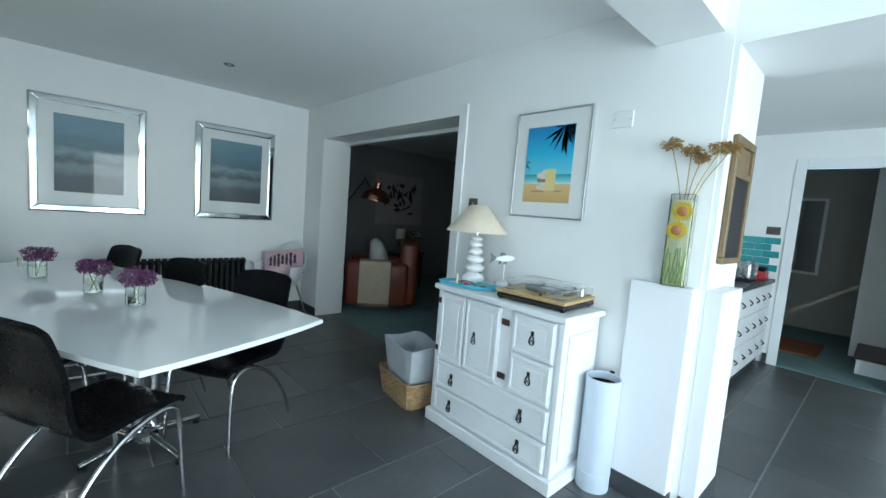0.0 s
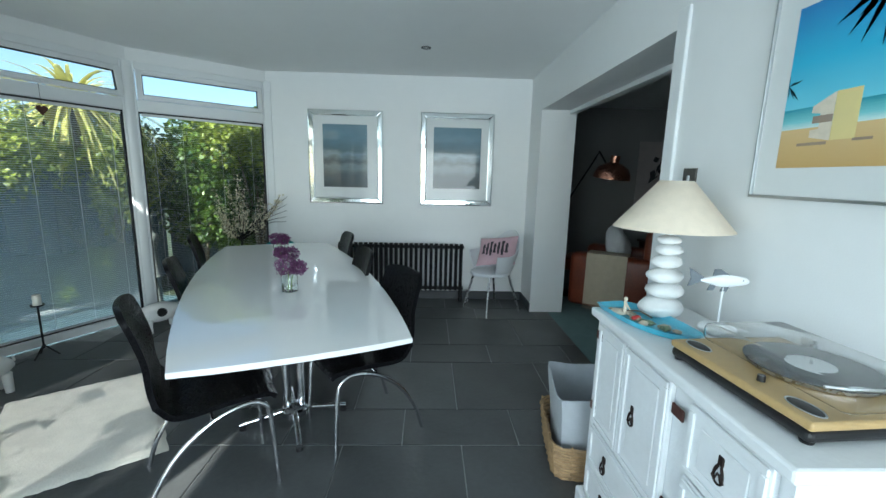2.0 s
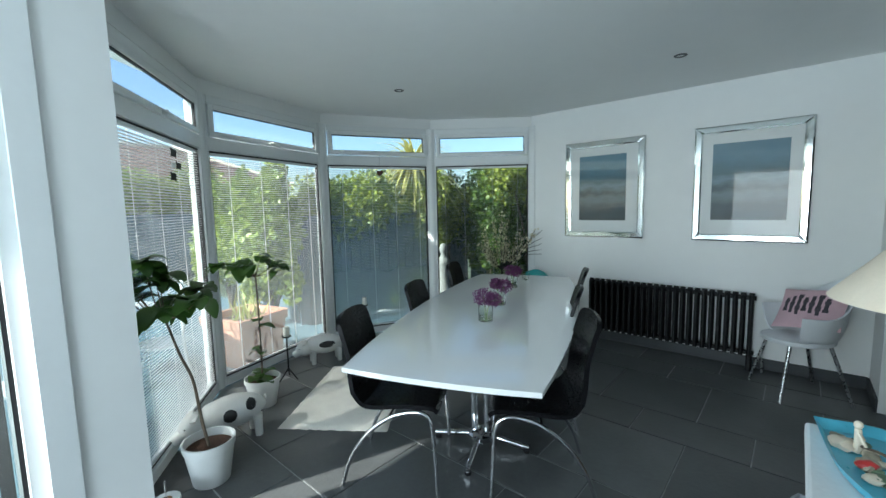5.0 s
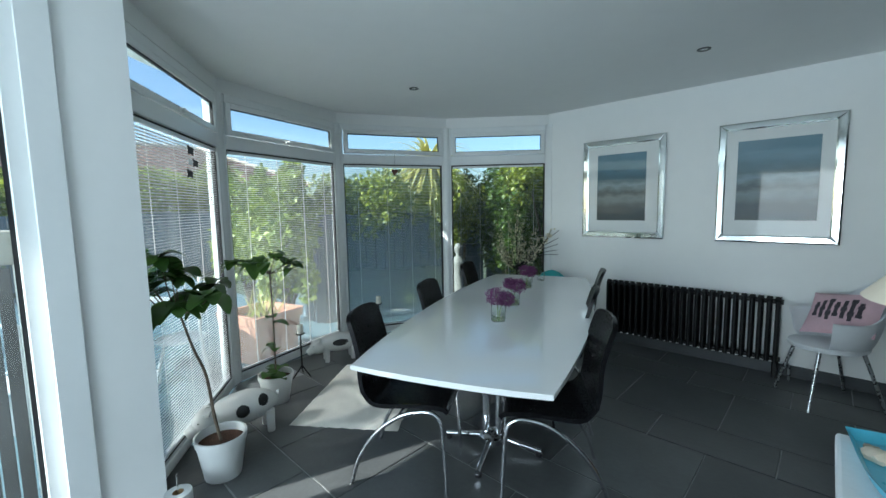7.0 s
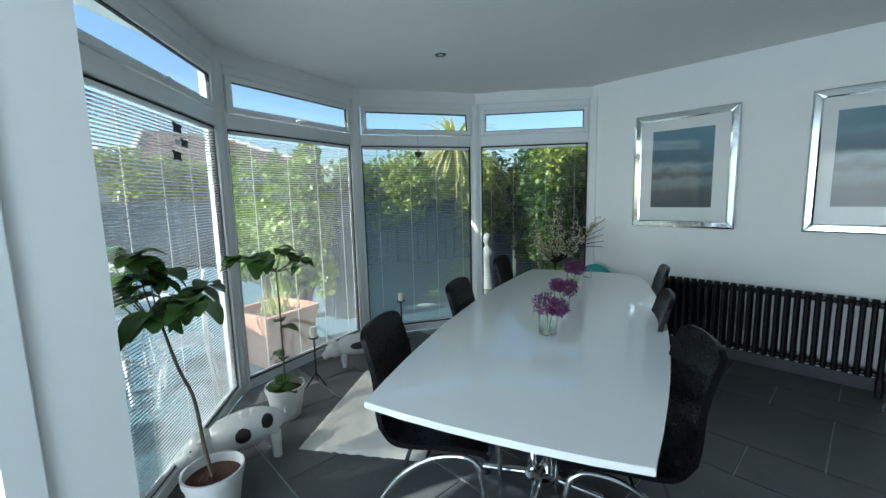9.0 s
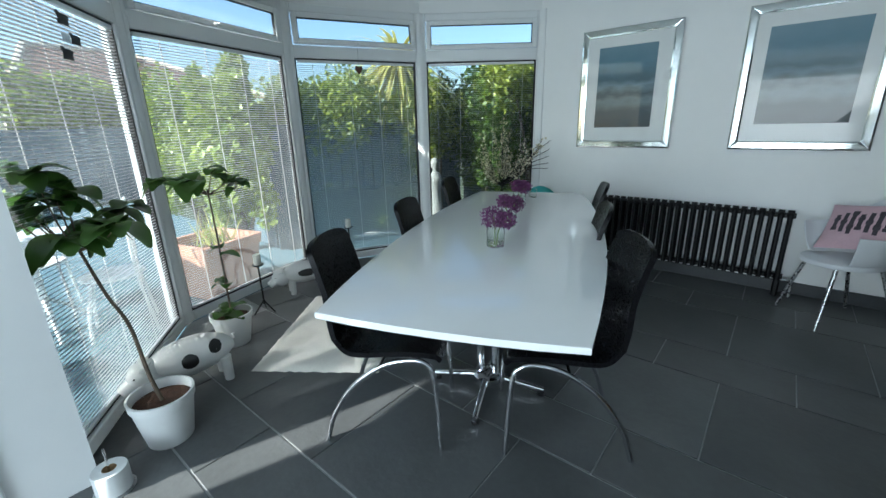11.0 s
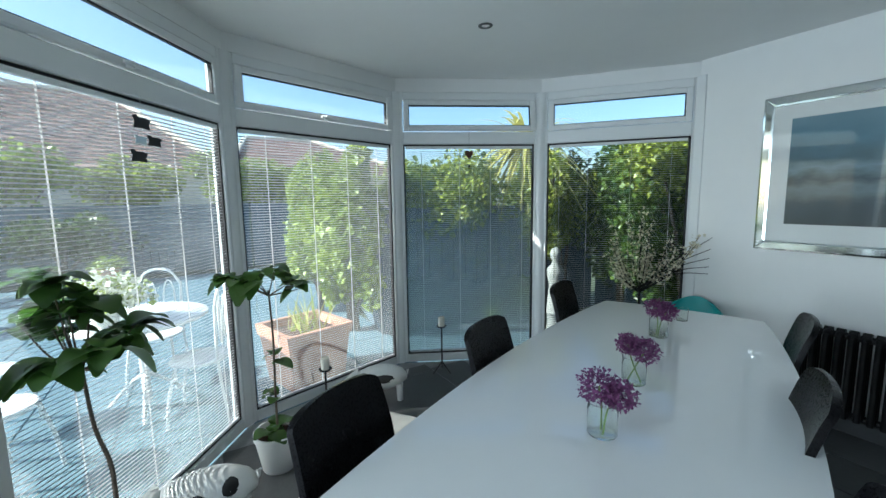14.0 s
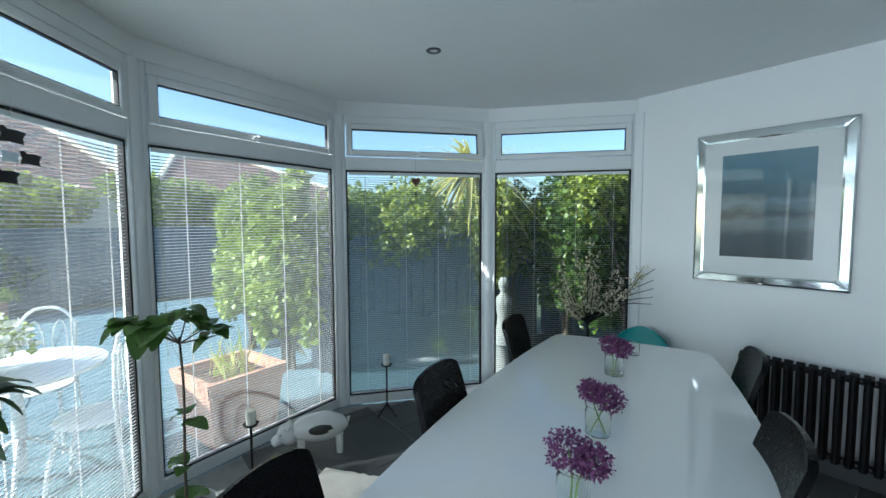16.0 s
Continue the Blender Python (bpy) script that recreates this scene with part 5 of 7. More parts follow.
for sx in (-1, 1):
    for y0, y1 in ((0.14, 0.225), (-0.11, -0.225)):
        part("leg", finish(tube([(sx * 0.13, y0, 0.41), (sx * 0.205, y1, 0.0)], 0.013, 10, r_end=0.009), True), M["steel"], tub)
cush = thing("cushion", "pale pink cushion printed with dark lettering, leaning in the tub chair", "cushion", pose(1.635, 4.635, 0.645, 0, 0, 0) @ (Vector((-0.50, -0.62, 0.60)).to_track_quat("Z", "Y").to_matrix().to_4x4()) @ pose(0, 0, 0, 0, 0, 12) @ Matrix.Diagonal((1.08, 1.15, 1.1, 1)))
bm = bmesh.new()
N = 14
grid_v = {}
for side in (1, -1):
    for i in range(N + 1):
        for j in range(N + 1):
            u, v = -1 + 2 * i / N, -1 + 2 * j / N
            puff = 0.062 * (1 - u * u) ** 0.5 * (1 - v * v) ** 0.5
            x, y = u * 0.205 * (1 - 0.06 * (1 - v * v)), v * 0.15 * (1 - 0.06 * (1 - u * u))
            key = (i, j, side if 0 < i < N and 0 < j < N else 0)
            if key not in grid_v:
                grid_v[key] = bm.verts.new((x, y, side * puff))
for side in (1, -1):
    for i in range(N):
        for j in range(N):
            q = [grid_v[(a, c, side if 0 < a < N and 0 < c < N else 0)] for a, c in ((i, j), (i + 1, j), (i + 1, j + 1), (i, j + 1))]
            bm.faces.new(q if side > 0 else q[::-1])
part("cover", finish(bm, True), M["pink"], cush)
bm = bmesh.new()
for k in range(7):
    x = -0.12 + k * 0.04
    hh = 0.05 + 0.012 * ((k * 7) % 3)

    def on(px, py):
        u, v = px / 0.205, py / 0.15
        return (px, py, 0.062 * max(0, 1 - u * u) ** 0.5 * max(0, 1 - v * v) ** 0.5 + 0.0015)
    for s in range(5):
        y0, y1 = -hh + 2 * hh * s / 5, -hh + 2 * hh * (s + 1) / 5
        w = 0.011 if (k + s) % 3 else 0.016
        bm.faces.new([bm.verts.new(on(*p)) for p in ((x - w, y0), (x + w, y0), (x + w, y1), (x - w, y1))])
part("lettering", finish(bm), M["print_grey"], cush, "dark blurred lettering bars")

# teal chair at the far end of the table
teal = thing("teal_chair", "teal moulded plastic chair at the table's far end", "chair", pose(-0.64, 4.62, 0, 0, 0, 200))
rows = []
for i in range(10):
    v = i / 9
    row = []
    for k in range(13):
        s = -1 + k / 6
        w = 0.185 + 0.03 * math.sin(v * 3)
        row.append((s * w * (1 - 0.25 * v ** 3), -0.19 - 0.10 * v + 0.08 * s * s * v, 0.44 + (0.262 - 0.05 * s * s) * v))
    rows.append(row)
part("backrest", sheet(rows, 0.010), M["teal"], teal)
part("seat", finish(prism([(0.22 * math.cos(a) * 1.0, 0.21 * math.sin(a)) for a in [2 * math.pi * k / 28 for k in range(28)]], 0.42, 0.445, bevel=0.008), True), M["teal"], teal)
for sx in (-1, 1):
    for y0, y1 in ((0.12, 0.19), (-0.12, -0.20)):
        part("leg", tube([(sx * 0.13, y0, 0.42), (sx * 0.2, y1, 0)], 0.010, 8), M["steel"], teal)

# ---- table decorations ----
def allium_vase(x, y, heads, seed):
    v = thing("flower_vase", "small glass jar of purple allium flowers in water", "vase", pose(x, y, 0.7405), "vases on the dining table")
    g = part("jar", finish(lathe([(0, 0), (0.042, 0), (0.045, 0.004), (0.046, 0.08), (0.043, 0.097), (0.046, 0.105), (0.044, 0.105), (0.040, 0.097), (0.0425, 0.08), (0.0415, 0.006), (0, 0.006)], 28), True), M["clear_glass"], v)
    g.visible_shadow = False
    r = random.Random(seed)
    for k, (dx, dy, dz, rad) in enumerate(heads):
        s = part("stem", tube(curve_pts([(r.uniform(-0.02, 0.02), r.uniform(-0.02, 0.02), 0.008), (dx * 0.3, dy * 0.3, 0.08), (dx, dy, dz)], 8), 0.0028, 6), M["stem_green"], v)

        def pl(rr, c=Vector((dx, dy, dz)), rad=rad):
            d = Vector((rr.gauss(0, 1), rr.gauss(0, 1), rr.gauss(0, 1.0))).normalized()
            return c + Vector((d.x, d.y, d.z * 0.88)) * rad * rr.uniform(0.50, 1.10), d
        part("flower_head", leaves(800, pl, 0.0125, random.Random(seed * 7 + k), 0.32, 0), M["allium"], s)
    return v


allium_vase(0.10, 2.69, [(-0.015, 0.0, 0.148, 0.060), (0.045, 0.02, 0.135, 0.045)], 1)
allium_vase(-0.06, 3.09, [(-0.03, 0.0, 0.148, 0.042), (0.035, 0.01, 0.138, 0.050)], 2)
allium_vase(-0.315, 3.68, [(-0.025, 0.01, 0.145, 0.050), (0.04, 0.0, 0.142, 0.046)], 3)
tum = thing("candle_glass", "small pale glass tumbler on the dining table", "glass", pose(-0.40, 4.06, 0.7405))
g = part("glass", finish(lathe([(0, 0), (0.03, 0), (0.034, 0.07), (0.031, 0.07), (0.028, 0.006), (0, 0.006)], 24), True), M["clear_glass"], tum)

# ---- sheepskin rug ----
def rug_z(x, y):
    return 0.022 + 0.003 * noise.noise(Vector((x * 22, y * 22, 0))) + 0.002 * noise.noise(Vector((x * 60, y * 60, 3)))


bm = bmesh.new()
RX, RY = 36, 26
vs = []
for i in range(RX + 1):
    row = []
    for j in range(RY + 1):
        u, v = i / RX, j / RY
        e = min(u, 1 - u, v, 1 - v)
        wob = 0.012 * noise.noise(Vector((u * 25, v * 25, 7)))
        x, y = (u - 0.5) * 1.06 + (wob if e < 0.02 else 0), (v - 0.5) * 0.74 + (wob if e < 0.02 else 0)
        row.append(bm.verts.new((x, y, 0.004 if e < 0.001 else rug_z(x, y) * min(1, 0.55 + e * 12))))
    vs.append(row)
for a, c in zip(vs, vs[1:]):
    for k in range(RY):
        bm.faces.new((a[k], c[k], c[k + 1], a[k + 1]))
solid("sheepskin_rug", finish(bm, True, 80), M["rug"], "cream woolly sheepskin rug on the slate floor", "rug", pose(-1.02, 2.50, 0, 0, 0, 126))


# ---- potted plants, pigs and candle stands in the bay ----
def big_leaf(b, p, d, ln, w, droop):
    """One veined leaf, cupped and drooping."""
    d = Vector(d).normalized()
    s = d.cross(Vector((0, 0, 1))).normalized()
    up = s.cross(d)
    rows = []
    for i in range(7):
        t = i / 6
        c = Vector(p) + d * ln * t + up * (ln * 0.08 * math.sin(t * 3)) - Vector((0, 0, 1)) * droop * ln * t * t
        ww = w * math.sin(math.pi * min(1, t * 0.9 + 0.06)) ** 0.8
        rows.append([b.verts.new(c - s * ww + up * ww * 0.25), b.verts.new(c), b.verts.new(c + s * ww + up * ww * 0.25)])
    for a, c in zip(rows, rows[1:]):
        b.faces.new((a[0], a[1], c[1], c[0]))
        b.faces.new((a[1], a[2], c[2], c[1]))


def pot_of(parent, r0, r1, h):
    part("pot", finish(lathe([(0, 0), (r0, 0), (r0 + 0.003, 0.004), (r1 - 0.006, h * 0.84), (r1, h * 0.85), (r1 + 0.002, h), (r1 - 0.008, h), (r1 - 0.012, h * 0.8), (0, h * 0.8)], 40), True), M["pot"], parent)
    part("soil", finish(lathe([(0, h * 0.84), (r1 * 0.6, h * 0.83), (r1 - 0.011, h * 0.81)], 28), True), M["soil"], parent)


def crown_leaves(parent, tips, rng2, count, size):
    """Leaves round the given twig ends, each one a part."""
    for tip, out in tips:
        for k in range(count):
            b = bmesh.new()
            a = rng2.uniform(0, 2 * math.pi)
            d = Vector((math.cos(a), math.sin(a), rng2.uniform(-0.35, 0.60))) + 0.6 * Vector(out)
            ln = size * rng2.uniform(0.65, 1.15)
            p = Vector(tip) + Vector((rng2.uniform(-0.02, 0.02), rng2.uniform(-0.02, 0.02), rng2.uniform(-0.02, 0.02)))
            big_leaf(b, p, d, ln, ln * 0.41, rng2.uniform(0.10, 0.75))
            for f in b.faces:
                f.smooth = True
            part("leaf", b, M["house_leaf"], parent)


p1 = thing("potted_lemon_tree", "leggy potted tree with large glossy leaves in a white pot", "potted plant", pose(-0.80, 1.38, 0))
pot_of(p1, 0.088, 0.128, 0.235)
TOP1 = Vector((-0.19, -0.10, 0.88))
part("trunk", tube(curve_pts([(0, 0, 0.19), (-0.015, -0.02, 0.33), (-0.07, -0.03, 0.55), (-0.11, -0.07, 0.70), tuple(TOP1)], 24), 0.009, 8, r_end=0.006), M["bark"], p1)
pr2 = random.Random(12)
tips = []
for dx, dy, dz in [(-0.16, -0.06, 0.10), (-0.08, -0.16, 0.17), (0.05, 0.11, 0.07), (-0.02, -0.02, 0.20), (0.12, -0.04, 0.08), (-0.13, 0.10, 0.08), (-0.24, -0.12, 0.20), (0.02, 0.16, 0.14), (-0.05, -0.06, 0.30), (0.17, 0.10, 0.10), (-0.18, -0.14, 0.33), (-0.12, 0.02, 0.24)]:
    tip = TOP1 + Vector((dx, dy, dz))
    part("twig", tube(curve_pts([tuple(TOP1), tuple(TOP1 + Vector((dx, dy, dz * 0.6)) * 0.55), tuple(tip)], 8), 0.0045, 6, r_end=0.0025), M["bark"], p1)
    tips.append((tip, Vector((dx, dy, 0)).normalized() * 0.5))
crown_leaves(p1, tips, pr2, 7, 0.132)
p2 = thing("potted_tree", "slim potted tree with a flat leafy top in a white pot", "potted plant", pose(-1.43, 1.965, 0))
pot_of(p2, 0.085, 0.125, 0.215)
part("trunk", tube(curve_pts([(0, 0, 0.17), (0.01, 0.0, 0.45), (-0.015, 0.01, 0.75), (0.0, 0.0, 1.0)], 20), 0.007, 8, r_end=0.005), M["bark"], p2)
tips = []
for dx, dy, dz in [(-0.22, -0.15, 0.04), (0.11, 0.09, 0.05), (0.16, 0.12, 0.02), (-0.11, -0.05, 0.07), (0.03, 0.03, 0.10), (-0.02, -0.12, 0.06), (-0.15, -0.16, 0.05), (0.05, -0.06, 0.05)]:
    tip = Vector((dx, dy, 1.0 + dz))
    part("twig", tube([(0, 0, 0.97), tuple(tip)], 0.004, 6, r_end=0.0025), M["bark"], p2)
    tips.append((tip, Vector((dx, dy, 0)).normalized() * 0.5))
crown_leaves(p2, tips, pr2, 5, 0.12)
crown_leaves(p2, [((0.0, 0.0, 0.62), (0, 0, 0)), ((0.01, 0.0, 0.42), (0, 0, 0)), ((0.0, 0.02, 0.21), (0.3, 0.3, 0.4)), ((0.03, -0.03, 0.21), (0.2, -0.4, 0.4)), ((-0.03, 0.0, 0.22), (-0.4, 0, 0.5))], pr2, 4, 0.105)


def clay_pig(at, ln, label, spots):
    """Nose towards +x."""
    pg = thing("clay_pig", label, "ornament", at, "spotted clay pigs in the bay")
    k = ln / 0.55
    b = blob(0.205 * k, 0.098 * k, 0.100 * k, (0, 0, 0.185 * k), 3, 0.06, 3)
    blob(0.085 * k, 0.068 * k, 0.078 * k, (0.205 * k, 0, 0.165 * k), 3, bm=b)
    tube([(0.24 * k, 0, 0.150 * k), (0.315 * k, 0, 0.108 * k)], 0.047 * k, 12, b, 0.033 * k)
    part("body", finish(b, True), M["pig"], pg)
    for sx in (-0.135, 0.125):
        for sy in (-0.055, 0.055):
            part("leg", finish(tube([(sx * k, sy * k, 0.14 * k), (sx * k * 1.02, sy * k * 1.05, 0.0)], 0.030 * k, 10, r_end=0.024 * k), True), M["pig"], pg)
    for sy in (-1, 1):
        part("ear", finish(prism([(0, 0), (0.06 * k, 0.012 * k * sy), (0.03 * k, 0.055 * k * sy)], 0, 0.010 * k), False), M["pig"], pg, at=pose(0.18 * k, sy * 0.035 * k, 0.232 * k, 0, 25, 0))
        part("eye", blob(0.005 * k, 0.005 * k, 0.005 * k, (0.262 * k, sy * 0.052 * k, 0.182 * k), 1), M["pig_spot"], pg)
    part("tail", tube([(-0.20 * k - 0.014 * k * a * 0.3, 0.016 * k * math.sin(a * 2.2), 0.21 * k + 0.016 * k * math.cos(a * 2.2)) for a in [j * 0.35 for j in range(9)]], 0.006 * k, 6), M["pig"], pg)
    for x, z, r, stretch in spots:
        sy = 1
        b = blob(1, 1, 1, (0, 0, 0), 2)
        for v in b.verts:
            px, pz = x + v.co.x * r * stretch, z + v.co.z * r
            q = max(0.0, 1 - (px / 0.205) ** 2 - ((pz - 0.185) / 0.100) ** 2)
            v.co = Vector((px * k, sy * (0.098 * q ** 0.5 + 0.0015 + 0.003 * max(0, v.co.y * sy)) * k, pz * k))
        part("spot", finish(b, True), M["pig_spot"], pg, "black glazed spot")
    return pg


clay_pig(pose(-1.12, 1.62, 0, 0, 0, -97), 0.56, "white glazed clay pig with black spots beside the potted trees", [(0.03, 0.195, 0.040, 1.0), (-0.095, 0.225, 0.034, 1.0)])
clay_pig(pose(-1.84, 2.76, 0, 0, 0, -112), 0.50, "white glazed clay pig with a long black patch by the window", [(-0.01, 0.200, 0.034, 2.6)])
clay_pig(pose(-1.50, 3.95, 0, 0, 0, -120), 0.48, "white glazed clay pig with a black spot in the bay corner", [(0.02, 0.20, 0.045, 1.1)])


def candle_stand(x, y, h):
    c = thing("candle_stand", "wrought-iron candle stand holding an ivory pillar candle", "candlestick", pose(x, y, 0), "candle stands in the bay")
    part("stem", tube([(0, 0, 0.07), (0, 0, h)], 0.007, 8), M["dark_metal"], c)
    for k in range(3):
        a = 2 * math.pi * k / 3 + 0.5
        part("foot", finish(tube(curve_pts([(0, 0, 0.10), (0.035 * math.cos(a), 0.035 * math.sin(a), 0.06), (0.085 * math.cos(a), 0.085 * math.sin(a), 0.006)], 9), 0.006, 6), True), M["dark_metal"], c)
    part("cup", finish(lathe([(0, h), (0.036, h), (0.042, h + 0.012), (0.038, h + 0.012), (0, h + 0.004)], 20), True), M["dark_metal"], c)
    part("candle", finish(lathe([(0, h + 0.0045), (0.026, h + 0.0045), (0.026, h + 0.085), (0.022, h + 0.088), (0, h + 0.082)], 22), True), M["wax"], c)


candle_stand(-1.70, 2.31, 0.375)
candle_stand(-1.98, 3.36, 0.40)

roll = thing("kitchen_roll", "white paper roll on a thin steel stand by the pier", "paper roll", pose(-0.655, 1.135, 0))
part("roll", finish(lathe([(0.024, 0.004), (0.058, 0.004), (0.060, 0.012), (0.060, 0.092), (0.058, 0.10), (0.024, 0.10)], 36), True), M["paper_label"], roll)
part("tube", finish(lathe([(0.024, 0.10), (0.024, 0.004), (0.0225, 0.004), (0.0225, 0.10)], 28), True), M["wicker"], roll)
part("stand", finish(lathe([(0, 0), (0.07, 0), (0.07, 0.003), (0, 0.0035)], 28), True), M["steel"], roll)
part("rod", tube([(0, 0, 0.003), (0, 0, 0.19)], 0.004, 8), M["chrome"], roll)

# blossom tree in the bay corner
bt = thing("blossom_tree", "artificial blossom tree with pale flowers on dark branches", "artificial tree", pose(-1.06, 4.66, 0))
part("pot", finish(lathe([(0, 0), (0.10, 0), (0.14, 0.24), (0.13, 0.24), (0.10, 0.2), (0, 0.2)], 28), True), M["dark_metal"], bt)
part("trunk", tube(curve_pts([(0, 0, 0.18), (0.01, 0, 0.45), (0.0, 0.0, 0.72)], 12), 0.013, 8, r_end=0.010), M["dark_metal"], bt)
br = random.Random(21)
flw = []
ALONG, ACROSS = Vector((0.78, 0.62, 0)), Vector((0.62, -0.78, 0))
for k in range(16):
    u = br.uniform(-0.34, 0.36)
    tip = ALONG * u + ACROSS * br.uniform(-0.10, 0.26) + Vector((0, 0, 0.80 + br.uniform(0.04, 0.58) * (1 - abs(u) * 0.8)))
    mid = Vector((tip.x * 0.55, tip.y * 0.55, 0.72 + (tip.z - 0.72) * 0.38))
    pts = curve_pts([(0, 0, 0.70), tuple(mid), tuple(tip)], 12)
    part("branch", tube(pts, 0.006, 6, r_end=0.002), M["dark_metal"], bt)
    flw += pts[4:]
for rise in (0.0, 0.05, -0.04, 0.1, 0.16):
    pts = curve_pts([(0.0, 0, 0.74), (0.24, 0.1, 0.90 + rise * 0.6), (0.40 + rise * 0.3, 0.22 - rise * 0.5, 0.94 + rise * 1.4)], 10)
    part("branch", tube(pts, 0.005, 6, r_end=0.002), M["dark_metal"], bt)


def blossom_place(rr):
    p = rr.choice(flw)
    d = Vector((rr.gauss(0, 1), rr.gauss(0, 1), rr.gauss(0, 1))).normalized()
    return p + d * rr.uniform(0.0, 0.035), d


part("blossom", leaves(1700, blossom_place, 0.021, random.Random(3), 0.5, 0), M["blossom"], bt, "small pale blossoms")

# charms hanging before the windows
m1, l1 = plan_frame(BAY[0], BAY[1])
tags = thing("window_charm", "dark square metal charms hanging before the blind", "charm", m1 @ pose(l1 * 0.50, -0.05, 1.885))
part("thread", tube([(0, 0, 0.06), (0, 0, -0.2)], 0.0008, 4), M["cord"], tags)
for dx, dz, s, mt in [(-0.004, -0.070, 0.046, "gasket"), (0.060, -0.142, 0.040, "gasket"), (-0.034, -0.215, 0.044, "gasket"), (-0.016, -0.145, 0.032, "silver")]:
    part("plate", prism([(dx - s * 1.0, dz - s * 0.62), (dx - s * 0.2, dz - s * 0.52), (dx + s * 0.95, dz - s * 0.60), (dx + s * 0.85, dz - s * 0.1), (dx + s * 1.15, dz + s * 0.35), (dx + s * 0.4, dz + s * 0.45), (dx - s * 0.3, dz + s * 0.40), (dx - s * 0.6, dz + s * 0.62), (dx - s * 1.05, dz + s * 0.5), (dx - s * 0.8, dz)], -0.001, 0.001), M[mt], tags, at=pose(0, 0, 0, 90))
m3, l3 = plan_frame(BAY[2], BAY[3])
heart = thing("heart_charm", "small dark heart charm on a thread before the window", "charm", m3 @ pose(l3 * 0.49, -0.04, 1.93))
part("thread", tube([(0, 0, 0.12), (0, 0, -0.22)], 0.0012, 4), M["gasket"], heart)
part("heart", prism([(0, -0.13), (0.036, -0.085), (0.03, -0.062), (0.012, -0.058), (0, -0.07), (-0.012, -0.058), (-0.03, -0.062), (-0.036, -0.085)], -0.006, 0.006), M["rust"], heart, at=pose(0, 0, 0, 90))
part("bead", blob(0.009, 0.009, 0.015, (0, 0, -0.19), 2), M["gasket"], heart)


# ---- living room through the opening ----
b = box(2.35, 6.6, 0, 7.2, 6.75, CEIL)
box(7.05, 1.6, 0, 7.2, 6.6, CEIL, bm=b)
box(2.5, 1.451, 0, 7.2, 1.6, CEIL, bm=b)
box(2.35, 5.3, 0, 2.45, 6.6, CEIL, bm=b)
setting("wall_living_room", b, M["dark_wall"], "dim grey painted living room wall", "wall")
setting("floor_living_room", prism([(2.2, 1.45), (7.2, 1.45), (7.2, 6.75), (2.2, 6.75), (2.2, 4.56), (2.2, 2.29)], -0.1, -0.004), M["teal_carpet"], "sea-green carpet of the living room", "floor")
setting("ceiling_living_room", prism([(2.45, 1.5), (7.3, 1.5), (7.3, 6.85), (2.35, 6.85), (2.35, NORTH + 0.3), (2.45, NORTH + 0.3)], CEIL + 0.001, CEIL + 0.2), M["ceiling"], "white living room ceiling", "ceiling")

arm = thing("leather_armchair", "chestnut brown leather armchair with a beige throw over its arm", "armchair", pose(3.05, 4.82, 0, 0, 0, 55))
part("base", finish(box(-0.40, -0.40, 0.06, 0.40, 0.38, 0.30, 0.03, 3), True), M["leather"], arm)
part("seat_cushion", finish(box(-0.27, -0.28, 0.302, 0.27, 0.40, 0.46, 0.05, 4), True), M["leather"], arm)
part("backrest", finish(box(-0.42, -0.52, 0.07, 0.42, -0.29, 0.93, 0.07, 4), True), M["leather"], arm)
for sx in (-1, 1):
    part("armrest", finish(box(sx * 0.36 - 0.105, -0.40, 0.062, sx * 0.36 + 0.105, 0.42, 0.64, 0.06, 4), True), M["leather"], arm)
for x in (-0.38, 0.38):
    for y in (-0.42, 0.32):
        part("foot", finish(lathe([(0, 0), (0.025, 0), (0.032, 0.07), (0, 0.07)], 14), True), M["mahogany"], arm)
        arm.children[-1].location = (x, y, 0)
thr = thing("wool_throw", "beige fringed wool throw hanging over the armchair", "throw", pose(3.05, 4.82, 0, 0, 0, 55))
rows = []
for k in range(18):
    t = k / 17
    if t < 0.45:
        p = (-0.468 - 0.006, 0.10 + 0.52 * t / 0.45)
        x, z = -0.478, 0.10 + 0.545 * t / 0.45
    else:
        s = (t - 0.45) / 0.55
        x, z = -0.478 + 0.24 * s, 0.652 + 0.012 * math.sin(s * 3.1)
    rows.append([(x - 0.008 * math.sin(j * 1.3 + k * 0.5), -0.16 + 0.40 * j / 11, z) for j in range(12)])
part("cloth", sheet(rows, 0.008), M["throw"], thr)
fr = bmesh.new()
for j in range(34):
    y = -0.155 + 0.39 * j / 33
    tube([(-0.482, y, 0.105), (-0.486, y + 0.004, 0.05)], 0.0025, 4, fr)
part("fringe", fr, M["throw"], thr)
solid("fur_cushion", finish(blob(0.24, 0.12, 0.25, (0, 0, 0.24), 3, 0.2, 6), True), M["white_fur"], "fluffy white fur cushion standing on the armchair", "cushion", pose(3.08, 4.80, 0.455, -14, 0, 55))

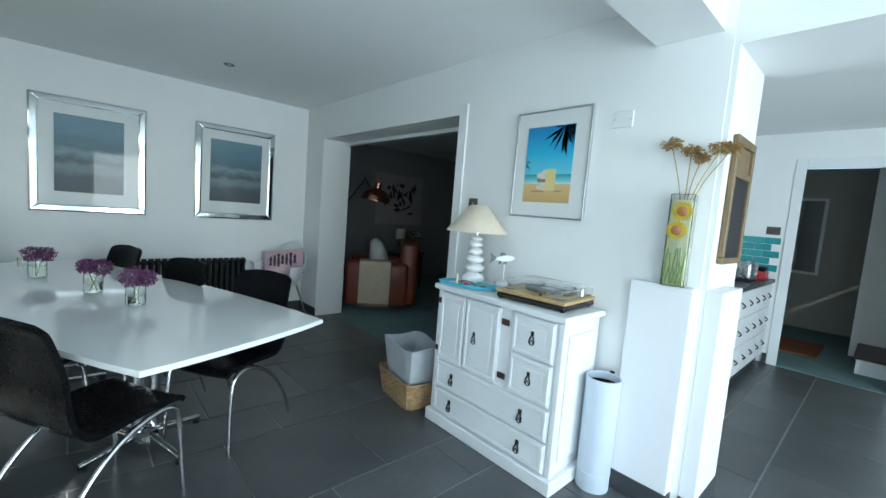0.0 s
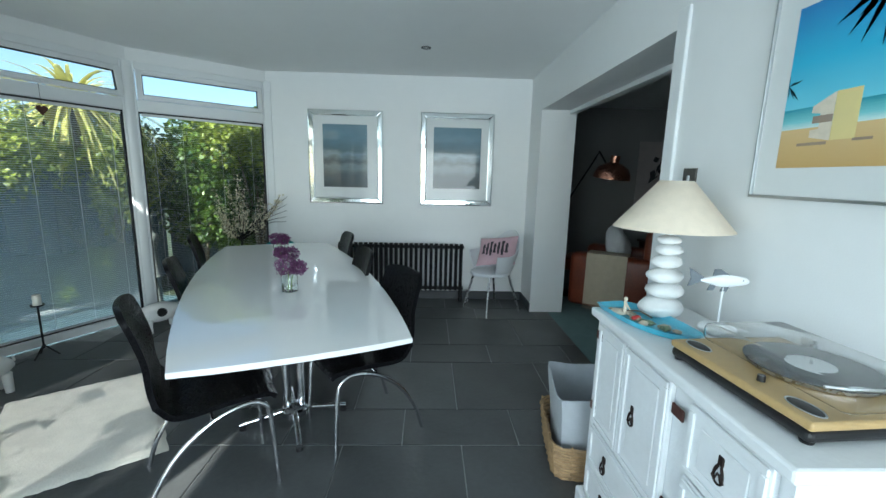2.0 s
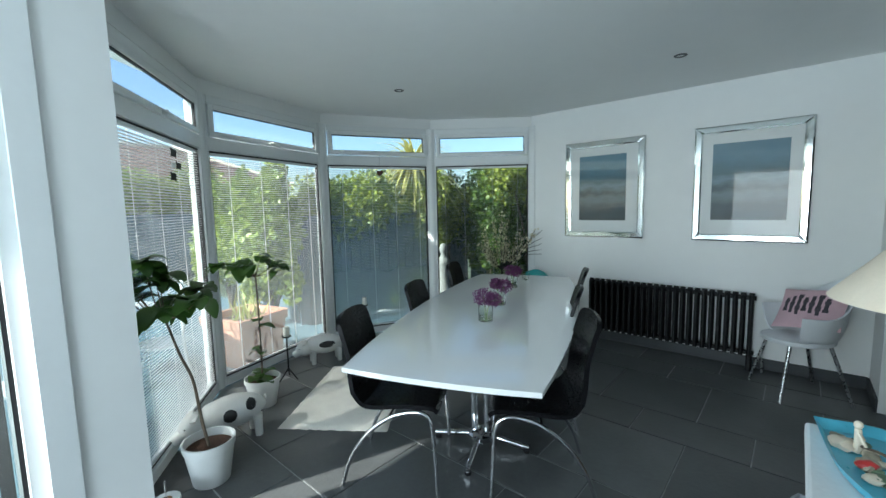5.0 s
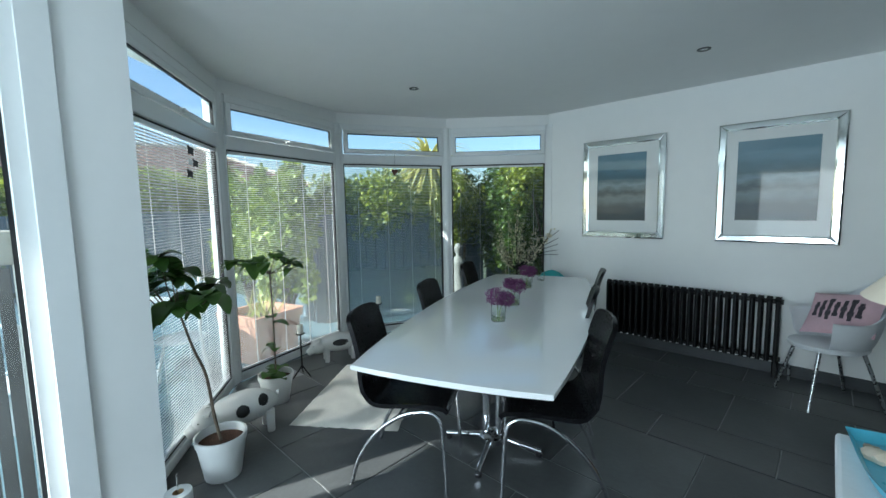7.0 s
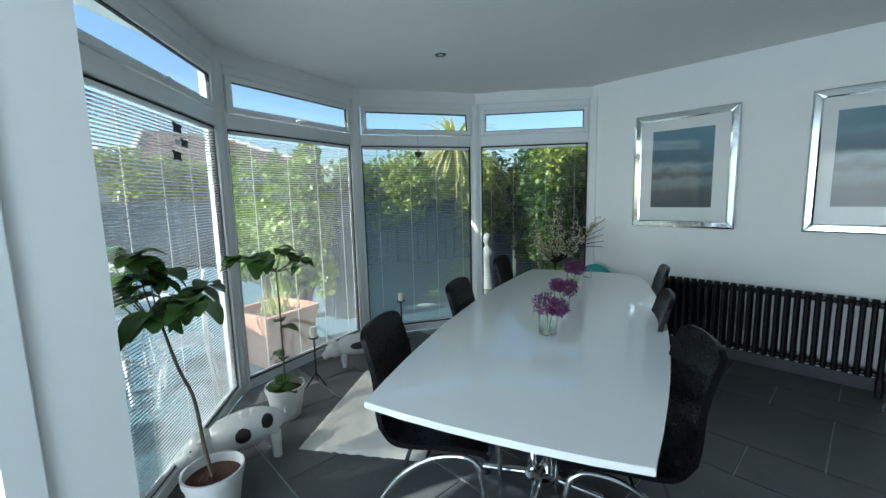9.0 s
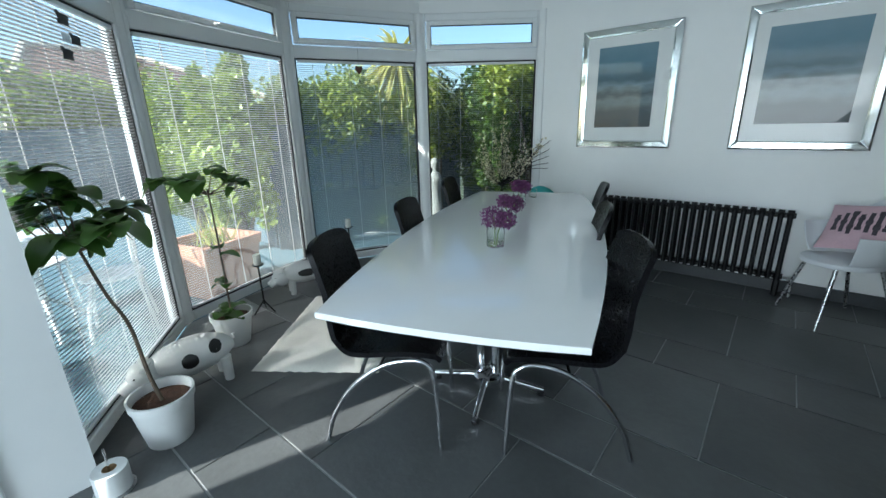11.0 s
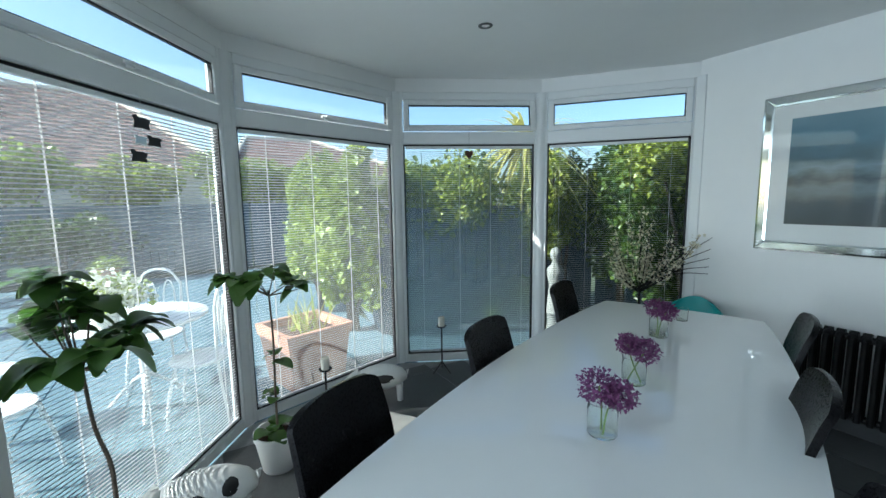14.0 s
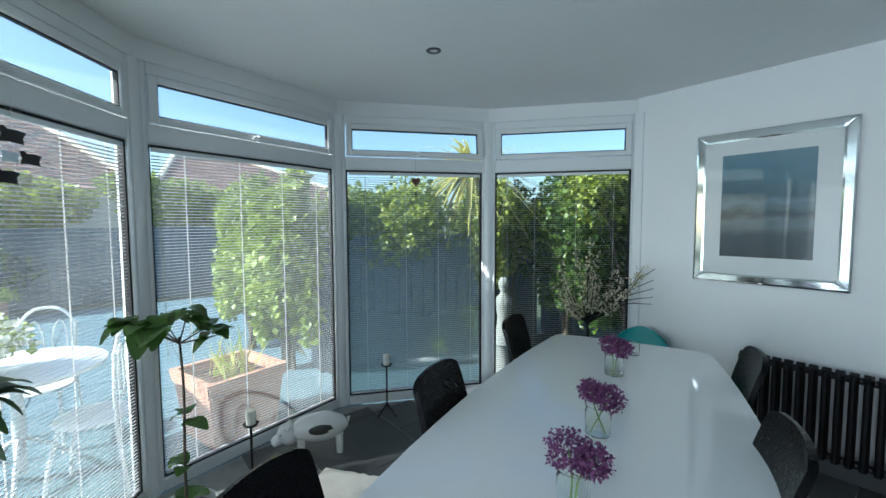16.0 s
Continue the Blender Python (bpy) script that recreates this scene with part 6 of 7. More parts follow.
al = thing("arc_lamp", "jointed floor lamp with a brushed copper dome shade, off", "floor lamp", pose(2.60, 5.30, 0))
part("base", finish(lathe([(0, 0), (0.14, 0), (0.14, 0.02), (0.02, 0.03), (0, 0.03)], 28), True), M["dark_metal"], al)
part("post", tube([(0, 0, 0.03), (-0.02, 0.02, 1.15)], 0.012, 8), M["dark_metal"], al)
for o in (0.0, 0.035):
    part("arm", tube([(-0.02, 0.02 + o, 1.15 - o), (0.10, -0.52 + o, 1.70 - o)], 0.007, 6), M["dark_metal"], al)
part("joint", tube([(0.10, -0.53, 1.72), (0.14, -0.62, 1.60)], 0.009, 8), M["dark_metal"], al)
shd = part("shade", finish(lathe([(0.160, 0.0), (0.155, 0.042), (0.125, 0.098), (0.065, 0.132), (0.040, 0.140), (0.040, 0.20), (0, 0.203), (0, 0.199), (0.036, 0.197), (0.036, 0.138), (0.06, 0.129), (0.12, 0.096), (0.150, 0.041), (0.156, 0.0)], 40), True), M["copper"], al, "brushed copper dome shade", at=pose(0.18, -0.70, 1.435, 6, 4, 0) @ Matrix.Diagonal((1.16, 1.16, 1.16, 1)))
part("bulb", blob(0.03, 0.03, 0.045, (0, 0, 0.06), 2), M["bulb"], shd)

cv = thing("bird_canvas", "pale canvas with a dark ink-wash bird and blossom", "painting", pose(4.6, 6.585, 1.05))
part("canvas", box(-0.55, -0.03, 0, 0.55, -0.001, 0.95, 0.004), M["canvas"], cv)
ir = random.Random(14)
bm = bmesh.new()
for k in range(34):
    x, z = ir.gauss(0.02, 0.22), 0.5 + ir.gauss(0, 0.18)
    a = ir.uniform(0, 3.14)
    l, w = ir.uniform(0.08, 0.22), ir.uniform(0.015, 0.05)
    d, s = Vector((math.cos(a), 0, math.sin(a))), Vector((-math.sin(a), 0, math.cos(a)))
    p = Vector((max(-0.32, min(0.32, x)), -0.0305 - 0.0002 * k, max(0.22, min(0.75, z))))
    bm.faces.new([bm.verts.new(v) for v in (p - d * l * 0.5, p + s * w, p + d * l * 0.5, p - s * w)])
part("brush_strokes", bm, M["ink"], cv, "dark ink brush strokes")

sd = thing("side_table", "dark mahogany side table", "table", pose(4.15, 5.75, 0))
part("top", box(-0.30, -0.24, 0.58, 0.30, 0.24, 0.61, 0.006), M["mahogany"], sd)
part("apron", box(-0.27, -0.21, 0.48, 0.27, 0.21, 0.579), M["mahogany"], sd)
for x in (-0.26, 0.26):
    for y in (-0.20, 0.20):
        part("leg", tube([(x, y, 0), (x, y, 0.48)], 0.018, 8), M["mahogany"], sd)
tl = thing("glass_lamp", "small table lamp with a clear glass body and white shade", "lamp", pose(4.05, 5.72, 0.611))
part("body", finish(lathe([(0, 0), (0.05, 0), (0.055, 0.02), (0.03, 0.05), (0.06, 0.10), (0.03, 0.16), (0.045, 0.19), (0.012, 0.23), (0, 0.23)], 24), True), M["clear_glass"], tl)
part("shade", finish(lathe([(0.085, 0.23), (0.075, 0.40), (0.073, 0.40), (0.083, 0.23)], 28), True), M["shade"], tl)
fv = thing("white_bouquet", "dark vase of white flowers on the side table", "flowers", pose(4.33, 5.72, 0.611))
part("vase", finish(lathe([(0, 0), (0.04, 0), (0.055, 0.08), (0.03, 0.15), (0.04, 0.17), (0, 0.15)], 22), True), M["black"], fv)


def bouquet_place(rr):
    d = Vector((rr.gauss(0, 1), rr.gauss(0, 1), rr.gauss(0, 0.8))).normalized()
    return Vector((0, 0, 0.25)) + d * rr.uniform(0.04, 0.11), d


part("petals", leaves(150, bouquet_place, 0.05, random.Random(6), 0.5, 0), M["white_petal"], fv)
part("foliage", leaves(150, bouquet_place, 0.07, random.Random(7), 0.3, 0), M["hedge_dark"], fv)

# ---- kitchen and hall beyond ----
KX = 5.45
b = box(KX, 0.72, 0, KX + 0.12, 1.45, CEIL + 0.08)
box(KX, -0.12, 2.12, KX + 0.12, 0.72, CEIL + 0.08, bm=b)
box(KX, SOUTH, 0, KX + 0.12, -0.12, CEIL + 0.08, bm=b)
setting("wall_kitchen_end", b, M["wall"], "white painted kitchen wall with a doorway", "wall")
setting("wall_kitchen_side", box(2.5, 1.40, 0, KX, 1.45, CEIL), M["wall"], "white painted kitchen wall behind the worktop", "wall")
b = box(KX - 0.018, 0.70, 0, KX - 0.0005, 0.79, 2.20, 0.004)
box(KX - 0.018, -0.12, 2.10, KX - 0.0005, 0.70, 2.20, 0.004, bm=b)
setting("trim_hall_door", b, M["upvc"], "white moulded surround of the hall doorway", "trim")
setting("baseboard_4", box(KX - 0.016, 0.795, 0, KX - 0.0005, 0.83, 0.11), M["slate_base"], "dark slate skirting", "skirting")
for k in range(5):
    x0 = 2.62 + k * 0.565
    u = thing("kitchen_unit", "white kitchen drawer unit with black bow handles", "cabinet", pose(x0, 0.84, 0), "kitchen units")
    part("body", box(0, 0.012, 0.10, 0.562, 0.555, 0.885), M["white_wood"], u)
    part("plinth", box(0, 0.04, 0, 0.562, 0.5, 0.0995), M["slate_base"], u)
    for z0, z1 in ((0.115, 0.37), (0.375, 0.63), (0.635, 0.875)):
        d = part("drawer_front", box(0.004, -0.008, z0, 0.558, 0.0115, z1, 0.003), M["white_wood"], u)
        for hx in (0.14, 0.42):
            part("handle", tube(curve_pts([(hx - 0.035, -0.008, (z0 + z1) / 2 + 0.03), (hx, -0.03, (z0 + z1) / 2), (hx + 0.035, -0.008, (z0 + z1) / 2 - 0.03)], 8), 0.006, 6), M["iron"], d)
wt = solid("worktop", box(2.52, 0.815, 0.886, KX - 0.002, 1.399, 0.925, 0.004), M["worktop"], "dark stone kitchen worktop", "worktop")
tl_me = mesh_of("tile", box(-0.010, 0.003, 0.003, -0.001, 0.147, 0.072, 0.003), M["tile_teal"])
overlay = tagged(new("splashback"), "teal glazed brick tiles above the worktop", "tiles", kind="structure")
overlay.location = (KX, 0.815, 0.926)
for r in range(6):
    for k in range(4):
        o = new("tile", tl_me)
        o.parent, o.location = overlay, (0, k * 0.148 - (0.074 if r % 2 else 0) + 0.074, r * 0.074)
ksw = thing("light_switch", "dark bronze switch plate on the kitchen wall", "switch", pose(KX, 0.895, 1.40))
part("plate", box(-0.008, -0.06, 0, -0.0005, 0.06, 0.085, 0.002), M["bronze"], ksw)
tst = thing("toaster", "brushed steel toaster on the worktop", "toaster", pose(4.75, 0.98, 0.926))
part("body", finish(box(-0.16, -0.10, 0.012, 0.16, 0.10, 0.19, 0.03, 3), True), M["steel"], tst)
part("slot", box(-0.12, -0.015, 0.1895, 0.12, 0.015, 0.192), M["black"], tst)
part("base", box(-0.15, -0.09, 0, 0.15, 0.09, 0.013), M["black"], tst)
solid("red_tin", finish(box(-0.12, -0.07, 0, 0.12, 0.07, 0.085, 0.008, 2), True), M["red"], "red tin box on the worktop", "tin", pose(5.2, 0.93, 0.926))
solid("black_dish", finish(lathe([(0, 0), (0.05, 0), (0.085, 0.04), (0.08, 0.042), (0.05, 0.008), (0, 0.008)], 24), True), M["black"], "black bowl standing on the red tin", "bowl", pose(5.2, 0.93, 1.012))
setting("ceiling_kitchen_step", box(2.585, SOUTH, CEIL + 0.0005, 2.60, 1.40, CEIL + 0.02), M["ceiling"], "white kitchen ceiling edge", "ceiling")

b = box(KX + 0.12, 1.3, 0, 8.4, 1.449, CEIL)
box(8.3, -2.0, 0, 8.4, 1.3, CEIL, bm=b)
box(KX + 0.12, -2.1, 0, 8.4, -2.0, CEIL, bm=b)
setting("wall_hall", b, M["hall_wall"], "painted hall wall with the hall's dimness in its colour", "wall")
setting("floor_hall", prism([(KX + 0.0, -2.1), (8.4, -2.1), (8.4, 1.44), (KX + 0.0, 1.44)], -0.1, 0.004), M["teal_carpet"], "pale green hall floor", "floor")
setting("ceiling_hall", prism([(KX + 0.1, -2.1), (8.4, -2.1), (8.4, 1.44), (KX + 0.1, 1.44)], CEIL + 0.081, CEIL + 0.2), M["ceiling"], "white hall ceiling", "ceiling")
solid("door_mat", box(-0.45, -0.30, 0, 0.45, 0.30, 0.014, 0.004), M["doormat"], "rust-coloured coir doormat in the hall", "mat", pose(6.7, 0.75, 0.0045))
hw = tagged(new("window_hall"), "narrow frosted glass hall door panel", "window", kind="structure")
part("frame", box(8.27, 0.72, 0.85, 8.299, 1.12, 2.02, 0.006), M["upvc"], hw)
part("pane", box(8.262, 0.76, 0.89, 8.269, 1.08, 1.98), M["mirror"], hw)
setting("wall_stair", box(6.905, -2.0, 0.0045, 6.99, 0.22, CEIL), M["wall"], "pale painted wall beside the hall stair", "wall")
stair = tagged(new("hall_stair"), "white painted stair with a dark tread in the hall", "stair", kind="structure")
for k in range(4):
    part("step", box(6.0, 0.13 - 0.24 * (k + 1), 0.0045, 6.9, 0.13 - 0.24 * k, 0.18 * (k + 1) - 0.02), M["white_wood"], stair)
    part("tread", box(5.98, 0.13 - 0.24 * (k + 1), 0.18 * (k + 1) - 0.0195, 6.9, 0.15 - 0.24 * k, 0.18 * (k + 1) + 0.005, 0.004), M["mahogany"], stair)


# ---- garden ----
GROUND = -0.10
setting("ground", prism([(-70, -70), (-0.87, -70), (-0.87, 1.05), (-2.05, 1.83), (-2.46, 3.2), (-1.9, 4.4), (-0.95, 5.15), (-0.95, 5.3), (70, 5.3), (70, 70), (-70, 70)], -0.4, GROUND - 0.03), M["ground"], "dark garden earth and lawn reaching away", "ground")


def shrub(name, label, count, ctr, rad, size, material, lumps=9, seed=1, cat="shrub", fill=0.35):
    """A bush or tree: a few limbs under a crown of leaf clumps with gaps."""
    r = random.Random(seed)
    z0 = GROUND - 0.03
    t = thing(name, label, cat, pose(ctr[0], ctr[1], z0))
    cl = []
    for _ in range(lumps):
        d = Vector((r.gauss(0, 1), r.gauss(0, 1), r.gauss(0, 0.8))).normalized() * r.uniform(0.25, 0.8)
        cl.append((Vector((d.x * rad[0], d.y * rad[1], ctr[2] - z0 + d.z * rad[2])), r.uniform(0.22, 0.42)))

    def place(rr):
        c, k = rr.choice(cl)
        d = Vector((rr.gauss(0, 1), rr.gauss(0, 1), rr.gauss(0, 1))).normalized()
        h = rr.uniform(fill, 1.0) ** 0.6
        p = c + Vector((d.x * rad[0], d.y * rad[1], d.z * rad[2])) * k * h
        p.z = max(p.z, 0.03)
        return p, d

    part("crown", leaves(count, place, size, r), material, t)
    tb = bmesh.new()
    for c, k in cl[:6]:
        tube(curve_pts([(r.uniform(-0.05, 0.05), r.uniform(-0.05, 0.05), 0), (c.x * 0.3, c.y * 0.3, c.z * 0.5), tuple(c)], 8), 0.035, 6, tb, 0.010)
    part("trunk", tb, M["bark"], t)
    return t


# bush at the fence corner, shrubs over the near fence, hedge beside the bay
shrub("garden_shrub", "dense light green shrub in sunlight at the fence corner", 13000, (-4.85, 3.10, 1.12), (1.0, 0.42, 1.15), 0.066, M["hedge_light"], seed=3, lumps=36)
shrub("garden_shrub", "leafy green shrub hanging over the fence", 13000, (-3.68, 4.35, 1.50), (0.95, 0.95, 0.75), 0.062, M["hedge"], seed=5, lumps=30)
shrub("garden_shrub", "leafy bright green shrub beside the cordyline", 7000, (-2.78, 5.66, 1.35), (0.50, 0.45, 1.0), 0.060, M["hedge"], seed=6, lumps=20)
shrub("garden_shrub", "leafy green shrub growing behind the cordyline", 8000, (-3.65, 6.15, 1.40), (0.70, 0.45, 1.05), 0.066, M["hedge"], seed=61, lumps=26)
shrub("garden_shrub", "light green shrub before the fence corner", 9000, (-3.80, 3.20, 1.1), (0.62, 0.40, 1.15), 0.082, M["hedge_light"], seed=62, lumps=24)
shrub("garden_shrub", "light green shrub hanging over the shaded fence", 5000, (-2.72, 5.22, 1.35), (0.34, 0.36, 0.80), 0.06, M["hedge"], seed=63, lumps=22)
shrub("hedge_tree", "dark glossy evergreen hedge beside the bay", 17000, (-2.20, 6.05, 1.25), (1.10, 0.50, 1.25), 0.062, M["hedge_dark"], seed=7, lumps=44, cat="hedge")
shrub("hedge_tree", "evergreen hedge with sunlit leaves at its top", 14000, (-0.95, 6.40, 1.25), (0.95, 0.45, 1.25), 0.062, M["hedge_dark"], seed=8, lumps=44, cat="hedge")
# lighter crown on the dark hedge, with sunlight put into its leaf colour
shrub("hedge_tree", "yellow-green hedge leaves beside the bay, sunlight put into their colour", 7000, (-1.35, 5.95, 1.85), (0.95, 0.32, 0.50), 0.055, M["hedge"], seed=18, lumps=30, cat="hedge")
for k, (y, z, r, mt) in enumerate([(-6.4, 1.9, 1.5, "hedge_light"), (-4.0, 2.05, 1.4, "hedge"), (-1.8, 2.1, 1.4, "hedge_light"), (0.5, 2.0, 1.4, "hedge"), (2.6, 2.0, 1.3, "hedge_light"), (4.4, 2.0, 1.2, "hedge")]):
    shrub("garden_shrub", "olive-green shrub showing over the far fence", 4200, (-11.0, y, z), (0.7, r, 0.80), 0.12, M[mt], seed=30 + k, lumps=26)
shrub("garden_shrub", "flowering pale shrub in the far border", 2600, (-8.8, -3.2, 0.85), (0.6, 1.5, 0.85), 0.09, M["cordyline"], seed=41, lumps=16)
shrub("garden_shrub", "low green shrub before the far fence", 2600, (-9.7, -0.6, 0.75), (0.45, 1.3, 0.75), 0.09, M["hedge_dark"], seed=43, lumps=16)


def fence_run(p, q, h, label):
    m, ln = plan_frame(p, q)
    f = thing("garden_fence", label, "fence", m @ pose(0, 0, GROUND - 0.03))
    n = int(ln / 0.15)
    me = mesh_of("board", box(0.003, 0, 0, 0.147, 0.02, h, 0.003), M["fence"])
    for k in range(n):
        o = new("board", me)
        o.parent, o.location = f, (k * 0.15, 0.0, 0.0)
    part("rail", box(0, 0.021, h * 0.8, ln, 0.05, h * 0.8 + 0.08), M["fence"], f)
    return f


fence_run((-10.4, -7.5), (-10.2, 4.6), 1.55, "slate-blue painted board fence at the garden's end")
fence_run((-10.2, 4.6), (-3.45, 3.42), 1.45, "slate-blue painted board fence behind the shrubs")
fence_run((-3.45, 3.42), (-2.98, 5.40), 1.50, "slate-blue painted board fence in the shade")
fence_run((-3.08, 5.18), (-3.0, 6.6), 1.50, "slate-blue painted board fence behind the border plants")
fence_run((-3.0, 6.6), (-0.3, 7.0), 1.9, "slate-blue painted board fence beside the bay")

# cordyline with long arching blades
cd = thing("cordyline", "tall cordyline with long arching yellow-green blades", "tree", pose(-3.24, 5.43, GROUND - 0.03))
part("trunk", tube(curve_pts([(0, 0, 0), (0.03, 0.02, 1.2), (0.0, 0.0, 2.34)], 10), 0.055, 8, r_end=0.04), M["bark"], cd)
cr = random.Random(17)
for k in range(210):
    b = bmesh.new()
    a = cr.uniform(0, 2 * math.pi)
    el = cr.uniform(-0.55, 0.9)
    ln = cr.uniform(0.75, 1.15)
    d = Vector((math.cos(a) * math.cos(el), math.sin(a) * math.cos(el), math.sin(el)))
    s = d.cross(Vector((0, 0, 1))).normalized()
    rows = []
    for i in range(7):
        t = i / 6
        c = Vector((0, 0, 2.32 + cr.uniform(-0.002, 0.002))) + d * ln * t - Vector((0, 0, 1)) * 0.5 * ln * t * t
        w = 0.026 * (1 - t) ** 0.6 + 0.0015
        rows.append((b.verts.new(c - s * w), b.verts.new(c + s * w)))
    for r0, r1 in zip(rows, rows[1:]):
        b.faces.new((r0[0], r0[1], r1[1], r1[0]))
    part("blade", b, M["cordyline"], cd)

# terracotta planter outside the second window
m2, l2 = plan_frame(BAY[1], BAY[2])
PL = m2 @ pose(l2 * 0.55, 0.60, GROUND)
pl = thing("terracotta_planter", "large square terracotta planter on the patio", "planter", PL)
bm = bmesh.new()
W0, W1, PH = 0.24, 0.295, 0.50
prof = [(W0, 0.0), (W1 - 0.012, PH * 0.82), (W1, PH * 0.82), (W1 + 0.012, PH), (W1 - 0.03, PH), (W1 - 0.05, PH * 0.8)]
rings = [[bm.verts.new((sx * w, sy * w, z)) for sx, sy in ((-1, -1), (1, -1), (1, 1), (-1, 1))] for w, z in prof]
for a, c in zip(rings, rings[1:]):
    for k in range(4):
        bm.faces.new((a[k], a[(k + 1) % 4], c[(k + 1) % 4], c[k]))
bm.faces.new(rings[0][::-1])
bmesh.ops.bevel(bm, geom=[e for e in bm.edges if abs(e.verts[0].co.z - e.verts[1].co.z) > 0.05], offset=0.012, segments=2, affect="EDGES")
part("box", finish(bm, True, 50), M["terracotta"], pl)
part("soil", box(-0.245, -0.245, PH * 0.72, 0.245, 0.245, PH * 0.86), M["soil"], pl)
gr = random.Random(8)
ph = thing("phormium", "pale spiky plant growing in the terracotta planter", "plant", PL @ pose(0, 0, PH * 0.86))
for k in range(34):
    b = bmesh.new()
    a, ln = gr.uniform(0, 2 * math.pi), gr.uniform(0.2, 0.42)
    lean = gr.uniform(0.1, 0.7)
    p = Vector((gr.uniform(-0.12, 0.12), gr.uniform(-0.12, 0.12), 0))
    d = Vector((math.cos(a) * lean, math.sin(a) * lean, 1)).normalized()
    s = d.cross(Vector((math.sin(a), -math.cos(a), 0.2))).normalized()
    rows = []
    for i in range(5):
        t = i / 4
        c = p + d * ln * t - Vector((0, 0, 1)) * 0.25 * lean * ln * t * t
        w = 0.012 * (1 - t) + 0.001
        rows.append((b.verts.new(c - s * w), b.verts.new(c + s * w)))
    for r0, r1 in zip(rows, rows[1:]):
        b.faces.new((r0[0], r0[1], r1[1], r1[0]))
    part("blade", b, M["cordyline"] if k % 3 else M["hedge_light"], ph)

# patio table, chairs and pots outside the first window
TBL = (-2.85, 1.25)
gt = thing("patio_table", "round white metal patio table", "table", pose(*TBL, GROUND))
part("top", finish(lathe([(0, 0.70), (0.44, 0.70), (0.45, 0.71), (0.45, 0.722), (0.44, 0.728), (0, 0.728)], 48), True), M["white_iron"], gt)
part("stem", tube([(0, 0, 0.05), (0, 0, 0.70)], 0.03, 12), M["white_iron"], gt)
for k in range(3):
    a = 2 * math.pi * k / 3
    part("leg", tube(curve_pts([(0, 0, 0.30), (0.16 * math.cos(a), 0.16 * math.sin(a), 0.16), (0.30 * math.cos(a), 0.30 * math.sin(a), 0.012)], 10), 0.013, 8), M["white_iron"], gt)


def patio_chair(at):
    c = thing("patio_chair", "white painted metal patio chair with a scrolled back", "chair", at, "patio chairs")
    part("seat", finish(lathe([(0, 0.43), (0.19, 0.43), (0.20, 0.44), (0.19, 0.45), (0, 0.45)], 30), True), M["white_iron"], c)
    for sx in (-1, 1):
        part("front_leg", tube(curve_pts([(sx * 0.15, 0.12, 0.43), (sx * 0.17, 0.17, 0.2), (sx * 0.18, 0.19, 0.0)], 8), 0.011, 8), M["white_iron"], c)
        part("back_leg", tube(curve_pts([(sx * 0.17, -0.16, 0.86), (sx * 0.16, -0.15, 0.45), (sx * 0.18, -0.20, 0.0)], 10), 0.011, 8), M["white_iron"], c)
    part("back_hoop", tube(curve_pts([(-0.17, -0.16, 0.84), (-0.10, -0.17, 0.95), (0, -0.175, 0.98), (0.10, -0.17, 0.95), (0.17, -0.16, 0.84)], 16), 0.011, 8), M["white_iron"], c)
    for sx in (-1, 1):
        part("scroll", tube([(sx * (0.07 + 0.045 * math.cos(a)), -0.165, 0.70 + (0.20 - 0.012 * a) * math.sin(a)) for a in [j * 0.4 for j in range(18)]], 0.007, 6), M["white_iron"], c)
    return c


pc = patio_chair(pose(-2.52, 1.62, GROUND, 0, 0, 165))
copy_thing(pc, pose(-3.35, 1.30, GROUND, 0, 0, -105))
copy_thing(pc, pose(-2.25, 0.62, GROUND, 0, 0, 55))
copy_thing(pc, pose(-3.0, 0.35, GROUND, 0, 0, -20))


def flower_pot(x, y, z, r, h, label, petals, foliage, spread, seed):
    f = thing("flower_pot", label, "flower pot", pose(x, y, z))
    part("pot", finish(lathe([(0, 0), (r * 0.7, 0), (r, h), (r * 0.9, h), (r * 0.8, h * 0.85), (0, h * 0.85)], 26), True), M["terracotta"] if petals is None else M["pot"], f)

    def pf(rr):
        d = Vector((rr.gauss(0, 1), rr.gauss(0, 1), abs(rr.gauss(0, 0.8)))).normalized()
        return Vector((0, 0, h)) + Vector((d.x * spread, d.y * spread, d.z * spread * 0.8)) * rr.uniform(0.3, 1), d
    part("foliage", leaves(500, pf, 0.05, random.Random(seed), 0.4, 0), foliage, f)
    if petals:
        part("petals", leaves(700, lambda rr: (pf(rr)[0] * 1.06, pf(rr)[1]), 0.045, random.Random(seed + 1), 0.5, 0), petals, f)


flower_pot(-2.72, 1.08, GROUND + 0.7285, 0.10, 0.14, "pot of white flowers on the patio table", M["white_petal"], M["hedge_light"], 0.28, 51)
flower_pot(-6.4, -1.2, GROUND, 0.26, 0.5, "large terracotta pot with a green plant", None, M["hedge"], 0.42, 53)
flower_pot(-5.2, -1.5, GROUND, 0.18, 0.3, "terracotta pot with a pale grassy plant", None, M["cordyline"], 0.36, 55)
flower_pot(-8.9, 0.2, GROUND, 0.2, 0.35, "terracotta pot with a green plant by the fence", None, M["hedge_light"], 0.32, 57)

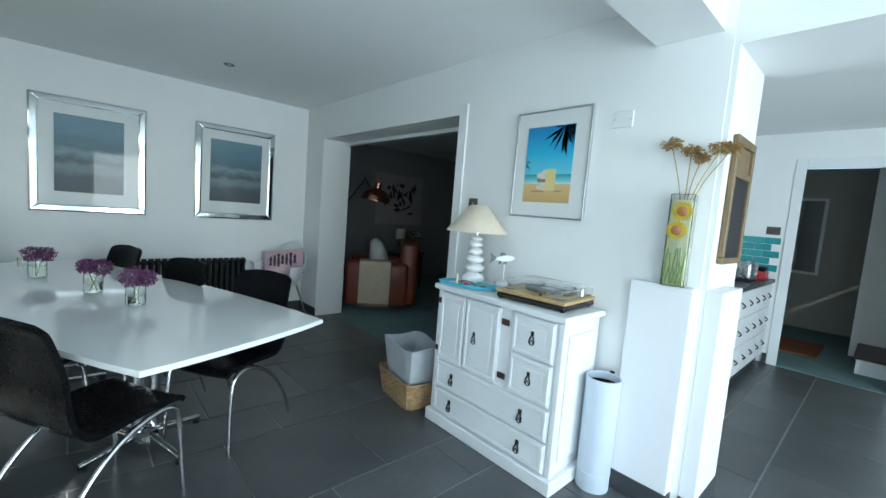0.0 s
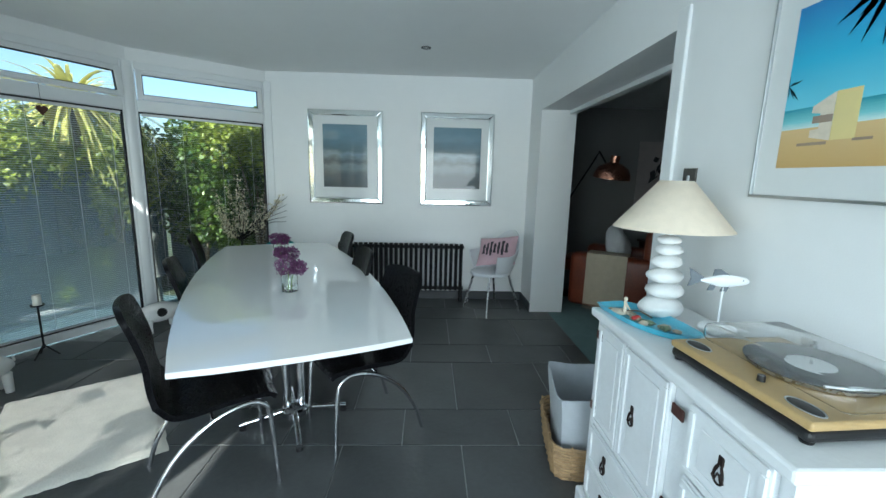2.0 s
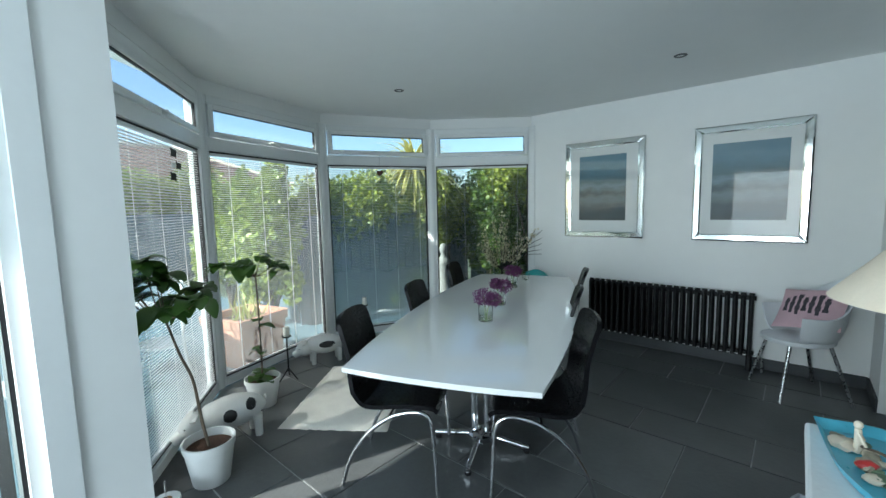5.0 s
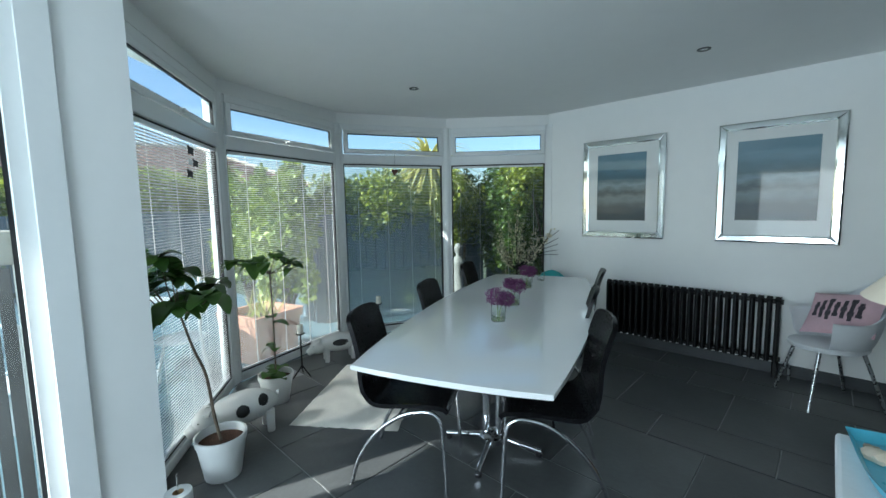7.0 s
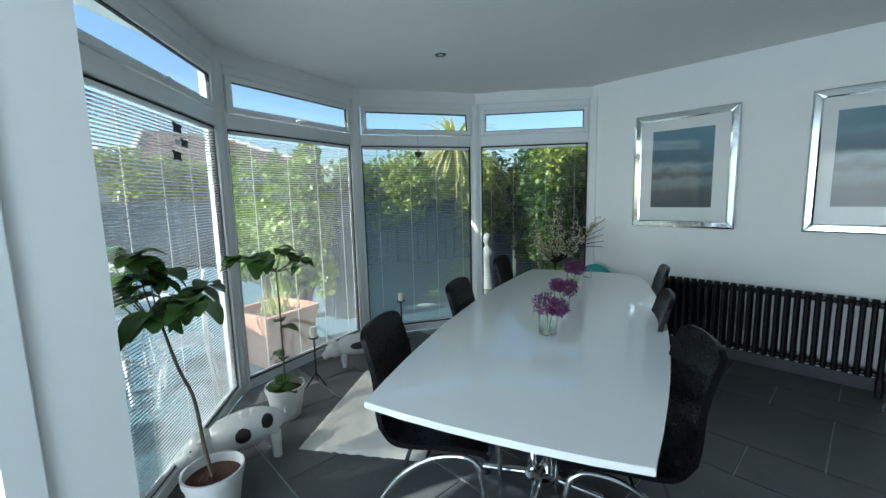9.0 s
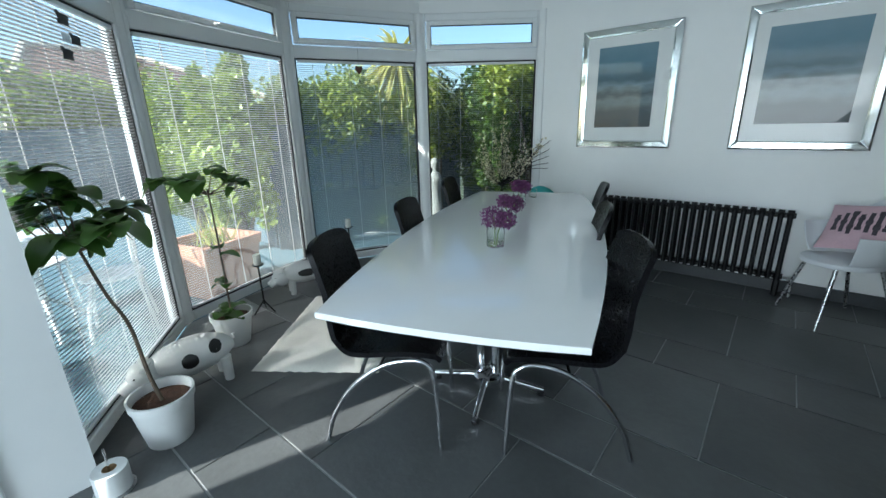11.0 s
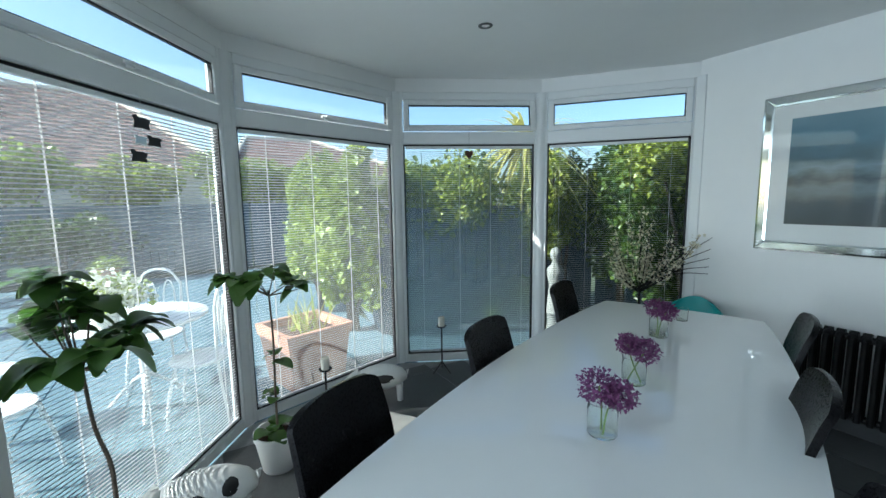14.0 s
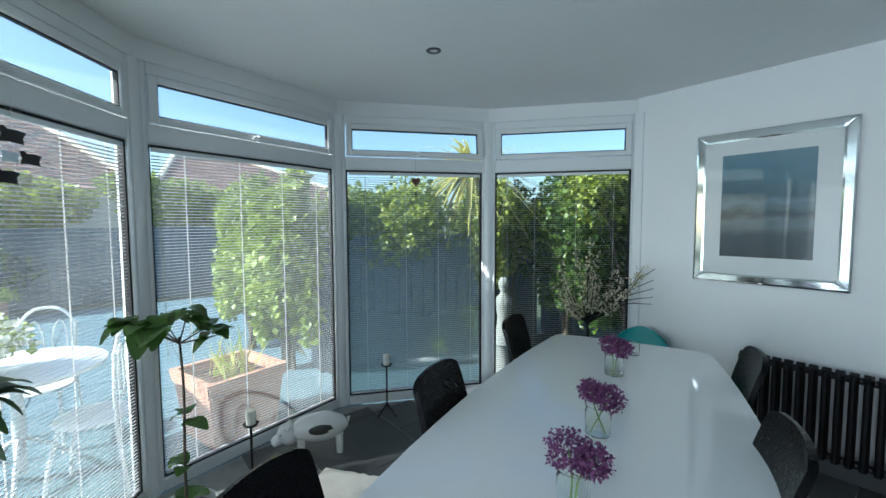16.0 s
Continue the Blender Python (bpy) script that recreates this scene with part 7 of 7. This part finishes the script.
# added dark slats outside the garden door, standing in for unidentified dark things
standin = thing("garden_screen", "black slats, white posts and a pale stone cap standing in for unidentified things", "screen", pose(-1.30, 0.28, GROUND))
for y in (0.0, 0.20, 0.40):
    part("post", box(-0.018, y, 0, 0.018, y + 0.022, 1.30, 0.003), M["white_iron"], standin)
slat_s = mesh_of("slat", box(-0.011, 0.003, 0, 0.011, 0.053, 1.28, 0.003), M["dark_frame"])
for y in (0.022, 0.080, 0.138, 0.222, 0.280, 0.338):
    o = new("slat", slat_s)
    o.parent, o.location = standin, (0, y, 0.0)
part("cap", box(-0.06, -0.02, 1.30, 0.06, 0.44, 1.46, 0.012, 2), M["rock"], standin, "pale rough stone cap")

# statue, pole and rocks outside the third and fourth windows
sv = lathe([(0, 0), (0.13, 0), (0.13, 0.06), (0.09, 0.10), (0.09, 0.36), (0.12, 0.40), (0.10, 0.44), (0.085, 0.60), (0.075, 0.70), (0.105, 0.82), (0.11, 0.88), (0.05, 0.935), (0.038, 0.97), (0.062, 1.01), (0.068, 1.06), (0.045, 1.11), (0, 1.125)], 24)
solid("garden_statue", finish(sv, True, 60), M["stone_statue"], "pale cast stone garden figure on a plinth", "statue", pose(-2.14, 4.86, GROUND - 0.03) @ Matrix.Diagonal((0.82, 0.82, 0.96, 1)))
solid("white_pole", finish(tube([(-3.02, 4.25, -0.045), (-2.62, 5.05, -0.045)], 0.035, 10), True), M["white_iron"], "white plastic pole lying on the patio", "pole")
for k, (x, y, r) in enumerate([(-2.92, 4.80, 0.14), (-2.80, 5.05, 0.16), (-2.98, 4.55, 0.10), (-2.65, 5.30, 0.15)]):
    solid("garden_rock", finish(blob(r * 1.2, r, r * 0.6, (0, 0, r * 0.35), 2, 0.5, k + 60), True), M["rock"], "pale rough garden rock in the border", "rock", pose(x, y, GROUND - 0.03, 0, 0, 40 * k), "border rocks")
for k, (x, y, z) in enumerate([(-2.88, 4.62, 0.22), (-2.78, 4.92, 0.28), (-2.95, 5.15, 0.35)]):
    shrub("border_plant", "pale green leafy border plant", 420, (x, y, z), (0.16, 0.16, 0.24), 0.055, M["hedge_light"], seed=70 + k, lumps=5, cat="plant")


# neighbouring houses
def bungalow(at, half, top, label):
    house = thing("neighbour_house", label, "house", at)
    part("wall", box(-4, -half + 0.4, 0, 4, half - 0.4, 2.7), M["render_wall"], house)
    rb = bmesh.new()
    base = [rb.verts.new(v) for v in ((-4.5, -half, 2.68), (4.5, -half, 2.68), (4.5, half, 2.68), (-4.5, half, 2.68))]
    ry0, ry1 = -half * 0.70, half * 0.10
    r0, r1 = rb.verts.new((0, ry0, top)), rb.verts.new((0, ry1, top))
    for f in ((base[0], base[1], r0), (base[1], base[2], r1, r0), (base[2], base[3], r1), (base[3], base[0], r0, r1), base[::-1]):
        rb.faces.new(f)
    roof = part("roof", finish(rb), M["roof_tile"], house)
    for a, c in (((4.5, -half, 2.68), (0, ry0, top)), ((4.5, half, 2.68), (0, ry1, top)), ((0, ry0, top), (0, ry1, top))):
        part("ridge", tube([Vector(a) + Vector((0, 0, 0.05)), Vector(c) + Vector((0, 0, 0.05))], 0.11, 6), M["render_wall"], roof, "pale ridge tiles")
    course = mesh_of("tile_course", box(-0.02, -0.5, 0, 0.02, 0.5, 0.035), M["roof_tile"])
    for k in range(1, 20):
        s = k / 20
        y0, y1 = -half + (ry0 + half) * s, half + (ry1 - half) * s
        o = new("tile_course", course)
        o.parent = roof
        o.location = (4.5 - 4.5 * s + 0.03, (y0 + y1) / 2, 2.68 + (top - 2.68) * s + 0.015)
        o.scale = (1, (y1 - y0) * 0.985, 1)
    return house


bungalow(pose(-19.5, -1.27, GROUND - 0.03), 3.95, 5.7, "bungalow with a hipped red-brown tiled roof beyond the fence")
bungalow(pose(-20.5, 6.6, GROUND - 0.03), 3.8, 4.5, "second bungalow with a tiled roof behind the shrubs")

# patio slabs
patio = tagged(new("patio"), "pale blue-grey paving slabs outside the bay", "patio", kind="structure")
slab_a = mesh_of("slab", box(0.004, 0.004, -0.04, 0.596, 0.596, 0, 0.004), M["paving"])
bay_poly = [(-0.80, 1.0), (-2.0, 1.80), (-2.44, 3.2), (-1.86, 4.38), (-0.9, 5.2)]


def clear_of_house(x, y):
    """True where a slab lies outside the bay and the west wall."""
    for cx, cy in ((x, y), (x + 0.6, y), (x, y + 0.6), (x + 0.6, y + 0.6), (x + 0.3, y + 0.3)):
        if cy < 1.05 and cx > -0.87:
            return False
        for (ax, ay), (bx, by) in zip(bay_poly, bay_poly[1:]):
            if ay <= cy <= by and cx > ax + (bx - ax) * (cy - ay) / (by - ay) - 0.04:
                return False
    return True


for i in range(15):
    for j in range(17):
        x, y = -9.4 + 0.6 * i, -4.9 + 0.6 * j
        if y > 3.0 and x < -3.4:
            continue
        if clear_of_house(x, y):
            o = new("slab", slab_a)
            o.parent, o.location = patio, (x, y, GROUND)
setting("patio_bed", prism([(-9.4, -4.9), (-0.90, -4.9), (-0.90, 1.03), (-2.08, 1.83), (-2.50, 3.2), (-1.93, 4.42), (-2.0, 5.2), (-2.9, 5.2), (-3.38, 3.45), (-9.4, 3.4)], GROUND - 0.035, GROUND - 0.012), M["paving"], "pale blue-grey bedding of the patio slabs", "patio")


# ---- floor tiles ----
def slate_floor():
    big_h, small_h, wd, gap = 0.643, 0.335, 0.632, 0.006
    period = 0.985
    owner = bpy.data.objects["floor"]
    cache = {}

    def tile(x0, y0, x1, y1):
        key = (round(x1 - x0, 3), round(y1 - y0, 3))
        if key not in cache:
            cache[key] = mesh_of("tile", box(0, 0, -0.010, key[0], key[1], 0, 0.0015), M["slate"])
        o = new("tile", cache[key])
        o.parent, o.location = owner, (x0, y0, 0)

    def west_limit(y0, y1):
        """How far west a row of tiles may go and stay inside the bay."""
        lim = -1.25
        best = -9
        for y in (y0, (y0 + y1) / 2, y1):
            x = -1.28
            if y > 1.15:
                for (ax, ay), (bx, by) in zip(BAY, BAY[1:]):
                    if ay <= y <= by:
                        x = ax + (bx - ax) * (y - ay) / (by - ay)
            best = max(best, x)
        return best

    y = 1.69 - 0.335 - period * 6
    count = 0
    while y < NORTH:
        for h, off in ((small_h, 0.775), (big_h, 0.462)):
            y0, y1 = max(y, SOUTH), min(y + h, NORTH)
            y += h + 0.0035
            if y1 - y0 < 0.02:
                continue
            west, east = west_limit(y0, y1), (2.35 if y1 > 2.3 and y0 < 4.5 else EAST)
            if y0 < 0.84:
                east = 5.44
            elif east > EAST:
                east = EAST + 0.2
            x = off - wd * 8
            while x < east:
                x0, x1 = max(x, west), min(x + wd, east)
                if x1 - x0 > 0.03:
                    tile(x0 + gap / 2, y0 + gap / 2, x1 - gap / 2, y1 - gap / 2)
                    count += 1
                x += wd
    return count


slate_floor()
